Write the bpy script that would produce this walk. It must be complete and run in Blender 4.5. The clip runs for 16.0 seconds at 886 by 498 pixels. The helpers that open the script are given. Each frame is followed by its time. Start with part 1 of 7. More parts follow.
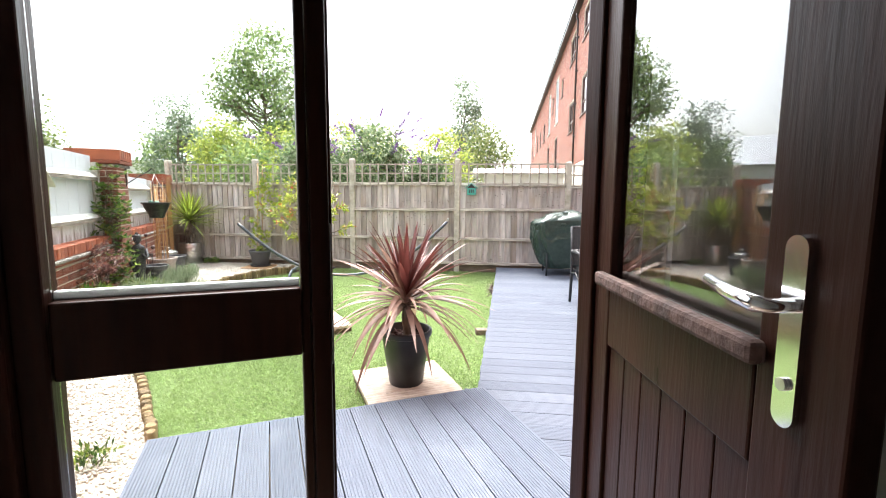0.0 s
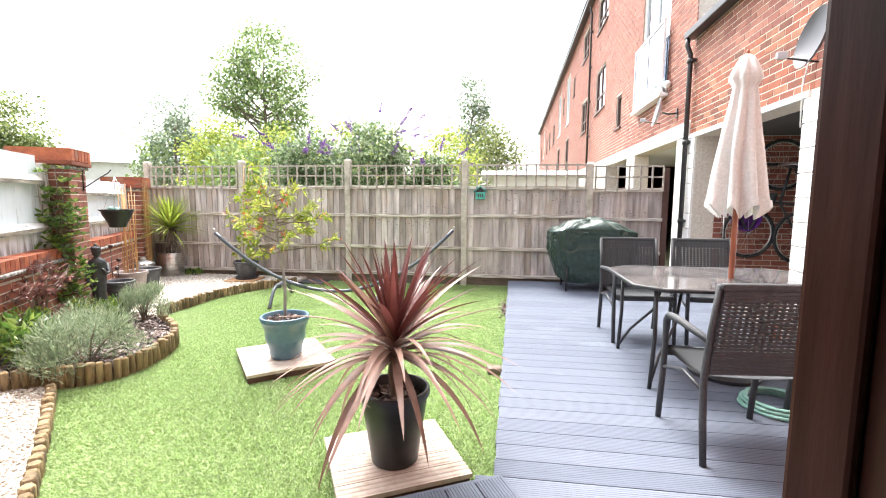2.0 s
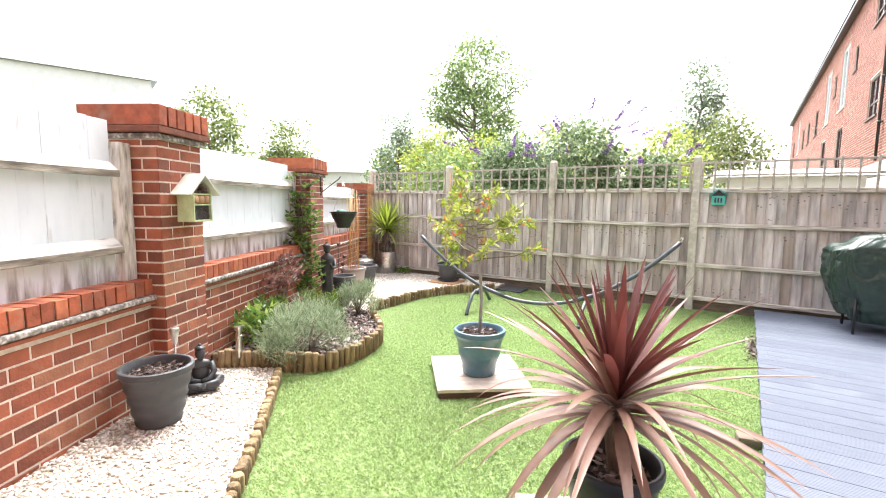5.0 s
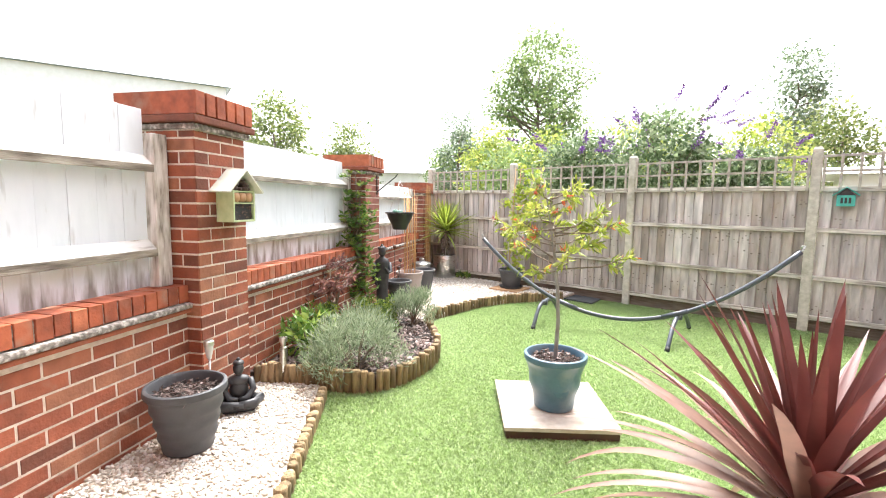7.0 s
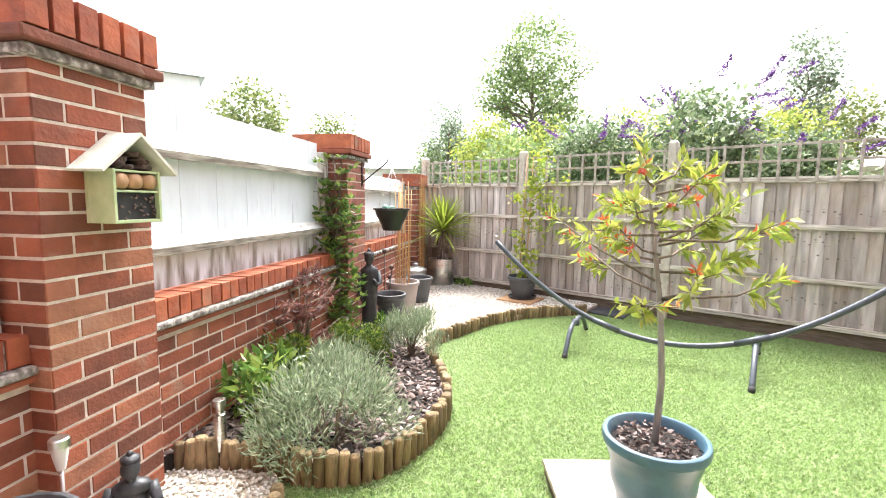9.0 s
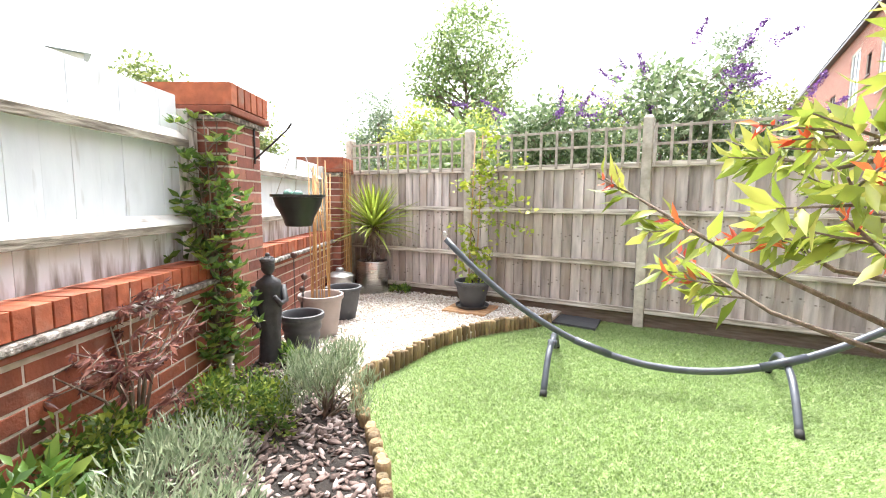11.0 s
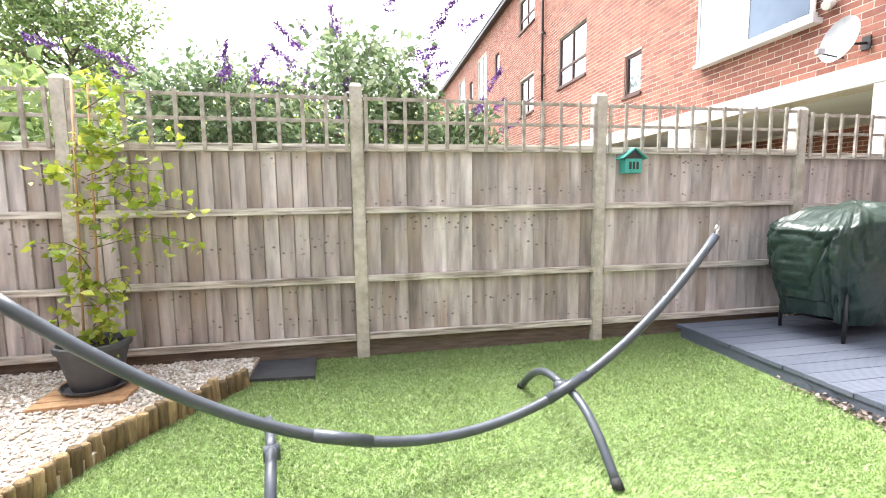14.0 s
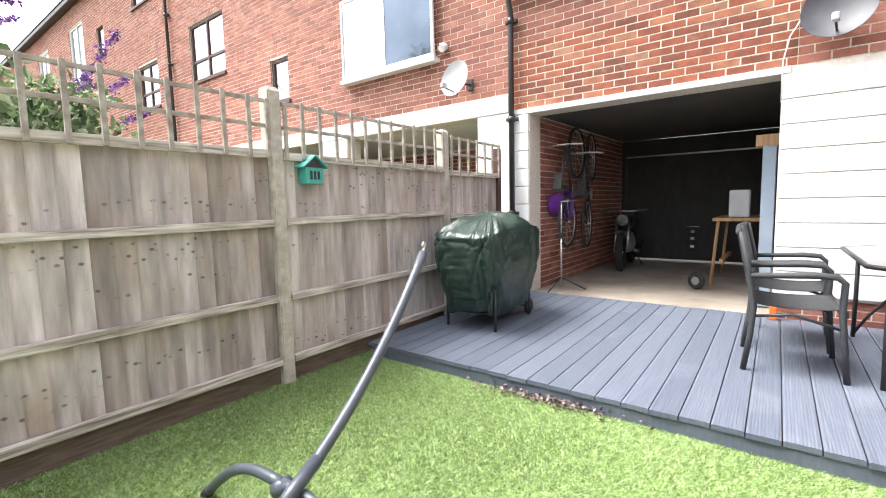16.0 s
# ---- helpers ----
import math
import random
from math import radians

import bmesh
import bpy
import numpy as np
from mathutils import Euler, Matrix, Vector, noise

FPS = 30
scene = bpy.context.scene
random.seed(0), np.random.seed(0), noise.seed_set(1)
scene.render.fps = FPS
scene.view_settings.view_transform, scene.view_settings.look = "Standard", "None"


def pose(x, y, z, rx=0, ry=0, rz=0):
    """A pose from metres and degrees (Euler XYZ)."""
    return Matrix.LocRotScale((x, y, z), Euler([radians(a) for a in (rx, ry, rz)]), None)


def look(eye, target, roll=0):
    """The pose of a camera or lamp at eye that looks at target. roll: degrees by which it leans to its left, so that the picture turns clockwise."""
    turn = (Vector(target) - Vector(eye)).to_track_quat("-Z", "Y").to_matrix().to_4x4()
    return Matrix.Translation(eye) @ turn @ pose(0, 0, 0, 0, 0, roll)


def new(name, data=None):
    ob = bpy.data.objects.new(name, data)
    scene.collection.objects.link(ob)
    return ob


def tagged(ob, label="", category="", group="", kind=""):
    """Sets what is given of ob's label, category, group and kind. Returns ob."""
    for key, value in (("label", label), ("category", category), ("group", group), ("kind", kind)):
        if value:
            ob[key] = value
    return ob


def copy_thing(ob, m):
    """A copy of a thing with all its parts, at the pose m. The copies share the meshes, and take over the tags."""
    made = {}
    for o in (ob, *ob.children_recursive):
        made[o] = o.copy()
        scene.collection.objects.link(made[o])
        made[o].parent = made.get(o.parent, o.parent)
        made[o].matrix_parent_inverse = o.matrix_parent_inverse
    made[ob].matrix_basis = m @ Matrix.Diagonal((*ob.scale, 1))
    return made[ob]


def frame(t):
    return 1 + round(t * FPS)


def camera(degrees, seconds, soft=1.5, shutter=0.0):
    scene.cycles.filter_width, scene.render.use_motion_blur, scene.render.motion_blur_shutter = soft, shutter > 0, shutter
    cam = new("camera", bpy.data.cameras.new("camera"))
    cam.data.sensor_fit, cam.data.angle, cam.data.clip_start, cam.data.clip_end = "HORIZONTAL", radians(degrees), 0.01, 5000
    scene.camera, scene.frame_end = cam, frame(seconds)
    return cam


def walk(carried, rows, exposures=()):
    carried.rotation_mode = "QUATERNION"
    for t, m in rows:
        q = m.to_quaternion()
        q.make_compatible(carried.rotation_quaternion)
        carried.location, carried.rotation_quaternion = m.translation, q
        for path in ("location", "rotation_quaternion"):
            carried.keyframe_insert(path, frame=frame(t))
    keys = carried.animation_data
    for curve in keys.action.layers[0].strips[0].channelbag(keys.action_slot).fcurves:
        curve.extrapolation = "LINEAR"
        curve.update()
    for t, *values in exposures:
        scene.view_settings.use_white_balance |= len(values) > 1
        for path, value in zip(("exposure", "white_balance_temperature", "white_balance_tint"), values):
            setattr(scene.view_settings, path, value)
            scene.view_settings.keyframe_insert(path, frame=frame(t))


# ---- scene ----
cam = camera(88.9, 16.0, soft=1.05)
PATH = [
    (0, (-0.002, -0.092, 1.366), (-0.244, 1.88, 1.135), 0.4),
    (0.5, (-0.025, 0.113, 1.374), (-0.261, 2.085, 1.143), 0.4),
    (1, (-0.035, 0.347, 1.397), (-0.275, 2.319, 1.169), 0.5),
    (1.5, (-0.059, 0.562, 1.393), (-0.309, 2.534, 1.172), 0.4),
    (2, (-0.083, 0.763, 1.394), (-0.356, 2.732, 1.176), 0.3),
    (2.5, (-0.111, 0.933, 1.385), (-0.542, 2.875, 1.174), 0.4),
    (3, (-0.135, 1.011, 1.388), (-0.786, 2.891, 1.185), 0.5),
    (3.5, (-0.172, 1.074, 1.378), (-1.007, 2.88, 1.179), 0.6),
    (4, (-0.199, 1.118, 1.373), (-1.178, 2.851, 1.178), 0.6),
    (6.5, (-0.535, 1.483, 1.412), (-1.724, 3.077, 1.198), 0.7),
    (7, (-0.638, 1.612, 1.37), (-1.921, 3.133, 1.17), 0.8),
    (7.5, (-0.825, 1.776, 1.362), (-2.115, 3.291, 1.158), 0.8),
    (8, (-1.046, 1.965, 1.347), (-2.331, 3.484, 1.151), 0.8),
    (10.5, (-2.082, 3.044, 1.288), (-3.137, 4.727, 1.05), 0.6),
    (11, (-2.213, 3.282, 1.239), (-3.196, 5.01, 1.021), 0.5),
    (11.5, (-2.376, 3.525, 1.238), (-3.287, 5.293, 1.024), 0.4),
    (12, (-2.517, 3.722, 1.246), (-3.279, 5.559, 1.03), -0.1),
    (12.5, (-2.597, 3.939, 1.224), (-3.177, 5.842, 1.012), -0.2),
    (13, (-2.628, 4.171, 1.204), (-2.994, 6.126, 1.002), -0.4),
    (13.5, (-2.68, 4.391, 1.196), (-2.721, 6.379, 0.987), -0.4),
    (14, (-2.711, 4.593, 1.197), (-2.34, 6.546, 0.983), -0.7),
    (14.5, (-2.69, 4.792, 1.195), (-1.964, 6.642, 0.969), -1.0),
    (15, (-2.689, 5.003, 1.211), (-1.66, 6.703, 0.987), -1.0),
    (15.5, (-2.647, 5.191, 1.235), (-1.295, 6.652, 1.04), -1.5),
    (16, (-2.577, 5.279, 1.237), (-0.978, 6.464, 1.037), -1.4),
]
EXPOSURES = [(0, 2.35), (8, 2.35), (11, 2.4), (14.5, 2.25), (16, 2.0)]
walk(cam, [(t, look(eye, target, roll)) for t, eye, target, roll in PATH], EXPOSURES)

# ---- light: a bright, thinly overcast summer day ----
world = bpy.data.worlds.new("sky")
scene.world = world
world.use_nodes = True
wn, wl = world.node_tree.nodes, world.node_tree.links
wn.clear()
sky = wn.new("ShaderNodeTexSky")
sky.sky_type, sky.sun_disc = "NISHITA", False
sky.sun_elevation, sky.sun_rotation = radians(62), radians(-28)
sky.air_density, sky.dust_density, sky.ozone_density = 1.0, 4.0, 1.0
grey = wn.new("ShaderNodeHueSaturation")
grey.inputs["Saturation"].default_value = 0.34
back = wn.new("ShaderNodeBackground")
back.inputs["Strength"].default_value = 0.15
wout = wn.new("ShaderNodeOutputWorld")
wl.new(sky.outputs[0], grey.inputs["Color"])
wl.new(grey.outputs[0], back.inputs["Color"])
wl.new(back.outputs[0], wout.inputs["Surface"])
sun = new("sun", bpy.data.lights.new("sun", "SUN"))
sun.data.energy, sun.data.angle, sun.data.color = 2.0, radians(35), (1.0, 0.985, 0.965)
SUN_AZ, SUN_EL = radians(-28), radians(62)
sun.matrix_world = look((math.sin(SUN_AZ) * math.cos(SUN_EL) * 30, math.cos(SUN_AZ) * math.cos(SUN_EL) * 30, math.sin(SUN_EL) * 30), (0, 0, 0))

# ---- materials ----
def ramp_node(nodes, stops):
    r = nodes.new("ShaderNodeValToRGB")
    while len(r.color_ramp.elements) < len(stops):
        r.color_ramp.elements.new(0.5)
    for e, (p, c) in zip(r.color_ramp.elements, stops):
        e.position, e.color = p, (*c, 1.0)
    return r


def add_knots(m, colour):
    """Small dark knots that lie in level rows, over a material's base colour."""
    n, l = m.node_tree.nodes, m.node_tree.links
    b = n["Principled BSDF"]
    old = b.inputs["Base Color"].links[0].from_socket
    geo = n.new("ShaderNodeNewGeometry")
    mp = n.new("ShaderNodeMapping")
    mp.inputs["Scale"].default_value = (17.0, 17.0, 24.0)
    l.new(geo.outputs["Position"], mp.inputs["Vector"])
    vo = n.new("ShaderNodeTexVoronoi")
    vo.inputs["Scale"].default_value = 1.0
    l.new(mp.outputs[0], vo.inputs["Vector"])
    dot = n.new("ShaderNodeMapRange")
    dot.inputs["From Min"].default_value, dot.inputs["From Max"].default_value = 0.12, 0.27
    dot.inputs["To Min"].default_value, dot.inputs["To Max"].default_value = 0.85, 0.0
    l.new(vo.outputs["Distance"], dot.inputs[0])
    mr = n.new("ShaderNodeMapping")
    mr.inputs["Scale"].default_value = (0.9, 0.9, 7.5)
    l.new(geo.outputs["Position"], mr.inputs["Vector"])
    no = n.new("ShaderNodeTexNoise")
    no.inputs["Scale"].default_value, no.inputs["Detail"].default_value = 1.0, 2.0
    l.new(mr.outputs[0], no.inputs["Vector"])
    rows = n.new("ShaderNodeMapRange")
    rows.inputs["From Min"].default_value, rows.inputs["From Max"].default_value = 0.55, 0.62
    l.new(no.outputs["Fac"], rows.inputs[0])
    mu = n.new("ShaderNodeMath")
    mu.operation = "MULTIPLY"
    l.new(dot.outputs[0], mu.inputs[0])
    l.new(rows.outputs[0], mu.inputs[1])
    mx = n.new("ShaderNodeMix")
    mx.data_type = "RGBA"
    l.new(mu.outputs[0], mx.inputs["Factor"])
    l.new(old, mx.inputs["A"])
    mx.inputs["B"].default_value = (*colour, 1.0)
    l.new(mx.outputs["Result"], b.inputs["Base Color"])


def add_drips(m, colour):
    """Black mould that creeps up painted boards from their lower edge in uneven runs."""
    n, l = m.node_tree.nodes, m.node_tree.links
    b = n["Principled BSDF"]
    old = b.inputs["Base Color"].links[0].from_socket
    co = n.new("ShaderNodeTexCoord")
    mp = n.new("ShaderNodeMapping")
    mp.inputs["Scale"].default_value = (9.0, 9.0, 1.6)
    l.new(co.outputs["Object"], mp.inputs["Vector"])
    no = n.new("ShaderNodeTexNoise")
    no.inputs["Scale"].default_value, no.inputs["Detail"].default_value = 1.6, 9.0
    l.new(mp.outputs[0], no.inputs["Vector"])
    sp = n.new("ShaderNodeSeparateXYZ")
    l.new(co.outputs["Object"], sp.inputs[0])
    up = n.new("ShaderNodeMapRange")
    up.inputs["From Min"].default_value, up.inputs["From Max"].default_value = 0.0, 0.24
    up.inputs["To Min"].default_value, up.inputs["To Max"].default_value = 0.16, -0.10
    l.new(sp.outputs["Z"], up.inputs[0])
    ad = n.new("ShaderNodeMath")
    l.new(no.outputs["Fac"], ad.inputs[0])
    l.new(up.outputs[0], ad.inputs[1])
    st = n.new("ShaderNodeMapRange")
    st.inputs["From Min"].default_value, st.inputs["From Max"].default_value = 0.52, 0.72
    st.inputs["To Max"].default_value = 0.85
    l.new(ad.outputs[0], st.inputs[0])
    mx = n.new("ShaderNodeMix")
    mx.data_type = "RGBA"
    l.new(st.outputs[0], mx.inputs["Factor"])
    l.new(old, mx.inputs["A"])
    mx.inputs["B"].default_value = (*colour, 1.0)
    l.new(mx.outputs["Result"], b.inputs["Base Color"])


def surface(name, stops, rough=0.7, metal=0.0, scale=8.0, stretch=(1, 1, 1), detail=5.0, bump=0.15, bump_scale=None,
            by="noise", vary=0.0, spots=None, spot_scale=3.0, spot_from=0.55, spot_to=0.75, rough_vary=0.12, coords="Object",
            spec=0.5, sheen=0.0, through_light=0.0, hue_vary=0.0):
    """A node material. stops: colour ramp over noise (by 'noise'), over each object ('object') or over each loose piece ('island').
    vary: how much fine noise lightens and darkens it; spots: a colour laid on in large blotches."""
    m = bpy.data.materials.new(name)
    m.use_nodes = True
    n, l = m.node_tree.nodes, m.node_tree.links
    b = n["Principled BSDF"]
    co = n.new("ShaderNodeTexCoord")
    mp = n.new("ShaderNodeMapping")
    mp.inputs["Scale"].default_value = stretch
    own = n.new("ShaderNodeVectorMath")
    own.operation = "MULTIPLY_ADD"
    own.inputs[1].default_value = (37.0, 53.0, 71.0)
    l.new(n.new("ShaderNodeObjectInfo").outputs["Random"], own.inputs[0])
    l.new(co.outputs[coords], own.inputs[2])
    l.new(own.outputs[0], mp.inputs["Vector"])
    fine = n.new("ShaderNodeTexNoise")
    fine.inputs["Scale"].default_value, fine.inputs["Detail"].default_value = scale, detail
    l.new(mp.outputs[0], fine.inputs["Vector"])
    r = ramp_node(n, stops)
    if by == "noise":
        l.new(fine.outputs["Fac"], r.inputs[0])
    elif by == "object":
        l.new(n.new("ShaderNodeObjectInfo").outputs["Random"], r.inputs[0])
    else:
        l.new(n.new("ShaderNodeNewGeometry").outputs["Random Per Island"], r.inputs[0])
    colour = r.outputs[0]
    if by != "noise" and vary == 0.0:
        vary = 0.25
    if vary:
        hs = n.new("ShaderNodeHueSaturation")
        mr = n.new("ShaderNodeMapRange")
        mr.inputs["From Min"].default_value, mr.inputs["From Max"].default_value = 0.3, 0.7
        mr.inputs["To Min"].default_value, mr.inputs["To Max"].default_value = 1 - vary, 1 + vary
        l.new(fine.outputs["Fac"], mr.inputs[0])
        l.new(mr.outputs[0], hs.inputs["Value"])
        l.new(colour, hs.inputs["Color"])
        colour = hs.outputs[0]
    if spots:
        big = n.new("ShaderNodeTexNoise")
        big.inputs["Scale"].default_value, big.inputs["Detail"].default_value = spot_scale, 6.0
        l.new(own.outputs[0], big.inputs["Vector"])
        sr = n.new("ShaderNodeMapRange")
        sr.inputs["From Min"].default_value, sr.inputs["From Max"].default_value = spot_from, spot_to
        l.new(big.outputs["Fac"], sr.inputs[0])
        mx = n.new("ShaderNodeMix")
        mx.data_type = "RGBA"
        l.new(sr.outputs[0], mx.inputs["Factor"])
        l.new(colour, mx.inputs["A"])
        mx.inputs["B"].default_value = (*spots, 1.0)
        colour = mx.outputs["Result"]
    l.new(colour, b.inputs["Base Color"])
    rr = n.new("ShaderNodeMapRange")
    rr.inputs["To Min"].default_value, rr.inputs["To Max"].default_value = max(0.02, rough - rough_vary), min(1.0, rough + rough_vary)
    l.new(fine.outputs["Fac"], rr.inputs[0])
    l.new(rr.outputs[0], b.inputs["Roughness"])
    b.inputs["Metallic"].default_value = metal
    b.inputs["Specular IOR Level"].default_value = spec
    if through_light:
        tr = n.new("ShaderNodeBsdfTranslucent")
        l.new(colour, tr.inputs["Color"])
        ms = n.new("ShaderNodeMixShader")
        ms.inputs[0].default_value = through_light
        l.new(b.outputs[0], ms.inputs[1])
        l.new(tr.outputs[0], ms.inputs[2])
        l.new(ms.outputs[0], n["Material Output"].inputs["Surface"])
    if bump:
        bn = n.new("ShaderNodeTexNoise")
        bn.inputs["Scale"].default_value, bn.inputs["Detail"].default_value = bump_scale or scale * 3, 4.0
        l.new(mp.outputs[0], bn.inputs["Vector"])
        bp = n.new("ShaderNodeBump")
        bp.inputs["Strength"].default_value, bp.inputs["Distance"].default_value = bump, 0.01
        l.new(bn.outputs["Fac"], bp.inputs["Height"])
        l.new(bp.outputs[0], b.inputs["Normal"])
    return m


def two(a, b):
    return [(0.3, a), (0.7, b)]


BRICK = surface("red_brick", [(0.0, (0.20, 0.070, 0.050)), (0.5, (0.28, 0.100, 0.070)), (1.0, (0.36, 0.150, 0.105))], by="island", rough=0.85, scale=22, vary=0.2, bump=0.4, spots=(0.36, 0.24, 0.19), spot_scale=2.2, spot_from=0.62, spot_to=0.9)
BRICK_ONE = surface("red_brick_single", [(0.0, (0.145, 0.050, 0.030)), (0.35, (0.235, 0.068, 0.036)), (0.75, (0.30, 0.090, 0.046)), (1.0, (0.33, 0.150, 0.085))], by="object", rough=0.85, scale=9, detail=8, vary=0.3, bump=0.5, bump_scale=60, spots=(0.34, 0.225, 0.16), spot_scale=6.0, spot_from=0.6, spot_to=0.85)
COPING_BRICK = surface("orange_coping_brick", [(0.0, (0.235, 0.060, 0.030)), (0.6, (0.36, 0.094, 0.040)), (1.0, (0.42, 0.135, 0.065))], by="object", rough=0.8, scale=14, detail=8, vary=0.3, bump=0.45, spots=(0.22, 0.15, 0.11), spot_scale=7.0, spot_from=0.56, spot_to=0.8)
MORTAR = surface("pale_mortar", two((0.56, 0.50, 0.42), (0.74, 0.68, 0.60)), rough=0.95, scale=30, bump=0.4)
MORTAR_GREY = surface("grey_mortar", [(0.35, (0.11, 0.095, 0.082)), (0.5, (0.25, 0.225, 0.20)), (0.66, (0.55, 0.52, 0.48))], rough=0.95, scale=34, detail=7, bump=0.9, spots=(0.09, 0.075, 0.065), spot_scale=9)
WHITE_BLOCK = surface("white_painted_block", two((0.74, 0.73, 0.70), (0.82, 0.81, 0.79)), rough=0.75, scale=5, bump=0.15, spots=(0.62, 0.60, 0.55), spot_scale=1.5, spot_from=0.6, spot_to=0.9)
WHITE_BOARD = surface("white_painted_fence_boards", [(0.25, (0.640, 0.690, 0.745)), (0.6, (0.710, 0.760, 0.815))], rough=0.6, scale=4, stretch=(3, 3, 1), bump=0.12, spots=(0.54, 0.57, 0.59), spot_scale=2.2, spot_from=0.66, spot_to=0.86)
add_drips(WHITE_BOARD, (0.17, 0.155, 0.13))
WHITE_WORN = surface("weathered_white_timber", [(0.32, (0.16, 0.145, 0.12)), (0.44, (0.46, 0.44, 0.39)), (0.62, (0.72, 0.71, 0.68))], rough=0.8, scale=6, stretch=(5, 5, 0.9), detail=8, bump=0.5)
RAIL_WHITE = surface("worn_white_rail", [(0.30, (0.28, 0.26, 0.22)), (0.42, (0.66, 0.65, 0.61)), (0.6, (0.78, 0.78, 0.76))], rough=0.75, scale=5, stretch=(4, 0.8, 4), detail=8, bump=0.3)
RAIL_BARE = surface("bare_weathered_rail", [(0.3, (0.10, 0.085, 0.065)), (0.5, (0.24, 0.215, 0.175)), (0.7, (0.42, 0.39, 0.33))], rough=0.9, scale=7, stretch=(5, 0.7, 5), detail=8, bump=0.6)
FENCE = surface("weathered_fence_timber", [(0.0, (0.285, 0.245, 0.222)), (0.35, (0.405, 0.355, 0.332)), (0.7, (0.500, 0.450, 0.428)), (1.0, (0.600, 0.550, 0.528))], by="object", rough=0.9, scale=4, stretch=(4, 4, 0.6), detail=9, vary=0.36, bump=0.4, bump_scale=26, spots=(0.37, 0.285, 0.215), spot_scale=1.7, spot_from=0.52, spot_to=0.8)
add_knots(FENCE, (0.10, 0.075, 0.058))
FENCE_RAIL = surface("weathered_rail_timber", [(0.3, (0.25, 0.215, 0.175)), (0.48, (0.50, 0.455, 0.400)), (0.7, (0.68, 0.640, 0.580))], rough=0.9, scale=7, stretch=(0.5, 8, 8), detail=8, vary=0.15, bump=0.5, spots=(0.189, 0.148, 0.110), spot_scale=4, spot_from=0.62, spot_to=0.8)
TRELLIS = surface("weathered_trellis_timber", two((0.25, 0.215, 0.180), (0.50, 0.455, 0.400)), rough=0.9, scale=16, detail=8, bump=0.5)
CONCRETE_POST = surface("concrete_post", two((0.42, 0.385, 0.325), (0.60, 0.56, 0.49)), rough=0.92, scale=22, detail=9, bump=0.6, spots=(0.30, 0.27, 0.20), spot_scale=3.5)
GRAVEL_BOARD = surface("dark_gravel_board", two((0.10, 0.075, 0.055), (0.19, 0.15, 0.115)), rough=0.95, scale=10, stretch=(0.6, 5, 5), bump=0.5)
DECK = surface("blue_grey_painted_decking", [(0.0, (0.094, 0.108, 0.140)), (1.0, (0.122, 0.137, 0.172))], by="object", rough=0.7, spec=0.2, scale=5, stretch=(0.7, 12, 4), detail=8, vary=0.10, bump=0.15, spots=(0.170, 0.186, 0.222), spot_scale=1.6, spot_from=0.6, spot_to=0.85)
DECK_PALE = surface("worn_pale_decking", two((0.42, 0.34, 0.27), (0.60, 0.53, 0.46)), rough=0.8, scale=7, stretch=(2, 2, 2), bump=0.3, spots=(0.30, 0.23, 0.17), spot_scale=4)
LAWN_BASE = surface("artificial_turf_backing", two((0.070, 0.110, 0.034), (0.130, 0.190, 0.062)), rough=0.95, scale=14, bump=0.6, bump_scale=120)
BLADE = surface("artificial_grass_blades", [(0.0, (0.120, 0.195, 0.045)), (0.35, (0.265, 0.390, 0.120)), (0.75, (0.400, 0.530, 0.225)), (1.0, (0.520, 0.590, 0.350))], by="island", rough=0.6, scale=30, detail=3, vary=0.23, bump=0, through_light=0.25)
SOIL = surface("dark_soil", two((0.008, 0.006, 0.005), (0.030, 0.022, 0.017)), rough=1.0, scale=60, detail=8, bump=1.0)
PEBBLE = surface("cream_gravel_pebbles", [(0.0, (0.380, 0.317, 0.250)), (0.25, (0.589, 0.528, 0.450)), (0.6, (0.703, 0.662, 0.600)), (1.0, (0.779, 0.758, 0.730))], by="island", rough=0.8, scale=40, vary=0.1, bump=0.2)
GRAVEL_BED = surface("gravel_bed", two((0.34, 0.28, 0.21), (0.60, 0.53, 0.44)), rough=0.95, scale=45, bump=0.8)
CHIP = surface("bark_chips", [(0.0, (0.055, 0.035, 0.028)), (0.6, (0.17, 0.12, 0.105)), (1.0, (0.38, 0.32, 0.30))], by="island", rough=0.9, scale=30, bump=0.4)
LOG = surface("log_roll_edging", [(0.0, (0.12, 0.082, 0.042)), (0.5, (0.20, 0.138, 0.068)), (1.0, (0.30, 0.215, 0.115))], by="object", rough=0.9, scale=9, stretch=(5, 5, 0.8), detail=8, vary=0.45, bump=0.6, spots=(0.085, 0.072, 0.04), spot_scale=8)
DARK_WOOD = surface("dark_brown_stained_wood", two((0.017, 0.0065, 0.0045), (0.036, 0.0135, 0.0095)), rough=0.34, spec=0.12, scale=5, stretch=(6, 6, 0.5), bump=0.12, spots=(0.048, 0.021, 0.015), spot_scale=5, spot_from=0.66, spot_to=0.9)
WORN_DRIP = surface("worn_wood_drip_bar", two((0.03, 0.013, 0.010), (0.11, 0.06, 0.048)), rough=0.8, scale=14, bump=0.7)
CHROME = surface("polished_chrome", two((0.75, 0.75, 0.76), (0.85, 0.85, 0.86)), rough=0.12, metal=1.0, scale=3, bump=0, rough_vary=0.05)
STEEL = surface("brushed_steel", two((0.50, 0.49, 0.47), (0.66, 0.65, 0.63)), rough=0.3, metal=1.0, scale=6, stretch=(1, 1, 30), bump=0.05)
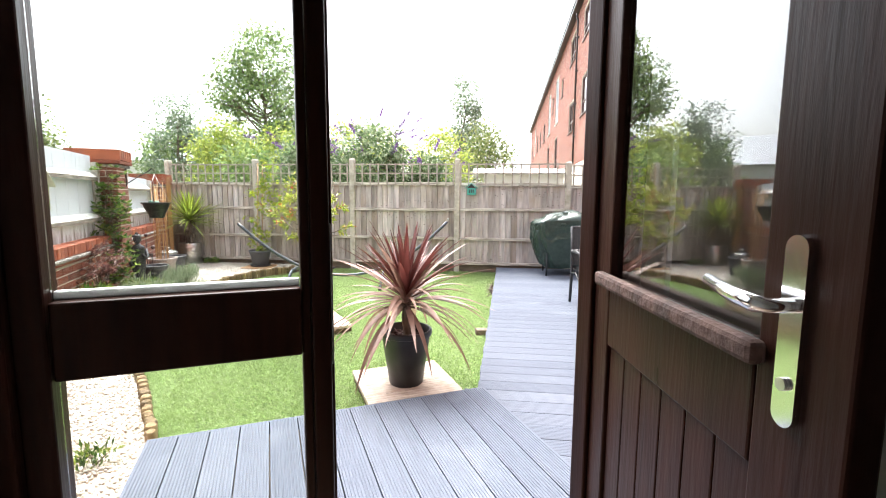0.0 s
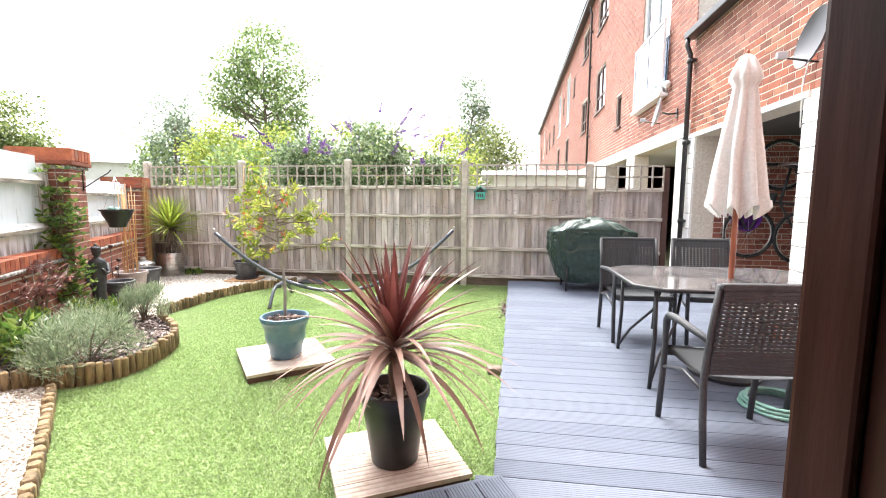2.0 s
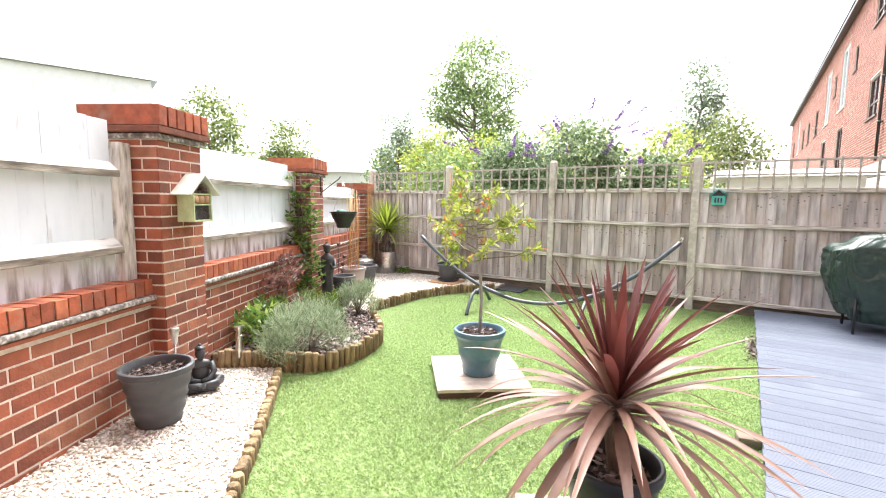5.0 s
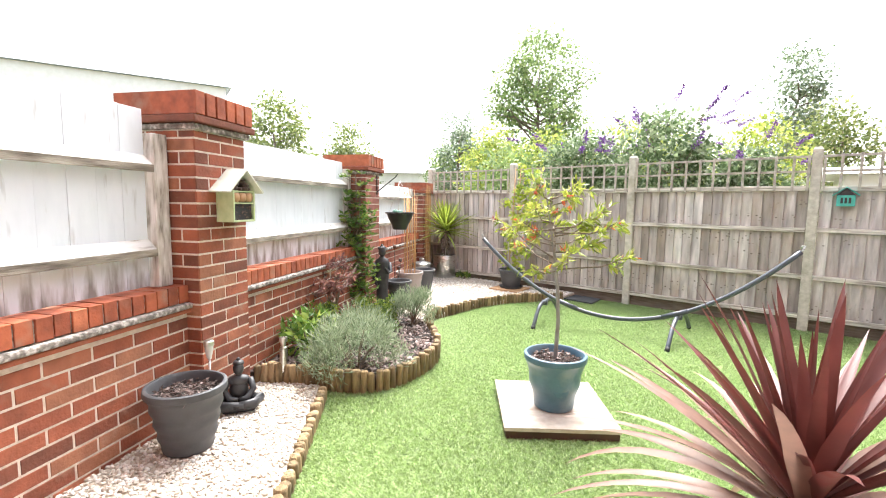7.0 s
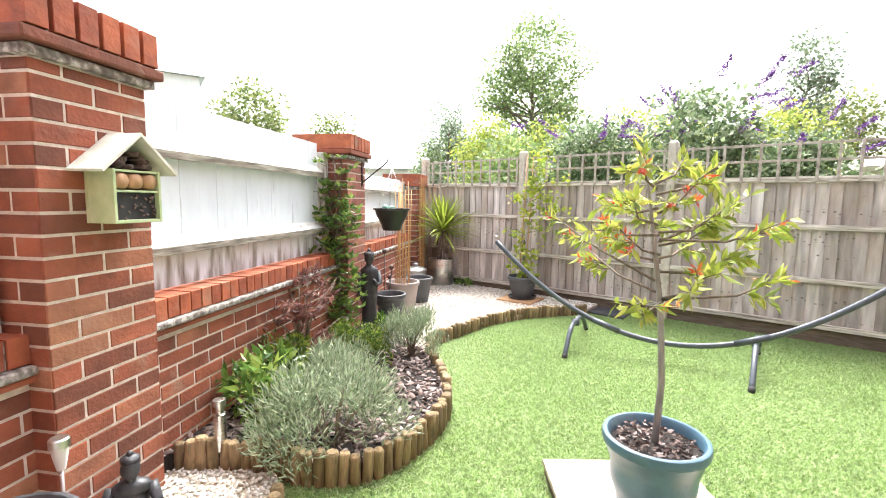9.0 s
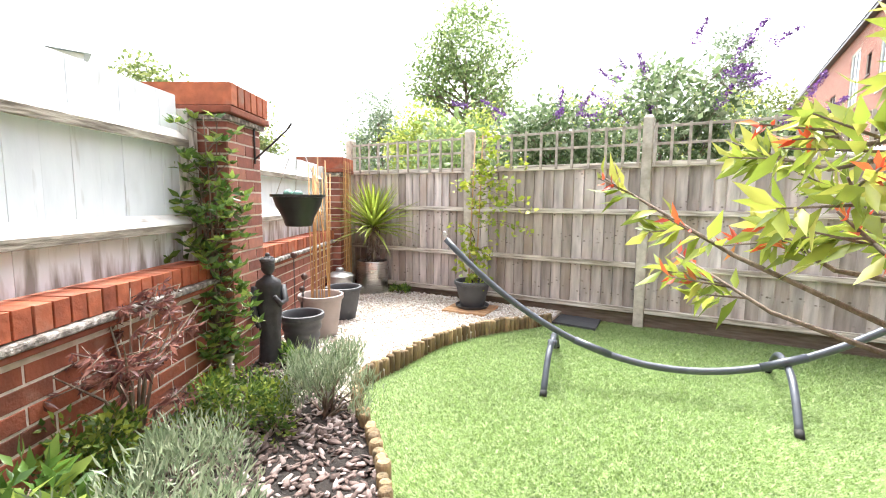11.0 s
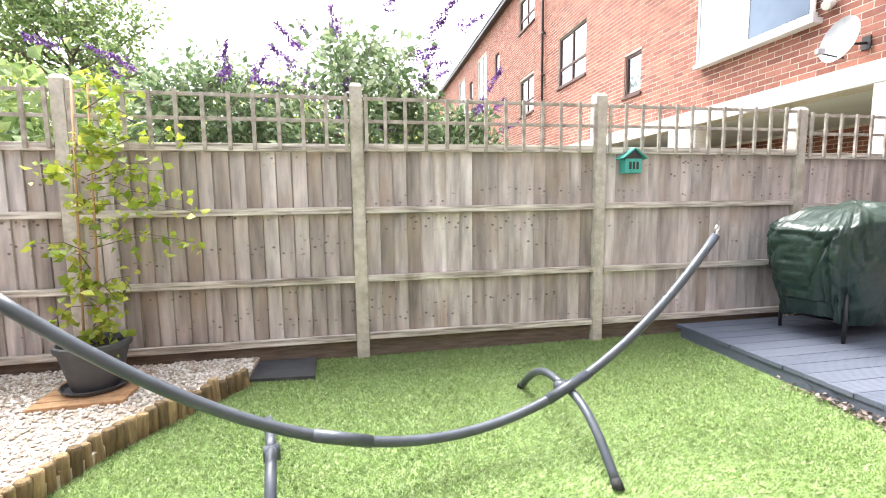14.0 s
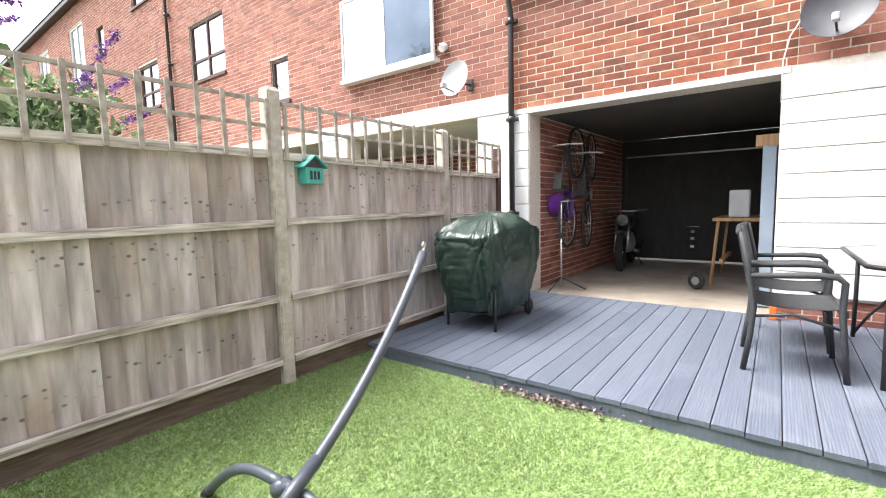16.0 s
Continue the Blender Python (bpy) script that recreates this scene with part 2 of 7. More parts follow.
ZINC = surface("galvanised_zinc", two((0.42, 0.43, 0.44), (0.60, 0.61, 0.62)), rough=0.45, metal=0.9, scale=12, bump=0.1)
BLACK_METAL = surface("black_painted_metal", two((0.016, 0.016, 0.018), (0.035, 0.035, 0.038)), rough=0.45, scale=10, bump=0.08)
GREY_STEEL = surface("grey_blue_powder_coated_steel", two((0.051, 0.060, 0.075), (0.075, 0.087, 0.105)), rough=0.42, scale=12, bump=0.08, spots=(0.036, 0.042, 0.051), spot_scale=6)
PIPE_BLACK = surface("black_plastic_pipe", two((0.018, 0.016, 0.017), (0.032, 0.028, 0.029)), rough=0.4, scale=6, bump=0.05)
POT_GREY = surface("grey_plastic_pot", two((0.045, 0.047, 0.052), (0.072, 0.075, 0.081)), rough=0.6, scale=9, detail=8, bump=0.2, spots=(0.12, 0.118, 0.115), spot_scale=7, spot_from=0.6)
POT_TAUPE = surface("taupe_plastic_pot", two((0.26, 0.22, 0.20), (0.33, 0.28, 0.26)), rough=0.65, scale=9, bump=0.15)
POT_BLACK = surface("black_plastic_pot", two((0.012, 0.012, 0.013), (0.028, 0.028, 0.03)), rough=0.35, scale=9, bump=0.1)
POT_BLUE = surface("blue_glazed_pot", two((0.050, 0.110, 0.165), (0.090, 0.175, 0.240)), rough=0.35, scale=9, detail=8, bump=0.15, spots=(0.17, 0.22, 0.25), spot_scale=5)
STATUE = surface("dark_grey_cast_stone", two((0.018, 0.019, 0.022), (0.048, 0.049, 0.053)), rough=0.5, scale=14, detail=8, bump=0.35, spots=(0.10, 0.10, 0.10), spot_scale=9, spot_from=0.64)
SLATE = surface("dark_slate", two((0.035, 0.037, 0.042), (0.075, 0.078, 0.085)), rough=0.6, scale=8, bump=0.35)
TARP = surface("dark_green_cover_cloth", two((0.014, 0.031, 0.024), (0.030, 0.054, 0.042)), rough=0.34, scale=20, detail=6, bump=1.0, bump_scale=13, spots=(0.040, 0.062, 0.052), spot_scale=7, spot_from=0.6)
RATTAN = surface("dark_grey_woven_rattan", two((0.024, 0.026, 0.029), (0.048, 0.050, 0.054)), rough=0.6, scale=60, bump=0.5)
CANVAS = surface("pale_grey_canvas", two((0.58, 0.56, 0.53), (0.70, 0.68, 0.655)), rough=0.9, scale=60, bump=0.2, through_light=0.15)
RED_WOOD = surface("reddish_varnished_pole", two((0.20, 0.055, 0.025), (0.32, 0.10, 0.05)), rough=0.4, scale=10, stretch=(4, 4, 0.5))
TEAL = surface("teal_painted_wood", two((0.05, 0.33, 0.27), (0.09, 0.45, 0.38)), rough=0.6, scale=20, bump=0.2)
SAGE = surface("pale_green_painted_wood", two((0.36, 0.46, 0.24), (0.48, 0.57, 0.33)), rough=0.7, scale=18, bump=0.25, spots=(0.55, 0.56, 0.46), spot_scale=6)
PALE_ROOF = surface("pale_grey_green_roof", two((0.50, 0.52, 0.44), (0.64, 0.66, 0.58)), rough=0.8, scale=18, bump=0.3)
BAMBOO = surface("bamboo_canes", [(0.0, (0.38, 0.20, 0.075)), (1.0, (0.62, 0.38, 0.17))], by="object", rough=0.6, scale=10, bump=0.15)
PURPLE = surface("purple_plastic", two((0.10, 0.022, 0.20), (0.16, 0.04, 0.30)), rough=0.4, scale=8, bump=0.05)
RUBBER = surface("black_rubber", two((0.012, 0.012, 0.012), (0.03, 0.03, 0.03)), rough=0.8, scale=20, bump=0.2)
CAR_FLOOR = surface("dusty_concrete_floor", two((0.255, 0.212, 0.170), (0.357, 0.306, 0.255)), rough=0.85, scale=3, bump=0.25, spots=(0.170, 0.140, 0.111), spot_scale=1.3)
PLASTER = surface("white_plaster", two((0.68, 0.68, 0.67), (0.76, 0.76, 0.75)), rough=0.85, scale=3, bump=0.1)
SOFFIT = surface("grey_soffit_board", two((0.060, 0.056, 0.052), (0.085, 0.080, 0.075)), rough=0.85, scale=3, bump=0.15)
GARAGE_DOOR = surface("dark_brown_garage_door", two((0.02, 0.018, 0.017), (0.04, 0.036, 0.034)), rough=0.6, scale=4, bump=0.1)
FRAME_BROWN = surface("brown_window_frame", two((0.055, 0.022, 0.016), (0.09, 0.04, 0.03)), rough=0.5, scale=9, bump=0.1)
FRAME_WHITE = surface("white_metal_trim", two((0.70, 0.70, 0.70), (0.80, 0.80, 0.80)), rough=0.5, scale=6, bump=0.05)
ROOF_TILE = surface("dark_roof_tiles", two((0.045, 0.04, 0.04), (0.09, 0.08, 0.078)), rough=0.8, scale=6, bump=0.5)
ROOF_BLUE = surface("pale_metal_roof", two((0.30, 0.34, 0.40), (0.42, 0.46, 0.52)), rough=0.5, scale=5, bump=0.1)
FLOORING = surface("dark_hall_floor", two((0.10, 0.07, 0.05), (0.18, 0.13, 0.09)), rough=0.5, scale=4, stretch=(1, 8, 1), bump=0.1)
EARTH = surface("far_ground", two((0.07, 0.08, 0.035), (0.16, 0.15, 0.09)), rough=1.0, scale=0.6, bump=0.5)
BARK = surface("grey_brown_bark", two((0.10, 0.075, 0.055), (0.24, 0.19, 0.145)), rough=0.95, scale=16, stretch=(3, 3, 0.6), bump=0.7)
PALE_BARK = surface("smooth_grey_bark", two((0.20, 0.185, 0.17), (0.34, 0.32, 0.30)), rough=0.85, scale=18, stretch=(3, 3, 0.6), bump=0.4)
CONE = surface("ceramic_white", two((0.62, 0.62, 0.61), (0.72, 0.72, 0.71)), rough=0.5, scale=8, bump=0.05)
DISH = surface("grey_dish", two((0.34, 0.34, 0.36), (0.46, 0.46, 0.48)), rough=0.5, scale=8, bump=0.05)
HOSE = surface("green_coiled_hose", two((0.14, 0.30, 0.24), (0.24, 0.42, 0.35)), rough=0.5, scale=10, bump=0.05)
ORANGE = surface("orange_plastic", two((0.70, 0.13, 0.02), (0.80, 0.20, 0.04)), rough=0.5, scale=8)
CANE_WOOD = surface("pale_timber", two((0.36, 0.20, 0.095), (0.52, 0.32, 0.17)), rough=0.7, scale=8, stretch=(4, 4, 0.6))
BLUE_DOOR = surface("grey_blue_cabinet", two((0.20, 0.25, 0.31), (0.27, 0.32, 0.38)), rough=0.6, scale=4, bump=0.05)
PAPER = surface("white_paper", two((0.72, 0.72, 0.74), (0.80, 0.80, 0.82)), rough=0.8, scale=9, bump=0.05)
DISH_DARK = surface("dark_grey_dish", two((0.05, 0.05, 0.058), (0.075, 0.075, 0.085)), rough=0.5, scale=8, bump=0.05)
# same glass as the other panes; a duller sky reflection is put into its tint
PANE_SKY_TINT = surface("pane_tinted_as_dark_sky_reflection", two((0.10, 0.12, 0.15), (0.16, 0.19, 0.23)), rough=0.05, metal=1.0, scale=1.2, bump=0, rough_vary=0.0)
SMOKED = surface("smoky_table_glass", two((0.06, 0.055, 0.055), (0.13, 0.12, 0.12)), rough=0.08, scale=6, bump=0.0, spots=(0.24, 0.22, 0.215), spot_scale=9, rough_vary=0.03)


def leaf_material(name, a, b, c=None, rough=0.45, light=0.4):
    stops = [(0.0, a), (1.0, b)] if c is None else [(0.0, a), (0.55, b), (1.0, c)]
    return surface(name, stops, by="island", rough=rough, scale=18, vary=0.18, bump=0, through_light=light)


LEAF_TREE = leaf_material("tree_leaves", (0.100, 0.165, 0.055), (0.205, 0.290, 0.100), (0.360, 0.440, 0.180), light=0.48)
LEAF_POPLAR = leaf_material("grey_green_leaves", (0.105, 0.150, 0.090), (0.195, 0.255, 0.160), (0.370, 0.420, 0.290), light=0.48)
LEAF_LIME = leaf_material("lime_leaves", (0.185, 0.255, 0.045), (0.350, 0.420, 0.085), (0.540, 0.570, 0.150), light=0.5)
LEAF_OLIVE = leaf_material("olive_leaves", (0.095, 0.140, 0.040), (0.195, 0.245, 0.080), (0.350, 0.380, 0.140), light=0.48)
LEAF_BUDDLEIA = leaf_material("buddleia_leaves", (0.075, 0.125, 0.050), (0.165, 0.240, 0.110), (0.370, 0.430, 0.270), light=0.45)
FLOWER_PURPLE = leaf_material("purple_flowers", (0.075, 0.022, 0.13), (0.17, 0.065, 0.27), (0.27, 0.15, 0.37))
LEAF_RED = leaf_material("burgundy_sword_leaves", (0.062, 0.014, 0.014), (0.118, 0.032, 0.027), (0.190, 0.075, 0.052), light=0.22)
LEAF_FADED = leaf_material("faded_pink_brown_leaves", (0.150, 0.075, 0.058), (0.245, 0.143, 0.109), (0.313, 0.224, 0.163), light=0.22)
LEAF_YUCCA = leaf_material("yellow_green_sword_leaves", (0.140, 0.220, 0.030), (0.280, 0.360, 0.050), (0.460, 0.480, 0.130))
LEAF_BOTTLE = leaf_material("bottlebrush_leaves", (0.15, 0.21, 0.03), (0.31, 0.37, 0.06), (0.48, 0.47, 0.11), light=0.45)
LEAF_SCARLET = leaf_material("scarlet_young_leaves", (0.42, 0.05, 0.025), (0.58, 0.11, 0.04), (0.60, 0.26, 0.07))
LEAF_CLIMB = leaf_material("yellow_green_climber_leaves", (0.17, 0.26, 0.025), (0.34, 0.42, 0.045), (0.52, 0.54, 0.10))
LEAF_LAV = leaf_material("grey_green_lavender", (0.115, 0.165, 0.090), (0.235, 0.295, 0.175), (0.380, 0.420, 0.295))
LEAF_GLOSS = leaf_material("glossy_green_leaves", (0.050, 0.110, 0.024), (0.120, 0.225, 0.042), (0.350, 0.450, 0.100), rough=0.3)
LEAF_BOX = leaf_material("small_dark_green_leaves", (0.035, 0.080, 0.016), (0.10, 0.165, 0.028), (0.28, 0.33, 0.05))
LEAF_MAPLE = leaf_material("dark_red_maple_leaves", (0.084, 0.030, 0.030), (0.180, 0.072, 0.060), (0.312, 0.144, 0.108))

GLASS = bpy.data.materials.new("window_glass")
GLASS.use_nodes = True
gn, gl = GLASS.node_tree.nodes, GLASS.node_tree.links
gn.clear()
g_out, g_mix = gn.new("ShaderNodeOutputMaterial"), gn.new("ShaderNodeMixShader")
g_lw, g_pw, g_mr = gn.new("ShaderNodeLayerWeight"), gn.new("ShaderNodeMath"), gn.new("ShaderNodeMapRange")
g_tr, g_gl = gn.new("ShaderNodeBsdfTransparent"), gn.new("ShaderNodeBsdfGlossy")
g_tr.inputs[0].default_value = (0.93, 0.95, 0.94, 1)
g_gl.inputs["Roughness"].default_value = 0.01
g_lw.inputs["Blend"].default_value = 0.5
g_pw.operation = "POWER"
g_pw.inputs[1].default_value = 2.2
g_mr.inputs["To Min"].default_value, g_mr.inputs["To Max"].default_value = 0.03, 0.95
gl.new(g_lw.outputs["Facing"], g_pw.inputs[0])
gl.new(g_pw.outputs[0], g_mr.inputs[0])
gl.new(g_mr.outputs[0], g_mix.inputs[0])
gl.new(g_tr.outputs[0], g_mix.inputs[1])
gl.new(g_gl.outputs[0], g_mix.inputs[2])
gl.new(g_mix.outputs[0], g_out.inputs[0])
MIRROR_PANE = surface("reflective_window_pane", two((0.42, 0.46, 0.50), (0.50, 0.54, 0.58)), rough=0.04, metal=1.0, scale=1, bump=0, rough_vary=0.0)
PANE_DARK = surface("dark_window_pane", two((0.03, 0.035, 0.04), (0.05, 0.055, 0.06)), rough=0.05, scale=1, bump=0, rough_vary=0.0, spec=1.0)

# ---- small builders ----
GARDEN = pose(-3.70, 3.12, 0, 0, 0, 28)      # along the brick wall: x out from it into the garden, y along it away from the house
STREET = pose(2.58, 7.99, 0, 0, 0, -0.9)     # along the terrace: y along its front, x into the buildings


def link(name, mesh, material, parent=None, label="", at=None, smooth=False):
    ob = new(name, mesh)
    if material is not None and not mesh.materials:
        mesh.materials.append(material)
    if parent is not None:
        ob.parent = parent
    if at is not None:
        ob.matrix_basis = at
    if smooth:
        for p in mesh.polygons:
            p.use_smooth = True
    if label:
        ob["label"] = label
    return ob


def part(name, bm, material, parent=None, label="", at=None, smooth=False):
    me = bpy.data.meshes.new(name)
    bm.to_mesh(me)
    bm.free()
    return link(name, me, material, parent, label, at, smooth)


def raw(name, verts, faces, material, parent=None, label="", at=None, smooth=False):
    me = bpy.data.meshes.new(name)
    me.from_pydata(verts, [], faces)
    me.update()
    return link(name, me, material, parent, label, at, smooth)


def empty(name, at, label="", category="", group="", kind=""):
    ob = new(name)
    ob.empty_display_size = 0.1
    ob.matrix_basis = at
    return tagged(ob, label, category, group, kind)


BOXF = [(0, 3, 2, 1), (4, 5, 6, 7), (0, 1, 5, 4), (1, 2, 6, 5), (2, 3, 7, 6), (3, 0, 4, 7)]


def box_verts(x0, x1, y0, y1, z0, z1):
    return [(x0, y0, z0), (x1, y0, z0), (x1, y1, z0), (x0, y1, z0), (x0, y0, z1), (x1, y0, z1), (x1, y1, z1), (x0, y1, z1)]


def add_box(bm, x0, x1, y0, y1, z0, z1, m=None, bevel=0.0):
    vs = [bm.verts.new(m @ Vector(v) if m else v) for v in box_verts(x0, x1, y0, y1, z0, z1)]
    fs = [bm.faces.new([vs[i] for i in f]) for f in BOXF]
    if bevel:
        bmesh.ops.bevel(bm, geom=list({e for f in fs for e in f.edges}), offset=bevel, segments=2, affect="EDGES", profile=0.5)
    return vs


def box(name, dims, material, parent=None, label="", at=None, bevel=0.004):
    bm = bmesh.new()
    add_box(bm, *dims, bevel=bevel)
    return part(name, bm, material, parent, label, at)


def tube(bm, pts, radii, sides=10, caps=True):
    """A round bar along the points."""
    pts = [Vector(p) for p in pts]
    if not hasattr(radii, "__len__"):
        radii = [radii] * len(pts)
    rings, side = [], None
    for i, p in enumerate(pts):
        t = (pts[min(i + 1, len(pts) - 1)] - pts[max(i - 1, 0)]).normalized()
        if side is None:
            side = t.orthogonal().normalized()
        side = (side - t * side.dot(t)).normalized()
        up = t.cross(side)
        rings.append([bm.verts.new(p + (side * math.cos(a) + up * math.sin(a)) * radii[i]) for a in (2 * math.pi * k / sides for k in range(sides))])
    for a, b in zip(rings, rings[1:]):
        for k in range(sides):
            bm.faces.new((a[k], a[(k + 1) % sides], b[(k + 1) % sides], b[k]))
    if caps:
        bm.faces.new(rings[0][::-1])
        bm.faces.new(rings[-1])


def bar(name, pts, r, material, parent=None, label="", sides=10, at=None):
    bm = bmesh.new()
    tube(bm, pts, r, sides)
    return part(name, bm, material, parent, label, at, smooth=True)


def lathe(bm, profile, sides=28, wobble=0.0):
    """Turned shape from (radius, height) pairs; a radius of 0 closes it."""
    rings = []
    for r, z in profile:
        if r <= 1e-6:
            rings.append([bm.verts.new((0, 0, z))])
        else:
            rings.append([bm.verts.new((r * math.cos(a) * (1 + wobble * math.sin(3 * a + z * 9)), r * math.sin(a), z)) for a in (2 * math.pi * k / sides for k in range(sides))])
    for a, b in zip(rings, rings[1:]):
        for k in range(sides):
            j = (k + 1) % sides
            if len(a) == 1 and len(b) == 1:
                continue
            if len(a) == 1:
                bm.faces.new((a[0], b[j], b[k]))
            elif len(b) == 1:
                bm.faces.new((a[k], a[j], b[0]))
            else:
                bm.faces.new((a[k], a[j], b[j], b[k]))


def turned(name, profile, material, parent=None, label="", sides=28, at=None, smooth=True):
    bm = bmesh.new()
    lathe(bm, profile, sides)
    ob = part(name, bm, material, parent, label, at, smooth)
    if smooth:
        try:
            ob.data.set_sharp_from_angle(angle=radians(40))
        except AttributeError:
            pass
    return ob


def sheet(name, outline, z0, z1, material, parent=None, label="", at=None):
    """A flat slab with any outline."""
    bm = bmesh.new()
    low = [bm.verts.new((x, y, z0)) for x, y in outline]
    top = [bm.verts.new((x, y, z1)) for x, y in outline]
    bm.faces.new(top)
    bm.faces.new(low[::-1])
    for i in range(len(outline)):
        j = (i + 1) % len(outline)
        bm.faces.new((low[i], low[j], top[j], top[i]))
    bmesh.ops.recalc_face_normals(bm, faces=bm.faces)
    return part(name, bm, material, parent, label, at)


def inside(pts, poly):
    """Which of the points (n x 2) lie in the polygon."""
    x, y = pts[:, 0], pts[:, 1]
    ok = np.zeros(len(pts), bool)
    for i in range(len(poly)):
        (xa, ya), (xb, yb) = poly[i], poly[i - 1]
        cut = (ya > y) != (yb > y)
        ok ^= cut & (x < (xb - xa) * (y - ya) / ((yb - ya) if yb != ya else 1e-9) + xa)
    return ok


def curve_points(pts, step):
    """Even steps along a smooth line through the points."""
    P = [Vector((*p, 0)) for p in pts]
    P = [P[0] * 2 - P[1]] + P + [P[-1] * 2 - P[-2]]
    fine = []
    for i in range(1, len(P) - 2):
        for k in range(24):
            t = k / 24
            a, b, c, d = P[i - 1:i + 3]
            fine.append(0.5 * (2 * b + (c - a) * t + (2 * a - 5 * b + 4 * c - d) * t * t + (3 * b - a - 3 * c + d) * t ** 3))
    fine.append(P[-2])
    out, left = [fine[0].copy()], step
    for a, b in zip(fine, fine[1:]):
        d, pos = (b - a).length, 0.0
        while d - pos >= left:
            pos += left
            out.append(a.lerp(b, pos / d))
            left = step
        left -= d - pos
    return [(p.x, p.y) for p in out]


# ---- ground, lawn, gravel, bed ----
LOG_NEAR = [(-1.86, 2.03), (-2.35, 2.55), (-2.75, 2.95), (-3.22, 3.40)]
BED_FRONT = [(-3.80, 3.22), (-3.60, 3.38), (-3.42, 3.50), (-3.22, 3.56), (-3.03, 3.76), (-3.01, 4.10), (-3.13, 4.48), (-3.42, 4.82), (-3.80, 5.12)]
LOG_FAR = [(-3.80, 5.12), (-4.06, 5.48), (-4.07, 5.95), (-4.05, 6.50), (-3.88, 6.98), (-3.62, 7.38), (-3.45, 7.62)]


def garden_xy(v, u):
    p = GARDEN @ Vector((v, u, 0))
    return (p.x, p.y)


GRAVEL_NEAR = [garden_xy(-0.12, -3.42), garden_xy(1.14, -3.42), garden_xy(1.14, -2.03)] + LOG_NEAR + [(-3.42, 3.50), (-3.60, 3.38), (-3.80, 3.22), garden_xy(-0.12, 0)]
BED = BED_FRONT + [garden_xy(-0.12, 2.8), garden_xy(-0.12, 0.0)]
GRAVEL_FAR = LOG_FAR + [(-3.45, 8.04), (-6.6, 8.04), garden_xy(-0.12, 2.6)]
LAWN = LOG_NEAR + [(-3.42, 3.50), (-3.22, 3.56), (-3.03, 3.76), (-3.01, 4.10), (-3.13, 4.48), (-3.42, 4.82)] + LOG_FAR + [(-3.45, 8.06), (0.12, 8.06), (0.02, 7.90), (-0.115, 2.73), garden_xy(3.02, -2.03), garden_xy(1.14, -2.03)]

ground = sheet("ground", [(-1500, -1500), (1500, -1500), (1500, 1500), (-1500, 1500)], -0.30, -0.06, EARTH)
tagged(ground, "rough green and brown ground beyond the garden", "ground", kind="structure")
lawn_base = sheet("lawn", LAWN, -0.06, 0.0, LAWN_BASE)
tagged(lawn_base, "bright green artificial turf lawn", "lawn", kind="structure")
gravel_bed_1 = sheet("gravel_bed", GRAVEL_NEAR, -0.06, 0.02, GRAVEL_BED)
tagged(gravel_bed_1, "cream gravel strip beside the brick wall", "gravel", kind="structure")
gravel_bed_2 = sheet("gravel_bed", GRAVEL_FAR, -0.06, 0.055, GRAVEL_BED)
tagged(gravel_bed_2, "cream gravel corner below the timber fence", "gravel", kind="structure")
bed_soil = sheet("flower_bed", BED, -0.06, 0.10, SOIL)
tagged(bed_soil, "dark soil flower bed against the brick wall", "flower bed", kind="structure")


def scatter(poly, n, seed):
    rng = np.random.default_rng(seed)
    P = np.array(poly)
    lo, hi = P.min(0), P.max(0)
    out = np.zeros((0, 2))
    while len(out) < n:
        q = rng.uniform(lo, hi, (n * 2, 2))
        out = np.vstack([out, q[inside(q, poly)]])
    return out[:n], rng


def blades(name, poly, n, height, seed, material):
    """Short grass blades, three points each, leaning every way."""
    xy, rng = scatter(poly, n, seed)
    ang, lean = rng.uniform(0, 2 * np.pi, n), rng.uniform(0.5, 1.8, n)
    turn = rng.uniform(0, 2 * np.pi, n)
    h = height * rng.uniform(0.55, 1.15, n)
    w = 0.0027 * rng.uniform(0.7, 1.4, n)
    # the pile lies a little towards the house, in loose swirls
    flow = np.array([noise.noise((x * 0.9, y * 0.9, seed)) for x, y in xy])
    ang = np.where(rng.random(n) < 0.3, -np.pi / 2 + flow * 3.0, ang)
    a = np.zeros((n, 3, 3))
    dx, dy = np.cos(turn) * w, np.sin(turn) * w
    a[:, 0, 0], a[:, 0, 1] = xy[:, 0] - dx, xy[:, 1] - dy
    a[:, 1, 0], a[:, 1, 1] = xy[:, 0] + dx, xy[:, 1] + dy
    a[:, 2, 0], a[:, 2, 1] = xy[:, 0] + np.cos(ang) * h * lean, xy[:, 1] + np.sin(ang) * h * lean
    a[:, 2, 2] = h / np.sqrt(1 + lean ** 2) * 1.15
    me = bpy.data.meshes.new(name)
    me.vertices.add(n * 3)
    me.vertices.foreach_set("co", a.reshape(-1))
    me.loops.add(n * 3)
    me.loops.foreach_set("vertex_index", np.arange(n * 3, dtype=np.int32))
    me.polygons.add(n)
    me.polygons.foreach_set("loop_start", np.arange(0, n * 3, 3, dtype=np.int32))
    me.update(calc_edges=True)
    return link(name, me, material)


turf = blades("grass", LAWN, 760000, 0.021, 3, BLADE)
tagged(turf, "short bright green artificial grass pile", "grass", kind="stuff")


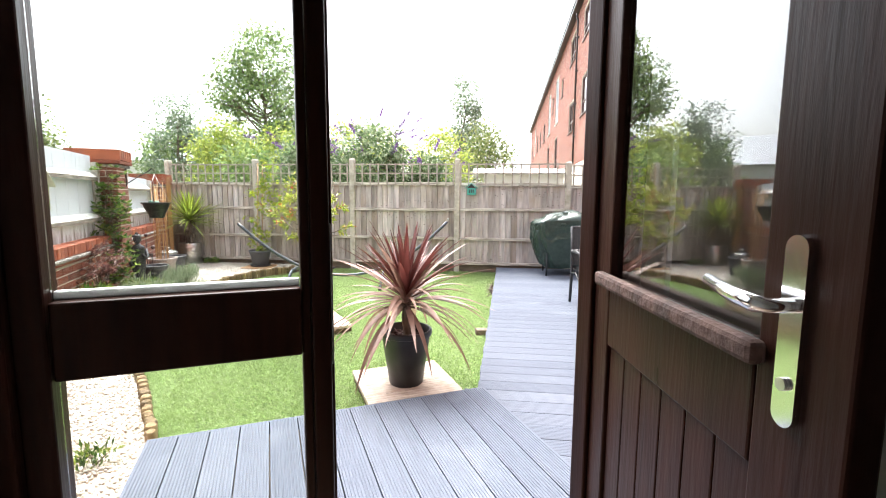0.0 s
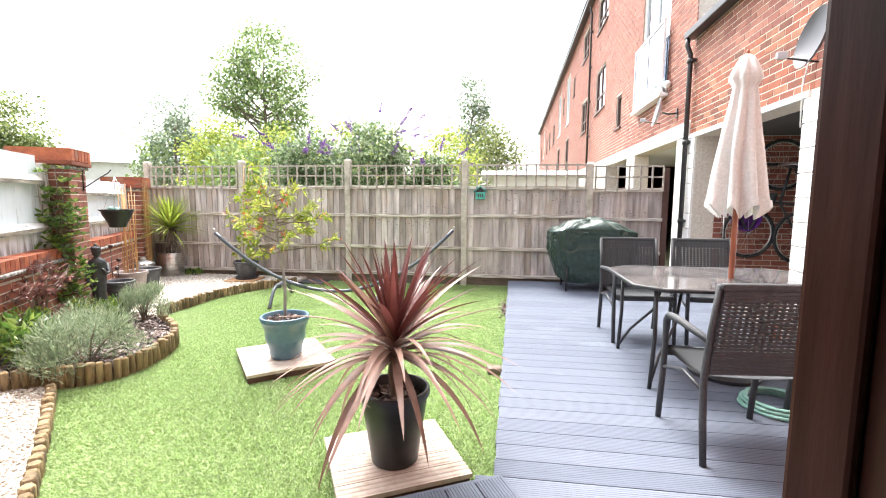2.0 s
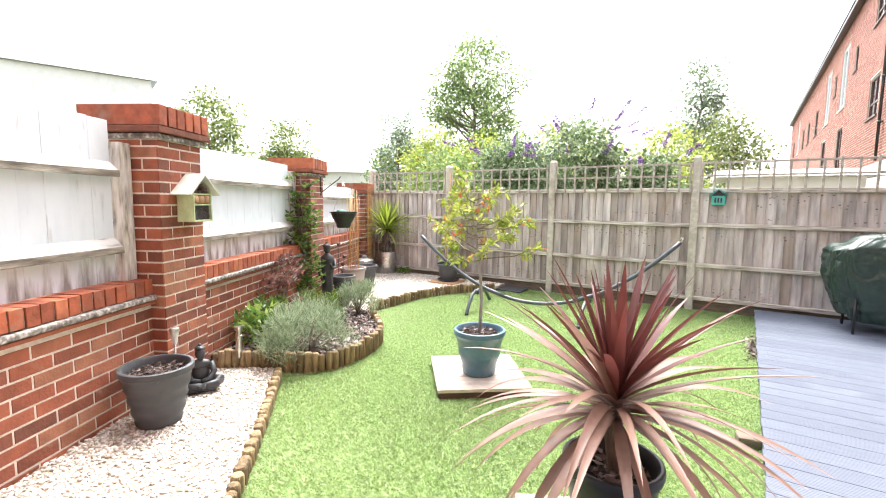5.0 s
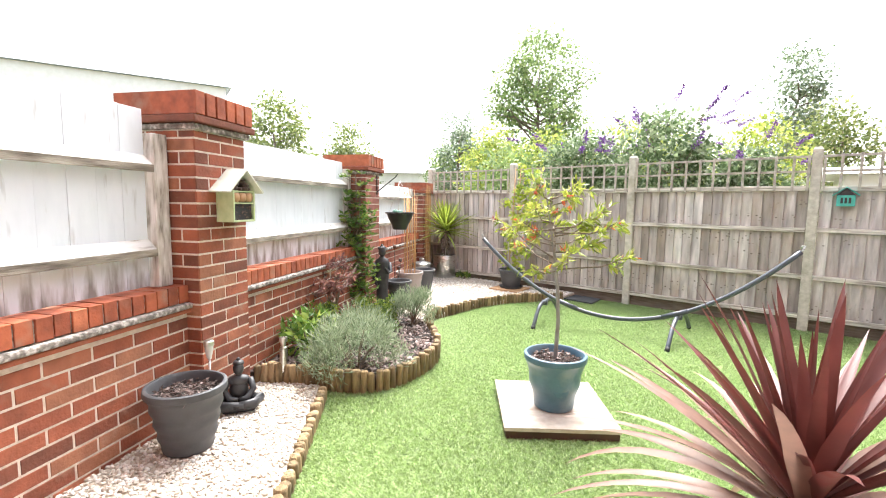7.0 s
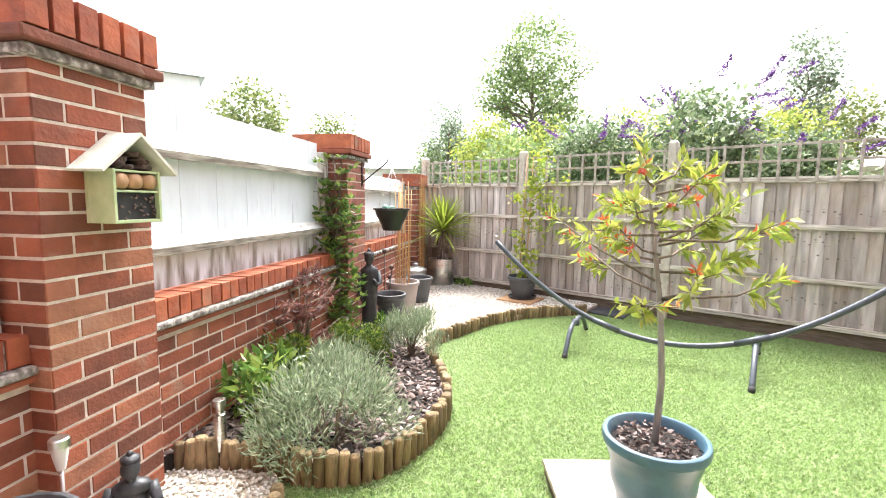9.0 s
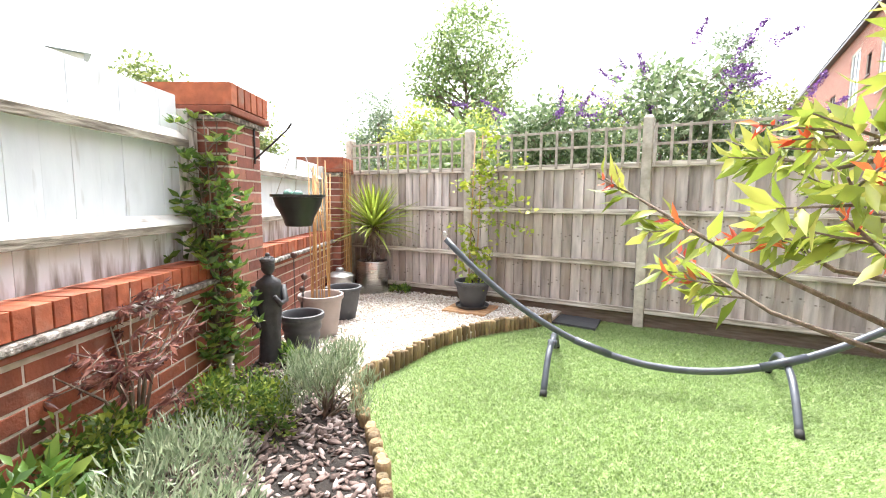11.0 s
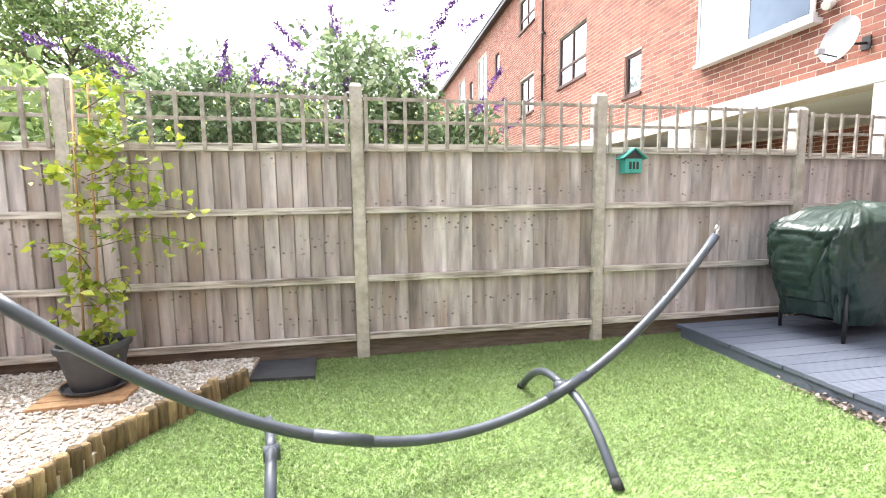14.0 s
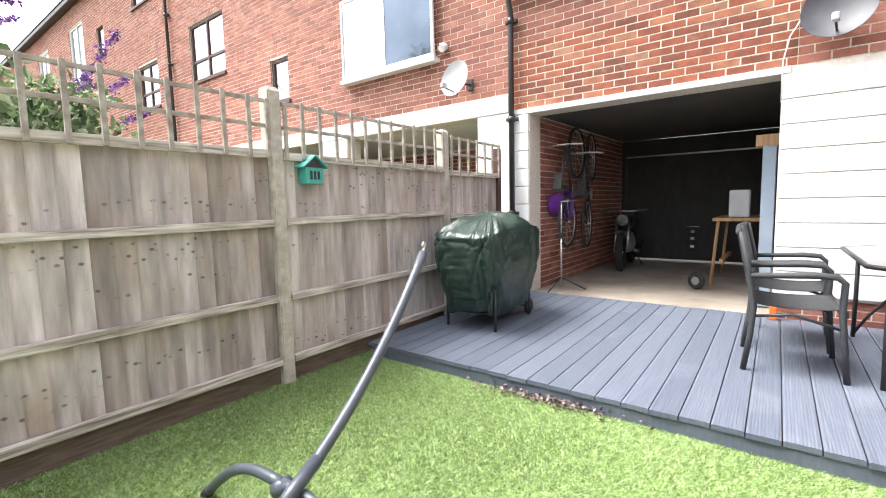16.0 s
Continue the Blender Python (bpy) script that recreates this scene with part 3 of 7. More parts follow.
def stones(name, poly, n, size, z, seed, material, flat=0.6, long=1.3):
    """Loose stones: dented octahedra with cut edges, joined as one stuff."""
    xy, rng = scatter(poly, n, seed)
    bm = bmesh.new()
    bmesh.ops.create_icosphere(bm, subdivisions=1, radius=1.0)
    base = np.array([v.co for v in bm.verts])
    tris = np.array([[v.index for v in f.verts] for f in bm.faces])
    bm.free()
    k = len(base)
    verts, faces = np.zeros((n, k, 3)), np.zeros((n, len(tris), 3), int)
    for i in range(n):
        s = size * rng.uniform(0.55, 1.35)
        q = base * rng.uniform(0.66, 1.18, (k, 1)) * np.array([s * long, s, s * flat])
        m = np.array(Euler((rng.normal(0, 0.35), rng.normal(0, 0.35), rng.uniform(0, 6.3))).to_matrix())
        verts[i] = q @ m.T + np.array([xy[i, 0], xy[i, 1], z + s * flat * rng.uniform(0.15, 0.9)])
        faces[i] = tris + i * k
    me = bpy.data.meshes.new(name)
    nf = n * len(tris)
    me.vertices.add(n * k)
    me.vertices.foreach_set("co", verts.reshape(-1))
    me.loops.add(nf * 3)
    me.loops.foreach_set("vertex_index", faces.reshape(-1).astype(np.int32))
    me.polygons.add(nf)
    me.polygons.foreach_set("loop_start", np.arange(0, nf * 3, 3, dtype=np.int32))
    me.update(calc_edges=True)
    return link(name, me, material)


tagged(stones("gravel", GRAVEL_NEAR, 15000, 0.0098, 0.022, 5, PEBBLE), "loose cream gravel pebbles", "gravel", kind="stuff")
tagged(stones("gravel", GRAVEL_FAR, 13000, 0.0112, 0.057, 6, PEBBLE), "loose cream and grey gravel pebbles", "gravel", kind="stuff")
tagged(stones("bark_chips", BED, 2600, 0.016, 0.102, 7, CHIP, 0.25, 2.0), "brown and grey bark chip mulch", "mulch", kind="stuff")
STRIP = [(0.14, 7.95), (2.52, 7.95), (2.52, 8.10), (0.14, 8.10)]
tagged(sheet("gravel_bed", STRIP, -0.06, 0.03, GRAVEL_BED), "narrow gravel strip between deck and fence", "gravel", kind="structure")
tagged(stones("gravel", STRIP, 700, 0.0115, 0.032, 8, PEBBLE), "loose cream gravel beside the deck", "gravel", kind="stuff")


# ---- log edging ----
def log_mesh(r, h, seed):
    rng = random.Random(seed)
    bm = bmesh.new()
    lathe(bm, [(r * 0.97, -0.06), (r, h * 0.4), (r * 0.99, h - 0.012), (r * 0.8, h - 0.003), (0, h + rng.uniform(-0.002, 0.004))], 9, 0.05)
    me = bpy.data.meshes.new("log")
    bm.to_mesh(me)
    bm.free()
    me.materials.append(LOG)
    for p in me.polygons:
        p.use_smooth = p.normal.z < 0.5
    return me


def log_edging(line, height, seed, label):
    rng = random.Random(seed)
    owner = empty("log_edging", pose(*line[0], 0), label, "garden edging", kind="structure")
    meshes = [log_mesh(0.027 + 0.002 * k, height + 0.006 * k, k) for k in range(4)]
    inv = owner.matrix_basis.inverted()
    for x, y in curve_points(line, 0.056):
        ob = new("log", rng.choice(meshes))
        ob.parent = owner
        ob.matrix_basis = inv @ pose(x, y, rng.uniform(-0.012, 0.008), rng.uniform(-4, 4), rng.uniform(-4, 4), rng.uniform(0, 360))
    return owner


log_edging(LOG_NEAR, 0.085, 1, "short round log edging beside cream gravel")
log_edging(BED_FRONT, 0.16, 2, "brown half-log edging round the flower bed")
log_edging(LOG_FAR, 0.125, 3, "brown log roll edging round the gravel corner")


# ---- decking ----
def grooved_board(length, width, thick, grooves=9, deep=0.004):
    """A decking board along x, its top cut with fine grooves."""
    ys, zs = [-width / 2], [thick - 0.003]
    step = (width - 0.012) / grooves
    for k in range(grooves):
        y = -width / 2 + 0.006 + k * step
        ys += [y + step * 0.10, y + step * 0.30, y + step * 0.70, y + step * 0.90]
        zs += [thick - deep, thick, thick, thick - deep]
    ys.append(width / 2)
    zs.append(thick - 0.003)
    prof = [(-width / 2, 0.0)] + list(zip(ys, zs)) + [(width / 2, 0.0)]
    n = len(prof)
    verts = [(0.0, y, z) for y, z in prof] + [(length, y, z) for y, z in prof]
    faces = [(i, i + 1, n + i + 1, n + i) for i in range(n - 1)] + [(n - 1, 0, n, 2 * n - 1), tuple(range(n))[::-1], tuple(range(n, 2 * n))]
    me = bpy.data.meshes.new("deck_board")
    me.from_pydata(verts, [], [f[::-1] for f in faces])
    me.update()
    return me


def deck_board(parent, mesh_cache, length, at, material, width=0.138, thick=0.028, grooves=9, deep=0.0035):
    key = (round(length, 2), width, material.name, grooves, deep)
    if key not in mesh_cache:
        mesh_cache[key] = grooved_board(length, width, thick, grooves, deep)
        mesh_cache[key].materials.append(material)
    ob = new("deck_board", mesh_cache[key])
    ob.parent = parent
    ob.matrix_basis = at
    return ob


BOARDS = {}
deck_far = empty("deck", pose(0, 0, 0), "blue-grey painted grooved timber deck by the carport", "deck", kind="structure")
y = 2.40
row = 0
while y < 7.90:
    # the boards start at the lawn's edge, or at the slanting joint with the door deck
    x0 = -0.117 + 0.018 * (y - 2.72) + 0.004 * math.sin(row * 2.1)
    if y < 2.72:
        x0 = -0.117 + (2.72 - y) * 0.532
    deck_board(deck_far, BOARDS, 2.60 - x0 + (0.10 if y < 2.72 else 0), pose(x0 - (0.10 if y < 2.72 else 0), y, 0.085, 0, 0, 0), DECK, deep=0.0016)
    y += 0.1445
    row += 1
yy = 2.26
while yy > 0.4:
    x0 = -0.117 + (2.72 - yy) * 0.532
    if x0 < 2.5:
        deck_board(deck_far, BOARDS, 2.70 - x0, pose(x0 - 0.10, yy, 0.085, 0, 0, 0), DECK, deep=0.0016)
    yy -= 0.1445
box("joist", (0.02, 2.56, 2.9, 7.9, -0.06, 0.08), GRAVEL_BOARD, deck_far, bevel=0)
raw("fascia", box_verts(-0.143, -0.118, 2.74, 7.92, -0.05, 0.083), BOXF, DECK, deck_far, "blue-grey fascia board of the deck", at=pose(-0.012, 0, 0, 0, 0, -1.03))
deck_near = empty("deck", GARDEN @ pose(0, 0, 0), "grooved blue-grey deck outside the back door", "deck", kind="structure")
v = 1.14 + 0.072
while v < 3.0:
    deck_board(deck_near, BOARDS, 1.355, pose(v, -3.41, 0.1145, 0, 0, 90), DECK)
    v += 0.1445
box("joist", (1.18, 3.0, -3.40, -2.09, -0.06, 0.086), GRAVEL_BOARD, deck_near, bevel=0)
box("fascia", (1.14, 3.01, -2.052, -2.030, -0.05, 0.136), DECK, deck_near, bevel=0.003)


# ---- brickwork ----
def cells(x0, x1, z0, z1, holes):
    xs = sorted({x0, x1, *[min(max(h[k], x0), x1) for h in holes for k in (0, 1)]})
    zs = sorted({z0, z1, *[min(max(h[k], z0), z1) for h in holes for k in (2, 3)]})
    for a, b in zip(xs, xs[1:]):
        for c, d in zip(zs, zs[1:]):
            mx, mz = (a + b) / 2, (c + d) / 2
            if b - a > 1e-6 and d - c > 1e-6 and not any(h[0] < mx < h[1] and h[2] < mz < h[3] for h in holes):
                yield a, b, c, d


def wall_core(name, x0, x1, z0, z1, y0, y1, holes, material, parent, at, label=""):
    """A wall along x with real openings through it."""
    verts, faces = [], []
    for a, b, c, d in cells(x0, x1, z0, z1, holes):
        k = len(verts)
        verts += box_verts(a, b, y0, y1, c, d)
        faces += [tuple(i + k for i in f) for f in BOXF]
    return raw(name, verts, faces, material, parent, label, at)


def brick_boxes(x0, x1, z0, z1, holes, length=0.2275, course=0.0765, joint=0.012, bond=0.5, seed=1):
    rng = random.Random(seed)
    row, z = 0, z0
    while z < z1 - 0.02:
        top = min(z + course - joint, z1)
        x = x0 - (length * bond if row % 2 else 0.0)
        spans = []
        while x < x1:
            spans.append((max(x, x0), min(x + length - joint, x1)))
            x += length
        for h in holes:
            if h[2] < (z + top) / 2 < h[3]:
                cut = []
                for a, b in spans:
                    if b <= h[0] or a >= h[1]:
                        cut.append((a, b))
                    else:
                        cut += [(a, h[0])] * (a < h[0]) + [(h[1], b)] * (b > h[1])
                spans = cut
        for a, b in spans:
            if b - a > 0.02:
                yield a, b, z, top, rng.uniform(-0.0012, 0.0012)
        z += course
        row += 1


def bricks_joined(name, parent, at, x0, x1, z0, z1, holes=(), proud=0.0035, material=None, seed=1, **kw):
    verts, faces = [], []
    for a, b, c, d, j in brick_boxes(x0, x1, z0, z1, holes, seed=seed, **kw):
        k = len(verts)
        verts += box_verts(a, b, -proud + j, 0.012, c, d)
        faces += [tuple(i + k for i in f) for f in BOXF]
    ob = raw(name, verts, faces, material or BRICK, parent, "", at)
    ob["kind"] = "stuff"
    return ob


BRICK_CACHE = {}


def brick_mesh(w, h, d, material, name="brick"):
    key = (round(w, 3), round(h, 3), round(d, 3), material.name)
    if key not in BRICK_CACHE:
        bm = bmesh.new()
        add_box(bm, 0, w, 0, d, 0, h)
        front = [e for e in bm.edges if all(v.co.y < 1e-6 for v in e.verts)]
        bmesh.ops.bevel(bm, geom=front, offset=0.002, segments=1, affect="EDGES")
        me = bpy.data.meshes.new(name)
        bm.to_mesh(me)
        bm.free()
        me.materials.append(material)
        BRICK_CACHE[key] = me
    return BRICK_CACHE[key]


def bricks_single(parent, at, x0, x1, z0, z1, holes=(), proud=0.0035, seed=1, **kw):
    base = parent.matrix_basis.inverted() @ at
    for a, b, c, d, j in brick_boxes(x0, x1, z0, z1, holes, seed=seed, **kw):
        ob = new("brick", brick_mesh(b - a, d - c, 0.03, BRICK_ONE))
        ob.parent = parent
        ob.matrix_basis = base @ pose(a, -proud + j, c)


# ---- garden wall: brick piers, low brick walls, white boards above ----
PITCH, PIER = 2.64, 0.45


def pier(k, single, drop=0.0):
    top = 1.995 - drop
    u1 = PITCH * k
    at = GARDEN @ pose(0, u1 - PIER, 0)
    p = empty("brick_pier", at, "red brick garden wall pier with a stepped brick cap", "brick pier", "piers of the garden wall", kind="structure")
    box("core", (-0.4495, -0.0005, 0.0005, 0.4495, -0.06, 1.80 - drop), MORTAR, p, bevel=0)
    z0, z1 = -0.02, 1.775 - drop
    make = bricks_single if single else bricks_joined
    faces = [(GARDEN @ pose(0, u1 - PIER, 0, 0, 0, 90), 0), (GARDEN @ pose(-0.45, u1 - PIER, 0), 1), (GARDEN @ pose(0, u1, 0, 0, 0, 180), 2)]
    for m, n in faces:
        if single:
            bricks_single(p, m, 0.0, 0.447, z0, z1, seed=k * 3 + n + 9, bond=0.5 if n == 0 else 0.48, proud=0.0035)
        else:
            bricks_joined("bricks", p, p.matrix_basis.inverted() @ m, 0.0, 0.447, z0, z1, seed=k * 3 + n + 9, proud=0.0035)
    # two thin creasing courses, then bricks on edge
    box("creasing", (-0.475, 0.03, -0.03, 0.48, 1.782 - drop, 1.815 - drop), MORTAR_GREY, p, bevel=0.006)
    box("creasing", (-0.50, 0.055, -0.055, 0.505, 1.819 - drop, 1.862 - drop), BRICK_ONE, p, bevel=0.008)
    box("cap_bed", (-0.48, 0.032, -0.034, 0.484, 1.866 - drop, top - 0.014), MORTAR_GREY, p, bevel=0.003)
    for n in range(6):
        w = 0.53 / 6
        ob = new("cap_brick", brick_mesh(w - 0.016, top - 1.866 + drop, 0.565, COPING_BRICK))
        ob.parent = p
        ob.matrix_basis = pose(0.056, -0.04 + n * w, 1.866 - drop, 0, 0, 90)
    return p


for k, single, drop in ((-1, False, 0.0), (0, True, 0.0), (1, False, 0.08), (2, False, 0.27)):
    pier(k, single, drop)


def low_wall(u0, u1, single, seed, label="low red brick garden wall with brick-on-edge coping"):
    at = GARDEN @ pose(-0.10, u0, 0)
    w = empty("brick_wall", at, label, "brick wall", "low walls between the piers", kind="structure")
    length = u1 - u0
    box("core", (-0.215, -0.0005, 0, length, -0.06, 0.70), MORTAR, w, bevel=0)
    m = GARDEN @ pose(-0.10, u0, 0, 0, 0, 90)
    if single:
        bricks_single(w, m, 0, length, -0.02, 0.685, seed=seed)
    else:
        bricks_joined("bricks", w, w.matrix_basis.inverted() @ m, 0, length, -0.02, 0.685, seed=seed)
    box("creasing", (-0.25, 0.035, 0, length, 0.690, 0.715), BRICK_ONE, w, bevel=0.006)
    box("mortar_ledge", (-0.235, 0.05, 0, length, 0.718, 0.752), MORTAR_GREY, w, bevel=0.010)
    n = int(length / 0.0762)
    step = length / n
    rng = random.Random(seed)
    box("coping_bed", (-0.245, 0.012, 0.002, length - 0.002, 0.755, 0.852), MORTAR_GREY, w, bevel=0.003)
    for i in range(n):
        ob = new("coping_brick", brick_mesh(step - 0.009, 0.102, 0.268, COPING_BRICK))
        ob.parent = w
        ob.matrix_basis = pose(0.022 + rng.uniform(-0.003, 0.003), i * step + 0.004, 0.757 + rng.uniform(-0.003, 0.003), 0, 0, 90)
    return w


low_wall(-3.42, -PITCH - PIER, False, 21)
low_wall(-PITCH, -PIER, True, 22)
low_wall(0, PITCH - PIER, True, 23)
low_wall(PITCH, 2 * PITCH - PIER, False, 24)
low_wall(2 * PITCH, 2 * PITCH + 1.3, False, 25)


def white_panel(u0, u1, seed, top=1.86):
    """White close-board fence panel on the low wall, with two sloping rails and a weathered post at its far end."""
    at = GARDEN @ pose(-0.225, u0, 0.862)
    p = empty("white_fence_panel", at, "white painted board fence panel with dirty lower edge", "fence panel", "white panels on the brick wall")
    rng = random.Random(seed)
    length, h = u1 - u0 - 0.13, top - 0.862
    n = round(length / 0.145)
    w = length / n
    for i in range(n):
        t0, t1 = (0.0, 0.012) if i % 2 else (0.0015, 0.0135)
        box("board", (-t1, -t0, i * w + 0.0003, (i + 1) * w - 0.0003, 0.004, h + rng.uniform(-0.003, 0.003)), WHITE_BOARD, p, bevel=0.002)
    for z in (0.235, min(0.715, h - 0.16)):
        bm = bmesh.new()
        prof = [(0.0, z - 0.045), (0.062, z - 0.040), (0.062, z - 0.012), (0.0, z + 0.045)]
        a = [bm.verts.new((x, 0, zz)) for x, zz in prof]
        b = [bm.verts.new((x, length, zz)) for x, zz in prof]
        bm.faces.new(a), bm.faces.new(b[::-1])
        for i in range(4):
            bm.faces.new((a[i], b[i], b[(i + 1) % 4], a[(i + 1) % 4]))
        bmesh.ops.recalc_face_normals(bm, faces=bm.faces)
        rail = part("rail", bm, RAIL_WHITE, p, "weathered white arris rail")
        box("rail_edge", (0.0622, 0.0665, 0.0, length, z - 0.052, z - 0.010), RAIL_BARE, rail, "bare grey weathered edge", bevel=0.002)
    box("post", (-0.06, 0.055, length + 0.012, length + 0.112, -0.004, min(0.885, h - 0.02)), WHITE_WORN, p, "weathered grey-white timber post", bevel=0.006)
    return p


white_panel(-PITCH, -PIER, 1, 1.88)
white_panel(0, PITCH - PIER, 2, 1.82)
white_panel(PITCH, 2 * PITCH - PIER, 3, 1.63)
white_panel(-3.4, -PITCH - PIER, 4, 1.88)


# ---- timber fence with concrete posts ----
POSTS = [-6.37, -4.58, -2.69, -0.75, 1.19, 2.30]
FY = 8.06


def fence_post(x, top):
    p = empty("fence_post", pose(x, FY, 0), "square grey concrete fence post with weathered top", "fence post", "concrete posts of the back fence", kind="structure")
    bm = bmesh.new()
    add_box(bm, -0.047, 0.047, -0.062, 0.05, -0.06, top - 0.03)
    vs = [bm.verts.new(v) for v in ((-0.047, -0.062, top - 0.03), (0.047, -0.062, top - 0.03), (0.047, 0.05, top - 0.03), (-0.047, 0.05, top - 0.03), (-0.03, -0.04, top), (0.03, -0.04, top), (0.03, 0.035, top), (-0.03, 0.035, top))]
    for f in BOXF[1:]:
        bm.faces.new([vs[i] for i in f])
    bmesh.ops.bevel(bm, geom=[e for e in bm.edges if abs(e.verts[0].co.z - e.verts[1].co.z) > 0.5], offset=0.008, segments=2, affect="EDGES")
    part("shaft", bm, CONCRETE_POST, p)
    return p


for i, x in enumerate(POSTS[:-1]):
    fence_post(x, (2.03, 2.04, 2.05, 2.04, 1.98)[i])
end_post = empty("fence_post", pose(2.30, FY, 0), "slim brown timber end post against the house", "fence post", kind="structure")
box("shaft", (-0.04, 0.04, -0.05, 0.04, -0.06, 1.88), FRAME_BROWN, end_post, bevel=0.006)

BOARD_MESH = []
for k in range(5):
    me = bpy.data.meshes.new("fence_board")
    w = 0.1008
    t0, t1 = 0.004, 0.019
    vs = [(0, -t0, 0), (w, -t1, 0), (w, 0, 0), (0, 0, 0), (0, -t0, 1), (w, -t1, 1), (w, 0, 1), (0, 0, 1)]
    me.from_pydata([(x, y + 0.002 * math.sin(k * 2 + x * 20), z * 1.43) for x, y, z in vs], [], BOXF)
    me.update()
    me.materials.append(FENCE)
    BOARD_MESH.append(me)


def fence_panel(xa, xb, seed, drop=0.0):
    p = empty("fence_panel", pose(xa, FY, 0), "weathered brown feather-edge fence panel with trellis top", "fence panel", "panels of the back fence", kind="structure")
    rng = random.Random(seed)
    length = xb - xa
    n = round(length / 0.103)
    for i in range(n):
        ob = new("fence_board", rng.choice(BOARD_MESH))
        ob.parent = p
        ob.matrix_basis = pose(i * length / n, -0.002 + rng.uniform(-0.002, 0.002), 0.15 + rng.uniform(-0.004, 0.004) - drop, 0, rng.uniform(-0.15, 0.15), 0)
    # added sheet, no real part: closes the narrow slits so the seams fall into shade
    box("backing", (0.0, length, 0.0025, 0.012, 0.152 - drop, 1.575 - drop), FENCE, p, "added backing sheet behind the board gaps", bevel=0.0)
    for z, h in ((0.165, 0.05), (0.615, 0.05), (1.135, 0.05), (1.585, 0.055)):
        z += rng.uniform(-0.008, 0.008) - drop
        box("rail", (0.0, length, -0.060, -0.0215, z - h / 2, z + h / 2), FENCE_RAIL, p, bevel=0.004, at=pose(0, 0, 0, 0, rng.uniform(-0.25, 0.25), 0))
    box("gravel_board", (0.0, length, -0.02, 0.012, -0.06, 0.145), GRAVEL_BOARD, p, "dark damp timber gravel board", bevel=0.003)
    # trellis: uprights lapping the top rail, two laths behind them
    m = max(3, round(length / 0.158))
    for i in range(m + 1):
        x = min(max(i * length / m, 0.02), length - 0.02)
        box("trellis_slat", (x - 0.0125, x + 0.0125, -0.081, -0.0622, 1.565 - drop, 1.955 - drop + rng.uniform(-0.01, 0.01)), TRELLIS, p, bevel=0.002, at=pose(0, 0, 0, 0, rng.uniform(-0.5, 0.5) * 0.3, 0))
    for z in (1.775, 1.935):
        box("trellis_slat", (0.0, length, -0.0618, -0.045, z - 0.012 - drop, z + 0.012 - drop), TRELLIS, p, bevel=0.002)
    return p


for i, (a, b) in enumerate(zip(POSTS, POSTS[1:])):
    fence_panel(a + 0.05, b - (0.05 if i < 4 else 0.04), 30 + i, (0.0, 0.0, 0.0, 0.0, 0.03)[i])

# ---- terrace with its carports ----
OPEN = (0.25, 2.70, 0.10, 2.30)
HOLES_OURS = [OPEN]
terrace = empty("terrace_house", STREET, "red brick house front above a white carport", "house", kind="structure")
to_front = pose(0, 0, 0, 0, 0, -90)      # x then runs from the downpipe towards the back door
wall_core("wall", 0.0, 5.9, -0.06, 3.72, 0.0, 0.28, HOLES_OURS, MORTAR, terrace, to_front)
BAND = STREET @ to_front
bricks_single(terrace, BAND, 0.0, 2.80, 2.365, 3.13, seed=41)
bricks_joined("bricks", terrace, to_front, 0.0, 2.80, 3.13, 3.7, seed=42)
bricks_joined("bricks", terrace, to_front, 2.805, 5.9, 2.365, 3.7, seed=43)
box("lintel", (-0.03, 0.0, -2.76, -0.02, 2.298, 2.36), FRAME_WHITE, terrace, "white steel lintel over the carport", bevel=0.004)
# white blockwork beside the opening, over a brick plinth
for s0, s1 in ((-0.245, -0.02), (-5.6, -2.705)):
    n = 9
    for i in range(n):
        z0 = 0.335 + i * (2.295 - 0.335) / n
        y0 = s0
        while y0 < s1 - 0.01:
            y1 = s1
            box("block", (-0.028, 0.012, y0 + 0.003, y1 - 0.003, z0 + 0.004, z0 + (2.295 - 0.335) / n - 0.004), WHITE_BLOCK, terrace, bevel=0.005)
            y0 = y1
for s0, s1 in ((0.02, 0.245), (2.705, 5.6)):
    bricks_joined("plinth", terrace, to_front, s0, s1, 0.02, 0.33, seed=44)
# inside the carport
box("side_wall", (0.28, 3.85, -0.245, -0.02, -0.06, 2.30), MORTAR, terrace, bevel=0)
bricks_joined("bricks", terrace, pose(0.0, -0.248, 0), 0.30, 3.84, 0.10, 2.29, seed=45)
box("side_wall", (0.28, 3.85, -2.88, -2.705, -0.06, 2.30), PLASTER, terrace, bevel=0)
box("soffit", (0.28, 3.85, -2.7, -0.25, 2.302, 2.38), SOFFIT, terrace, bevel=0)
box("carport_floor", (0.045, 5.4, -2.7, -0.25, -0.06, 0.105), CAR_FLOOR, terrace, bevel=0)
wall_core("back_wall", -2.7, -0.25, 0.105, 2.30, 0.0, 0.2, [(-2.62, -0.33, 0.0, 1.97)], GARAGE_DOOR, terrace, pose(3.85, 0, 0, 0, 0, 90) @ Matrix.Diagonal((1, -1, 1, 1)))
gdoor = empty("garage_door", STREET @ pose(3.80, -1.475, 0.142), "dark brown up-and-over garage door, closed", "garage door")
box("leaf", (0.0, 0.045, -1.13, 1.13, 0.0, 1.84), GARAGE_DOOR, gdoor, bevel=0.004)
for i in range(12):
    box("rib", (-0.012, -0.001, -1.10 + i * 0.19, -1.04 + i * 0.19, 0.05, 1.75), GARAGE_DOOR, gdoor, bevel=0.003)
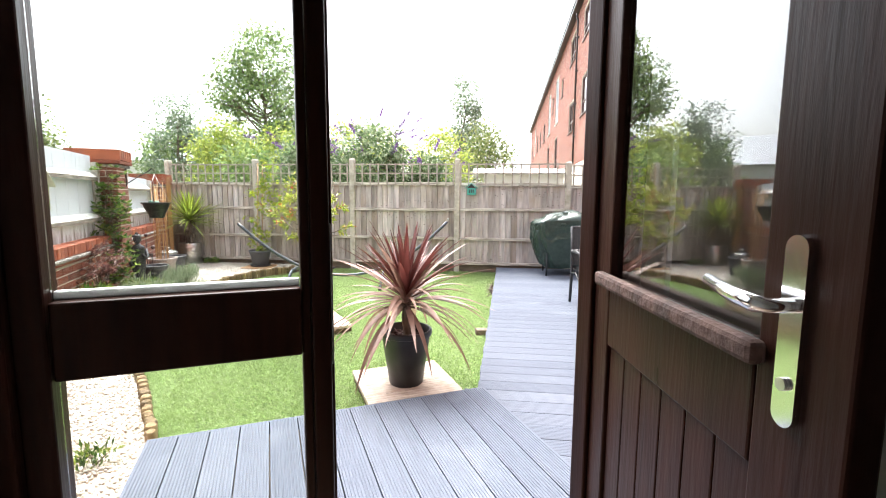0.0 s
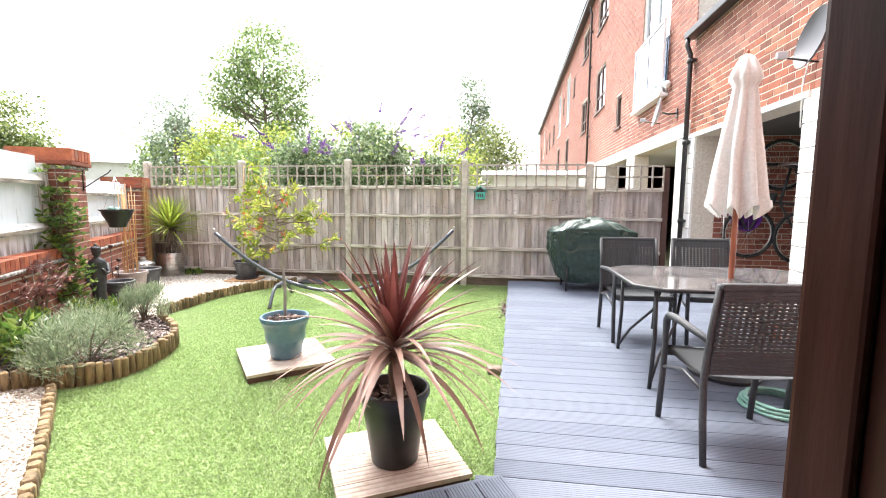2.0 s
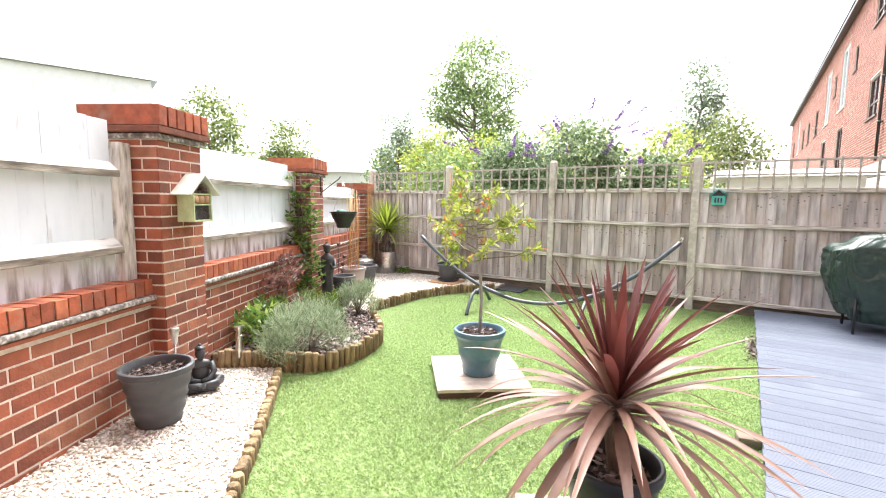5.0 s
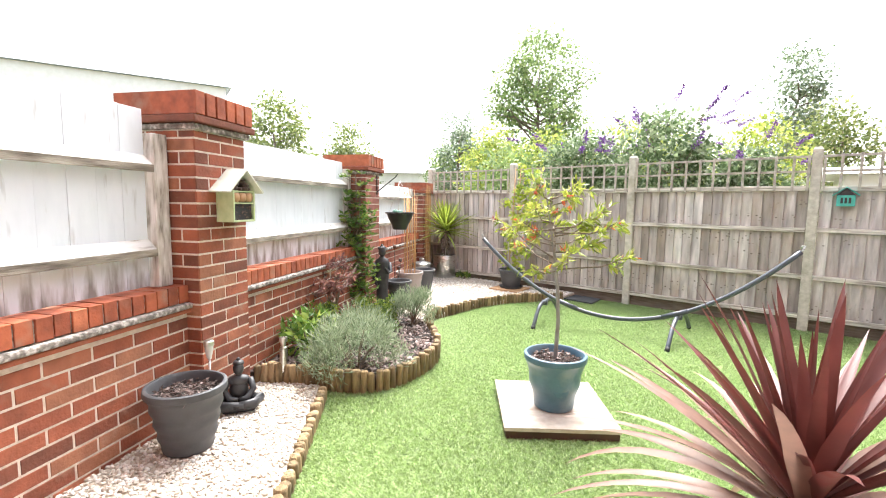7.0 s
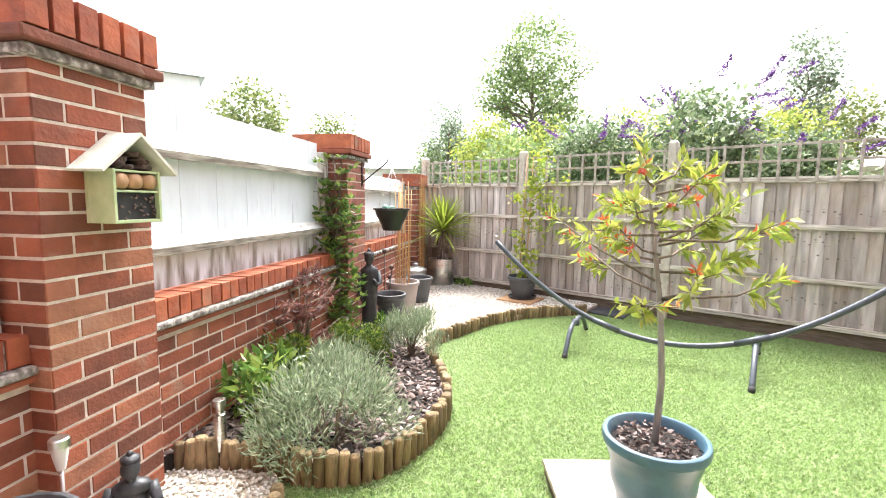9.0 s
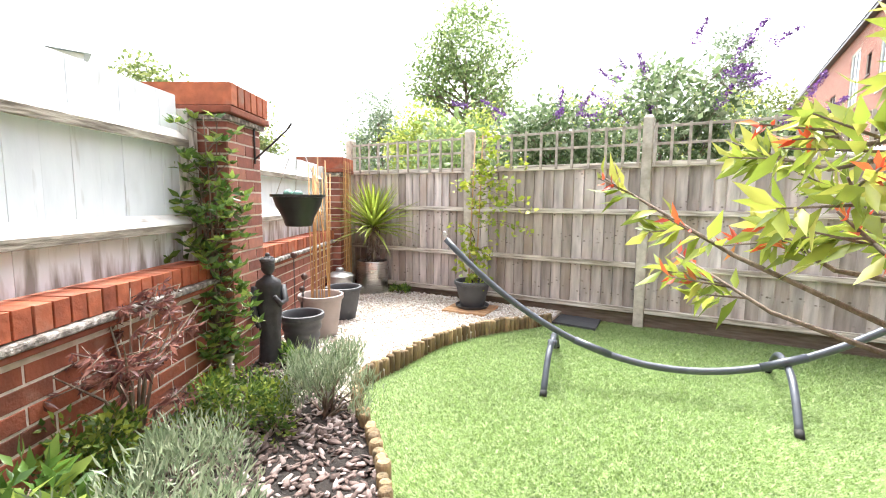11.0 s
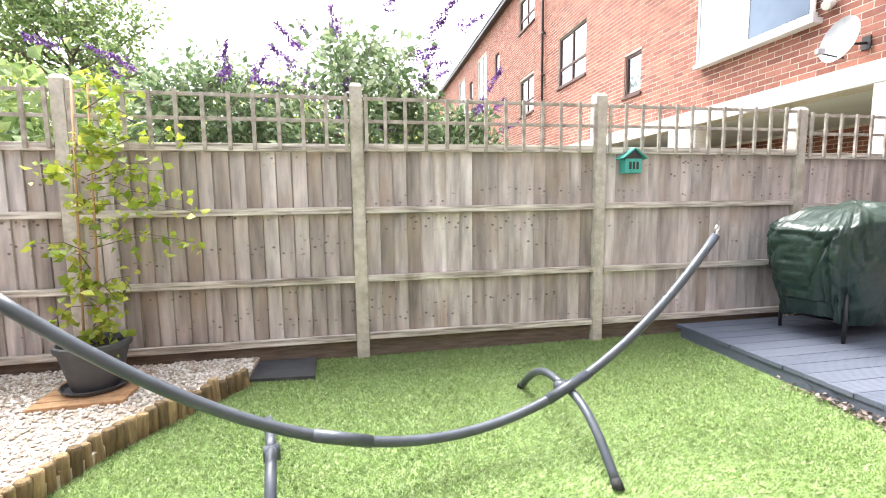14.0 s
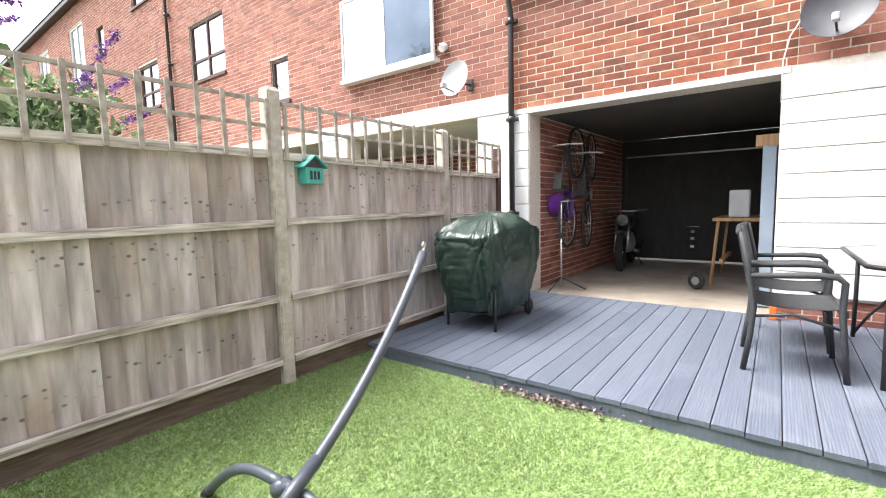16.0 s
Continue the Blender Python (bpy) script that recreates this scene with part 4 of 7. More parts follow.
for z in (0.22, 0.36, 0.48):
    box("latch", (-0.03, -0.013, -0.03, 0.03, z, z + 0.05), CHROME, gdoor, bevel=0.004)
box("latch", (-0.03, -0.013, -0.10, 0.10, 0.58, 0.60), CHROME, gdoor, bevel=0.004)
box("roller_track", (-0.05, -0.02, -1.13, 1.13, 1.845, 1.87), STEEL, gdoor, bevel=0.004)
# eaves of the low part
box("gutter", (-0.16, -0.01, -5.6, 0.02, 3.70, 3.80), PIPE_BLACK, terrace, "black gutter", bevel=0.012)
raw("roof", [(-0.15, -5.6, 3.805), (-0.15, -0.01, 3.805), (4.2, -0.01, 5.6), (4.2, -5.6, 5.6), (-0.15, -5.6, 3.76), (-0.15, -0.01, 3.76), (4.2, -0.01, 5.5), (4.2, -5.6, 5.5)], [(0, 3, 2, 1)[::-1], (4, 5, 6, 7)[::-1], (0, 1, 5, 4), (1, 2, 6, 5), (2, 3, 7, 6), (3, 0, 4, 7)], ROOF_TILE, terrace)

row_house = empty("terrace_row", STREET, "long three-storey red brick terrace with brown windows", "house", kind="structure")
WINDOWS = [(6.65, 8.15, 4.05, 5.28, "three"), (4.50, 5.05, 3.15, 3.92, "one"), (9.9, 11.1, 3.85, 4.95, "three"), (9.9, 11.2, 6.45, 7.4, "three"), (6.65, 8.15, 6.45, 7.4, "three"),
           (13.4, 14.0, 5.85, 6.65, "one"), (15.2, 16.6, 5.0, 7.2, "tall"), (19.2, 20.6, 5.0, 7.2, "tall"), (17.6, 18.2, 5.85, 6.65, "one"), (23.0, 24.2, 5.0, 6.2, "three"), (26.5, 27.6, 5.0, 6.2, "three"), (1.2, 2.85, 3.25, 5.4, "tall"), (15.2, 16.4, 2.6, 4.3, "three"), (19.4, 20.6, 2.6, 4.3, "three"), (29.5, 30.6, 5.0, 6.2, "three"), (32.8, 34.0, 5.0, 7.2, "tall"), (36.2, 37.4, 5.0, 6.2, "three")]
WINDOWS = [((a + 3.47) * 1.022 - 3.57, (b + 3.47) * 1.022 - 3.57, 1.21 + (c - 1.21) * 1.03, 1.21 + (d - 1.21) * 1.03, kind) for a, b, c, d, kind in WINDOWS]
ROW_END, EAVES = 41.0, 8.1
CAR2 = [(0.5, 3.05, -0.1, 2.34), (3.7, 6.1, -0.1, 2.34)]
holes = [(a, b, c, d) for a, b, c, d, kind in WINDOWS] + CAR2
flip = pose(0, 0, 0, 0, 0, 90) @ Matrix.Diagonal((1, -1, 1, 1))       # x along the row, y into the building
wall_core("wall", 0.004, ROW_END, -0.06, EAVES, 0.0, 0.28, holes, MORTAR, row_house, flip)


def bricks_row(x0, x1, z0, z1, seed, **kw):
    verts, faces = [], []
    for a, b, c, d, j in brick_boxes(x0, x1, z0, z1, [(h[0], h[1], h[2], h[3]) for h in holes], seed=seed, **kw):
        k = len(verts)
        verts += box_verts(-0.0035 + j, 0.012, a, b, c, d)
        faces += [tuple(i + k for i in f) for f in BOXF]
    ob = raw("bricks", verts, faces, BRICK, row_house)
    ob["kind"] = "stuff"


bricks_row(0.004, 13.0, 2.58, EAVES, 46)
bricks_row(13.01, ROW_END, 2.58, EAVES, 47)
box("lintel_band", (-0.03, 0.012, 0.03, 6.4, 2.345, 2.57), WHITE_BLOCK, row_house, "white painted concrete band", bevel=0.006)
for a, b in ((0.02, 0.49), (3.06, 3.69), (6.11, 6.6)):
    box("block", (-0.022, 0.012, a, b, 0.0, 2.34), WHITE_BLOCK, row_house, bevel=0.006)
box("carport_back", (2.6, 2.8, 0.3, 6.3, -0.06, 2.34), MORTAR, row_house, bevel=0)
bricks_joined("bricks", row_house, pose(2.6, 6.2, 0, 0, 0, -90), 0, 5.9, 0.0, 2.3, seed=48)
box("carport_ceiling", (0.28, 2.8, 0.0, 6.4, 2.345, 2.42), PLASTER, row_house, bevel=0)
box("end_wall", (0.28, 8.0, 0.004, 0.28, 2.4, EAVES), BRICK, row_house, bevel=0)
box("far_end_wall", (0.28, 8.0, ROW_END - 0.28, ROW_END - 0.004, -0.06, EAVES), BRICK, row_house, bevel=0)
box("rear_wall", (7.9, 8.0, 0.28, ROW_END - 0.28, -0.06, EAVES), BRICK, row_house, bevel=0)
box("eaves_board", (-0.22, 0.0, 0.0, ROW_END, EAVES - 0.10, EAVES + 0.04), PIPE_BLACK, row_house, "dark eaves and gutter", bevel=0.01)
raw("roof", [(-0.25, 0, EAVES + 0.05), (-0.25, ROW_END, EAVES + 0.05), (4, ROW_END, EAVES + 2.2), (4, 0, EAVES + 2.2), (8.25, ROW_END, EAVES + 0.05), (8.25, 0, EAVES + 0.05)], [(0, 3, 2, 1), (3, 5, 4, 2), (0, 5, 3), (1, 2, 4)], ROOF_TILE, row_house)


def terrace_window(a, b, c, d, kind, owner):
    w = empty("window", pose(-0.0, 0, 0))
    w.parent = owner
    f = 0.06
    x0, x1 = 0.03, 0.11
    mat = FRAME_WHITE if kind == "tall" else FRAME_BROWN
    for dims in ((x0, x1, a, b, c, c + f), (x0, x1, a, b, d - f, d), (x0, x1, a, a + f, c + f, d - f), (x0, x1, b - f, b, c + f, d - f)):
        box("frame", dims, mat, w, bevel=0.006)
    mids = []
    if kind != "one":
        mid = (a + b) / 2
        box("frame", (x0 + 0.004, x1 - 0.004, mid - f / 2, mid + f / 2, c + f, d - f), mat, w, bevel=0.005)
        mids = [mid]
    if kind == "three":
        zt = c + (d - c) * 0.36
        box("frame", (x0 + 0.008, x1 - 0.008, a + f, b - f, zt - f / 2, zt + f / 2), mat, w, bevel=0.005)
    edges = [a + f] + mids + [b - f]
    for p, q in zip(edges, edges[1:]):
        raw("pane", box_verts(0.062, 0.068, p, q, c + f, d - f), BOXF, MIRROR_PANE, w)
    box("sill", (-0.045, 0.03, a - 0.04, b + 0.04, c - 0.06, c - 0.002), mat, w, bevel=0.006)
    box("room", (0.5, 0.55, a - 0.5, b + 0.5, c - 0.3, d + 0.2), PLASTER, w, bevel=0)
    return w


for a, b, c, d, kind in WINDOWS:
    terrace_window(a, b, c, d, kind, row_house)
# glass guard of the nearest tall window
guard = empty("balcony_guard", STREET @ pose(-0.10, 1.12, 3.23), "white framed glass juliet balcony guard", "balcony")
for dims in ((-0.02, 0.02, 0.0, 1.85, 0.0, 0.05), (-0.02, 0.02, 0.0, 1.85, 1.15, 1.20), (-0.02, 0.02, 0.0, 0.04, 0.05, 1.15), (-0.02, 0.02, 1.81, 1.85, 0.05, 1.15)):
    box("rail", dims, FRAME_WHITE, guard, bevel=0.004)
box("sill", (-0.05, 0.095, -0.03, 1.88, -0.07, -0.004), FRAME_WHITE, guard, bevel=0.006)
raw("pane", box_verts(-0.006, 0.006, 0.93, 1.81, 0.05, 1.15), BOXF, MIRROR_PANE, guard)
# this half carries the darker reflection as pane colour
raw("pane", box_verts(-0.006, 0.006, 0.04, 0.90, 0.05, 1.15), BOXF, PANE_SKY_TINT, guard)
box("rail", (-0.015, 0.015, 0.90, 0.93, 0.05, 1.15), FRAME_WHITE, guard, bevel=0.003)


def downpipe(s, z0, z1, label):
    p = empty("downpipe", STREET @ pose(-0.075, s, z0), label, "downpipe")
    bar("pipe", [(0, 0, 0), (0, 0, z1 - z0 - 0.35), (0.0, 0, z1 - z0 - 0.22), (-0.05, 0, z1 - z0 - 0.10), (-0.05, 0, z1 - z0)], 0.034, PIPE_BLACK, p)
    for z in np.arange(0.95, z1 - z0 - 0.3, 1.15):
        bar("bracket", [(0, 0, z), (0, 0, z + 0.07)], 0.044, PIPE_BLACK, p)
        box("clip", (-0.005, 0.062, -0.075, 0.075, z + 0.015, z + 0.055), PIPE_BLACK, p, bevel=0.004)


downpipe(-0.04, 0.11, 3.70, "black plastic downpipe on the brick front")
downpipe(9.25, 2.6, 7.85, "black downpipe on the terrace front")

# ---- back wall of the house, with the door and its side light ----
house = empty("house_back", GARDEN @ pose(0, -3.42, 0), "brick back wall of the house with a dark doorway", "house", kind="structure")
HOLE = (1.225, 2.74, 0.15, 2.30)
wall_core("wall", -0.5, 5.15, -0.06, 5.4, 0.0, -0.25, [HOLE], MORTAR, house, None)
wall_core("plaster", -0.5, 4.4, 0.15, 2.5, -0.252, -0.27, [HOLE], PLASTER, house, None)
bricks_joined("bricks", house, pose(5.15, 0, 0, 0, 0, 180), 0, 5.65, 0.1, 5.4, [(5.15 - HOLE[1], 5.15 - HOLE[0], HOLE[2], HOLE[3])], seed=51)
floor = box("floor", (1.15, 4.4, -7.4, -3.42, -0.06, 0.148), FLOORING, None, bevel=0, at=GARDEN)
tagged(floor, "dark hall floor inside the back door", "floor", kind="structure")
for nm, dims in (("wall_west", (1.03, 1.15, -7.5, -3.70, -0.06, 2.5)), ("wall_east", (4.4, 4.52, -7.5, -3.70, -0.06, 2.5)), ("wall_south", (1.03, 4.52, -7.62, -7.5, -0.06, 2.5))):
    tagged(box(nm, dims, PLASTER, None, bevel=0, at=GARDEN), "plain pale grey plastered hall wall", "wall", kind="structure")
tagged(box("ceiling", (1.03, 4.52, -7.62, -3.67, 2.5, 2.6), PLASTER, None, bevel=0, at=GARDEN), "plain white hall ceiling", "ceiling", kind="structure")

frame_1 = empty("door_frame", GARDEN @ pose(0, -3.42, 0), "dark brown stained door frame with side light", "door frame", kind="structure")
for nm, dims in (("jamb", (1.225, 1.279, -0.09, 0.03, 0.15, 2.30)), ("mullion", (1.844, 1.890, -0.045, 0.025, 0.15, 2.245)), ("jamb", (2.648, 2.74, -0.17, -0.03, 0.15, 2.245)), ("head", (1.280, 2.74, -0.17, 0.02, 2.247, 2.30)), ("threshold", (1.891, 2.647, -0.2, 0.0, 0.13, 0.165)),
                 ("stop", (2.630, 2.647, -0.095, -0.03, 0.17, 2.24)), ("stop", (1.891, 1.899, -0.025, 0.02, 0.17, 2.24))):
    box(nm, dims, DARK_WOOD, frame_1, bevel=0.006)
box("keep", (1.8905, 1.8925, -0.046, -0.028, 0.95, 1.30), ZINC, frame_1, "steel lock keep", bevel=0.001)
side = empty("side_light", GARDEN @ pose(0, -3.35, 0), "dark wood side light with two panes", "window", kind="structure")
for dims in ((1.280, 1.337, -0.135, -0.06, 0.16, 2.24), (1.821, 1.843, -0.112, -0.065, 0.16, 2.24), (1.338, 1.820, -0.125, -0.065, 0.985, 1.150), (1.338, 1.820, -0.125, -0.065, 0.16, 0.26), (1.338, 1.820, -0.125, -0.065, 2.17, 2.24)):
    box("sash", dims, DARK_WOOD, side, bevel=0.006)
for z0, z1 in ((0.26, 0.985), (1.150, 2.17)):
    pane = raw("pane", box_verts(1.338, 1.820, -0.10, -0.094, z0, z1), BOXF, GLASS, side)
    pane.visible_shadow = False
    box("bead", (1.338, 1.819, -0.093, -0.075, z0, z0 + 0.018), FRAME_WHITE if z0 > 1 else DARK_WOOD, side, bevel=0.003)

# the door leaf, open inwards; x runs from the hinge to the free edge, its outer face is -y
door = empty("door_1", GARDEN @ pose(2.665, -3.52, 0.165) @ pose(0, 0, 0, 0, 0, -90 - 19.5), "half-glazed dark brown wooden back door, open inwards", "door")
DW, DH = 0.815, 2.06
for nm, dims in (("stile", (0.0, 0.105, -0.022, 0.022, 0, DH)), ("stile", (DW - 0.155, DW, -0.022, 0.022, 0, DH)), ("top_rail", (0.106, DW - 0.156, -0.022, 0.022, DH - 0.11, DH)), ("lock_rail", (0.106, DW - 0.156, -0.022, 0.022, 0.80, 0.985)), ("bottom_rail", (0.106, DW - 0.156, -0.022, 0.022, 0, 0.18))):
    box(nm, dims, DARK_WOOD, door, bevel=0.005)
nb = 6
bwid = (DW - 0.262) / nb
for i in range(nb):
    box("panel_board", (0.107 + i * bwid, 0.107 + (i + 1) * bwid - 0.002, -0.012, 0.012, 0.181, 0.799), DARK_WOOD, door, bevel=0.004)
pane = raw("pane", box_verts(0.106, DW - 0.156, -0.004, 0.004, 0.986, DH - 0.111), BOXF, GLASS, door)
pane.visible_shadow = False
box("drip_bar", (0.065, DW - 0.13, -0.052, -0.0225, 0.962, 1.0), WORN_DRIP, door, "worn flaking timber drip bar", bevel=0.010)
ends = [(0.019 * math.cos(a), (0.111 if math.sin(a) >= 0 else -0.111) + 0.019 * math.sin(a)) for a in (2 * math.pi * (k + 0.5) / 28 for k in range(28))]
hnd = sheet("handle_plate", ends, 0.0, 0.0095, CHROME, door, "polished chrome handle plate with round ends", at=pose(DW - 0.088, -0.0225, 1.025, 90, 0, 0))
hnd.data.transform(pose(DW - 0.088, -0.0225, 1.025, 90, 0, 0))
hnd.matrix_basis = Matrix.Identity(4)
bm = bmesh.new()
tube(bm, [(DW - 0.088, -0.03, 1.062), (DW - 0.088, -0.065, 1.062), (DW - 0.101, -0.072, 1.062), (DW - 0.155, -0.070, 1.065), (DW - 0.215, -0.066, 1.075)], [0.010, 0.010, 0.012, 0.011, 0.009], 12)
part("lever", bm, CHROME, hnd, "chrome lever handle", smooth=True)
turned("lock_cylinder", [(0, -0.004), (0.009, -0.004), (0.009, 0.004), (0, 0.004)], STEEL, hnd, at=pose(DW - 0.088, -0.034, 0.955, 90, 0, 0), sides=14)


# ---- leaves and plants ----
def leaf_cloud(name, centres, normals, size, material, parent=None, label="", aspect=2.2, seed=1, droop=0.0, fold=0.15, at=None):
    """Many single leaves, each a bent pointed blade; centres (n x 3), normals: the way each leaf points."""
    rng = np.random.default_rng(seed)
    n = len(centres)
    d = np.array(normals, float)
    d[:, 2] -= droop
    d /= np.linalg.norm(d, axis=1, keepdims=True) + 1e-9
    r = rng.normal(size=(n, 3))
    s = np.cross(d, r)
    s /= np.linalg.norm(s, axis=1, keepdims=True) + 1e-9
    up = np.cross(s, d)
    L = (size * rng.uniform(0.6, 1.3, n))[:, None]
    W = L / aspect
    c = np.asarray(centres, float)
    v = np.zeros((n, 5, 3))
    v[:, 0] = c
    v[:, 1] = c + d * L * 0.45 + s * W * 0.5 + up * W * fold
    v[:, 2] = c + d * L * 0.45 - s * W * 0.5 + up * W * fold
    v[:, 3] = c + d * L - up * L * 0.12
    v[:, 4] = c + d * L * 0.5 - up * W * 0.05
    f = np.array([[0, 4, 1], [0, 2, 4], [1, 4, 3], [4, 2, 3]])
    faces = (f[None] + 5 * np.arange(n)[:, None, None]).reshape(-1)
    nf = n * 4
    me = bpy.data.meshes.new(name)
    me.vertices.add(n * 5)
    me.vertices.foreach_set("co", v.reshape(-1))
    me.loops.add(nf * 3)
    me.loops.foreach_set("vertex_index", faces.astype(np.int32))
    me.polygons.add(nf)
    me.polygons.foreach_set("loop_start", np.arange(0, nf * 3, 3, dtype=np.int32))
    me.update(calc_edges=True)
    ob = link(name, me, material, parent, label, at)
    return ob


def limbs(base, height, spread, count, seed, r0, sub=3):
    """Trunk and forked limbs, as lists of (points, radii); also the twig ends."""
    rng = random.Random(seed)
    out, ends = [], []
    trunk = [Vector(base)]
    for k in range(1, 7):
        trunk.append(Vector(base) + Vector((rng.uniform(-0.02, 0.02) * height, rng.uniform(-0.02, 0.02) * height, height * 0.8 * k / 6)))
    out.append((trunk, [r0 * (1 - 0.75 * k / 6) for k in range(7)]))
    for i in range(count):
        k = rng.uniform(0.3, 1.0)
        p = trunk[0].lerp(trunk[-1], k)
        a = rng.uniform(0, 6.28)
        reach = spread * rng.uniform(0.55, 1.0) * (1.15 - 0.5 * k)
        q = p + Vector((math.cos(a) * reach, math.sin(a) * reach, reach * rng.uniform(0.3, 0.9)))
        m = p.lerp(q, 0.5) + Vector((0, 0, -0.06 * reach))
        out.append(([p, m, q], [r0 * 0.4 * (1 - 0.5 * k), r0 * 0.22, r0 * 0.08]))
        ends.append(q)
        for j in range(sub):
            a2 = a + rng.uniform(-1.2, 1.2)
            s = m.lerp(q, rng.uniform(0, 1))
            t = s + Vector((math.cos(a2), math.sin(a2), rng.uniform(-0.1, 0.8))) * reach * rng.uniform(0.3, 0.55)
            out.append(([s, t], [r0 * 0.12, r0 * 0.04]))
            ends.append(t)
    ends.append(trunk[-1] + Vector((0, 0, height * 0.14)))
    return out, ends


def tree(at, height, spread, leaf, material, seed, label, name="tree", leaves=5000, bare=0.0, clump=0.16, count=16, category="tree", low=0.28):
    """A far tree: trunk, limbs, and leaves gathered in uneven clumps round the twig ends."""
    rng = np.random.default_rng(seed)
    t = empty(name, pose(*at), label, category)
    wood, ends = limbs((0, 0, -0.06), height, spread, count, seed, height * 0.018 + 0.01)
    bm = bmesh.new()
    for pts, radii in wood:
        tube(bm, pts, radii, 6)
    part("trunk", bm, BARK, t, smooth=True)
    E = np.array([e for e in ends])
    # more twig ends down the sides, so that the crown is broad below and ragged above
    up = rng.uniform(low, 1.02, len(E))
    turn = rng.uniform(0, 6.283, len(E))
    out = spread * (1.05 - 0.62 * up ** 3) * rng.uniform(0.25, 1.15, len(E))
    lower = np.stack([np.cos(turn) * out, np.sin(turn) * out, up * height], axis=1)
    E = E * [0.92, 0.92, 1.0]
    E = np.vstack([E, lower])
    pick = rng.integers(0, len(E), leaves)
    rad = rng.uniform(0.6, 1.3, len(E))[pick][:, None] * clump * height
    dirs = rng.normal(size=(leaves, 3))
    dirs /= np.linalg.norm(dirs, axis=1, keepdims=True)
    c = E[pick] + dirs * rad * rng.random((leaves, 1)) ** 0.45 * [1, 1, 0.7]
    leaf_cloud("crown", c, dirs + rng.normal(0, 0.5, (leaves, 3)), leaf, material, t, aspect=1.7, seed=seed, droop=0.3)
    return t


# trees and shrubs beyond the fence and the wall
tree((-10.4, 19.5, 0), 8.3, 2.35, 0.15, LEAF_TREE, 61, "tall green leafy tree beyond the fence", leaves=15000, count=44, clump=0.06, low=0.24)
tree((-14.0, 18.5, 0), 5.6, 1.3, 0.13, LEAF_POPLAR, 62, "grey-green upright tree beyond the fence", leaves=4200, count=16, clump=0.085)
tree((-10.8, 16.6, 0), 3.7, 1.2, 0.12, LEAF_POPLAR, 68, "grey-green leafy shrub beyond the fence", leaves=4200, count=14, clump=0.13)
tree((-1.7, 21.5, 0), 6.6, 1.15, 0.13, LEAF_POPLAR, 63, "slender grey-green tree beyond the fence", leaves=6500, count=26, clump=0.07, low=0.22)
tree((-0.5, 19.0, 0), 4.2, 1.1, 0.12, LEAF_OLIVE, 64, "olive green bushy tree beyond the fence", leaves=4500, count=14, clump=0.13)
tree((-20.4, 17.2, 0), 5.4, 1.5, 0.17, LEAF_OLIVE, 65, "broad olive green tree beyond the wall", leaves=5200, count=18, clump=0.12)
tree((-18.1, 11.5, 0), 5.5, 1.7, 0.16, LEAF_OLIVE, 66, "olive green tree behind the white fence", leaves=5200, count=18, clump=0.10)
tree((-15.2, 20.5, 0), 4.4, 1.9, 0.16, LEAF_TREE, 67, "low green tree beyond the wall", leaves=5200, count=14, clump=0.14)
for i, (x, y, h, w) in enumerate(((-7.6, 14.8, 3.5, 1.2), (-5.4, 15.2, 3.7, 1.3), (-3.9, 14.4, 3.3, 1.1), (-2.2, 15.5, 3.4, 1.1), (-9.4, 14.6, 3.7, 1.0))):
    tree((x, y, 0), h, w, 0.115, LEAF_LIME, 70 + i, "bright lime green shrub beyond the fence", name="shrub", leaves=4800, count=14, clump=0.15, category="shrub", low=0.3)


def buddleia(at, height, spread, seed, spikes):
    b = tree(at, height, spread, 0.082, LEAF_BUDDLEIA, seed, "grey-green buddleia with purple flower spikes over the fence", name="buddleia", leaves=9500, count=30, clump=0.105, category="shrub", low=0.35)
    rng = np.random.default_rng(seed)
    stems = bmesh.new()
    tips = []
    for i in range(spikes):
        a = rng.uniform(0, 6.28)
        r = spread * rng.uniform(0.2, 0.85)
        p = Vector((math.cos(a) * r, math.sin(a) * r, height * rng.uniform(0.70, 1.0)))
        d = Vector((math.cos(a) * 0.8 + rng.normal(0, 0.3), math.sin(a) * 0.8 + rng.normal(0, 0.3), rng.uniform(0.0, 0.9))).normalized()
        q = p + d * rng.uniform(0.25, 0.55)
        tube(stems, [p - d * 0.2, p, q], [0.006, 0.005, 0.003], 4)
        tips.append((q, d))
    part("stem", stems, BARK, b)["kind"] = "stuff"
    for q, d in tips:
        m = 150
        k = rng.random(m)
        c = np.array(q)[None] + np.array(d)[None] * (k * 0.26)[:, None] + rng.normal(0, 1, (m, 3)) * (0.026 * (1 - k * 0.75))[:, None]
        leaf_cloud("flower_spike", c, rng.normal(size=(m, 3)), 0.026, FLOWER_PURPLE, b, "purple flower spike", aspect=1.4, seed=seed + 1)["kind"] = "stuff"
    return b


buddleia((-2.7, 9.4, 0), 2.72, 0.95, 81, 26)
buddleia((-4.2, 9.9, 0), 2.6, 0.9, 82, 20)
buddleia((-1.55, 9.7, 0), 2.15, 0.6, 83, 9)
tree((-5.6, 9.6, 0), 2.35, 0.8, 0.13, LEAF_TREE, 84, "green shrub close behind the trellis", name="shrub", leaves=2200, count=12, clump=0.16, category="shrub")


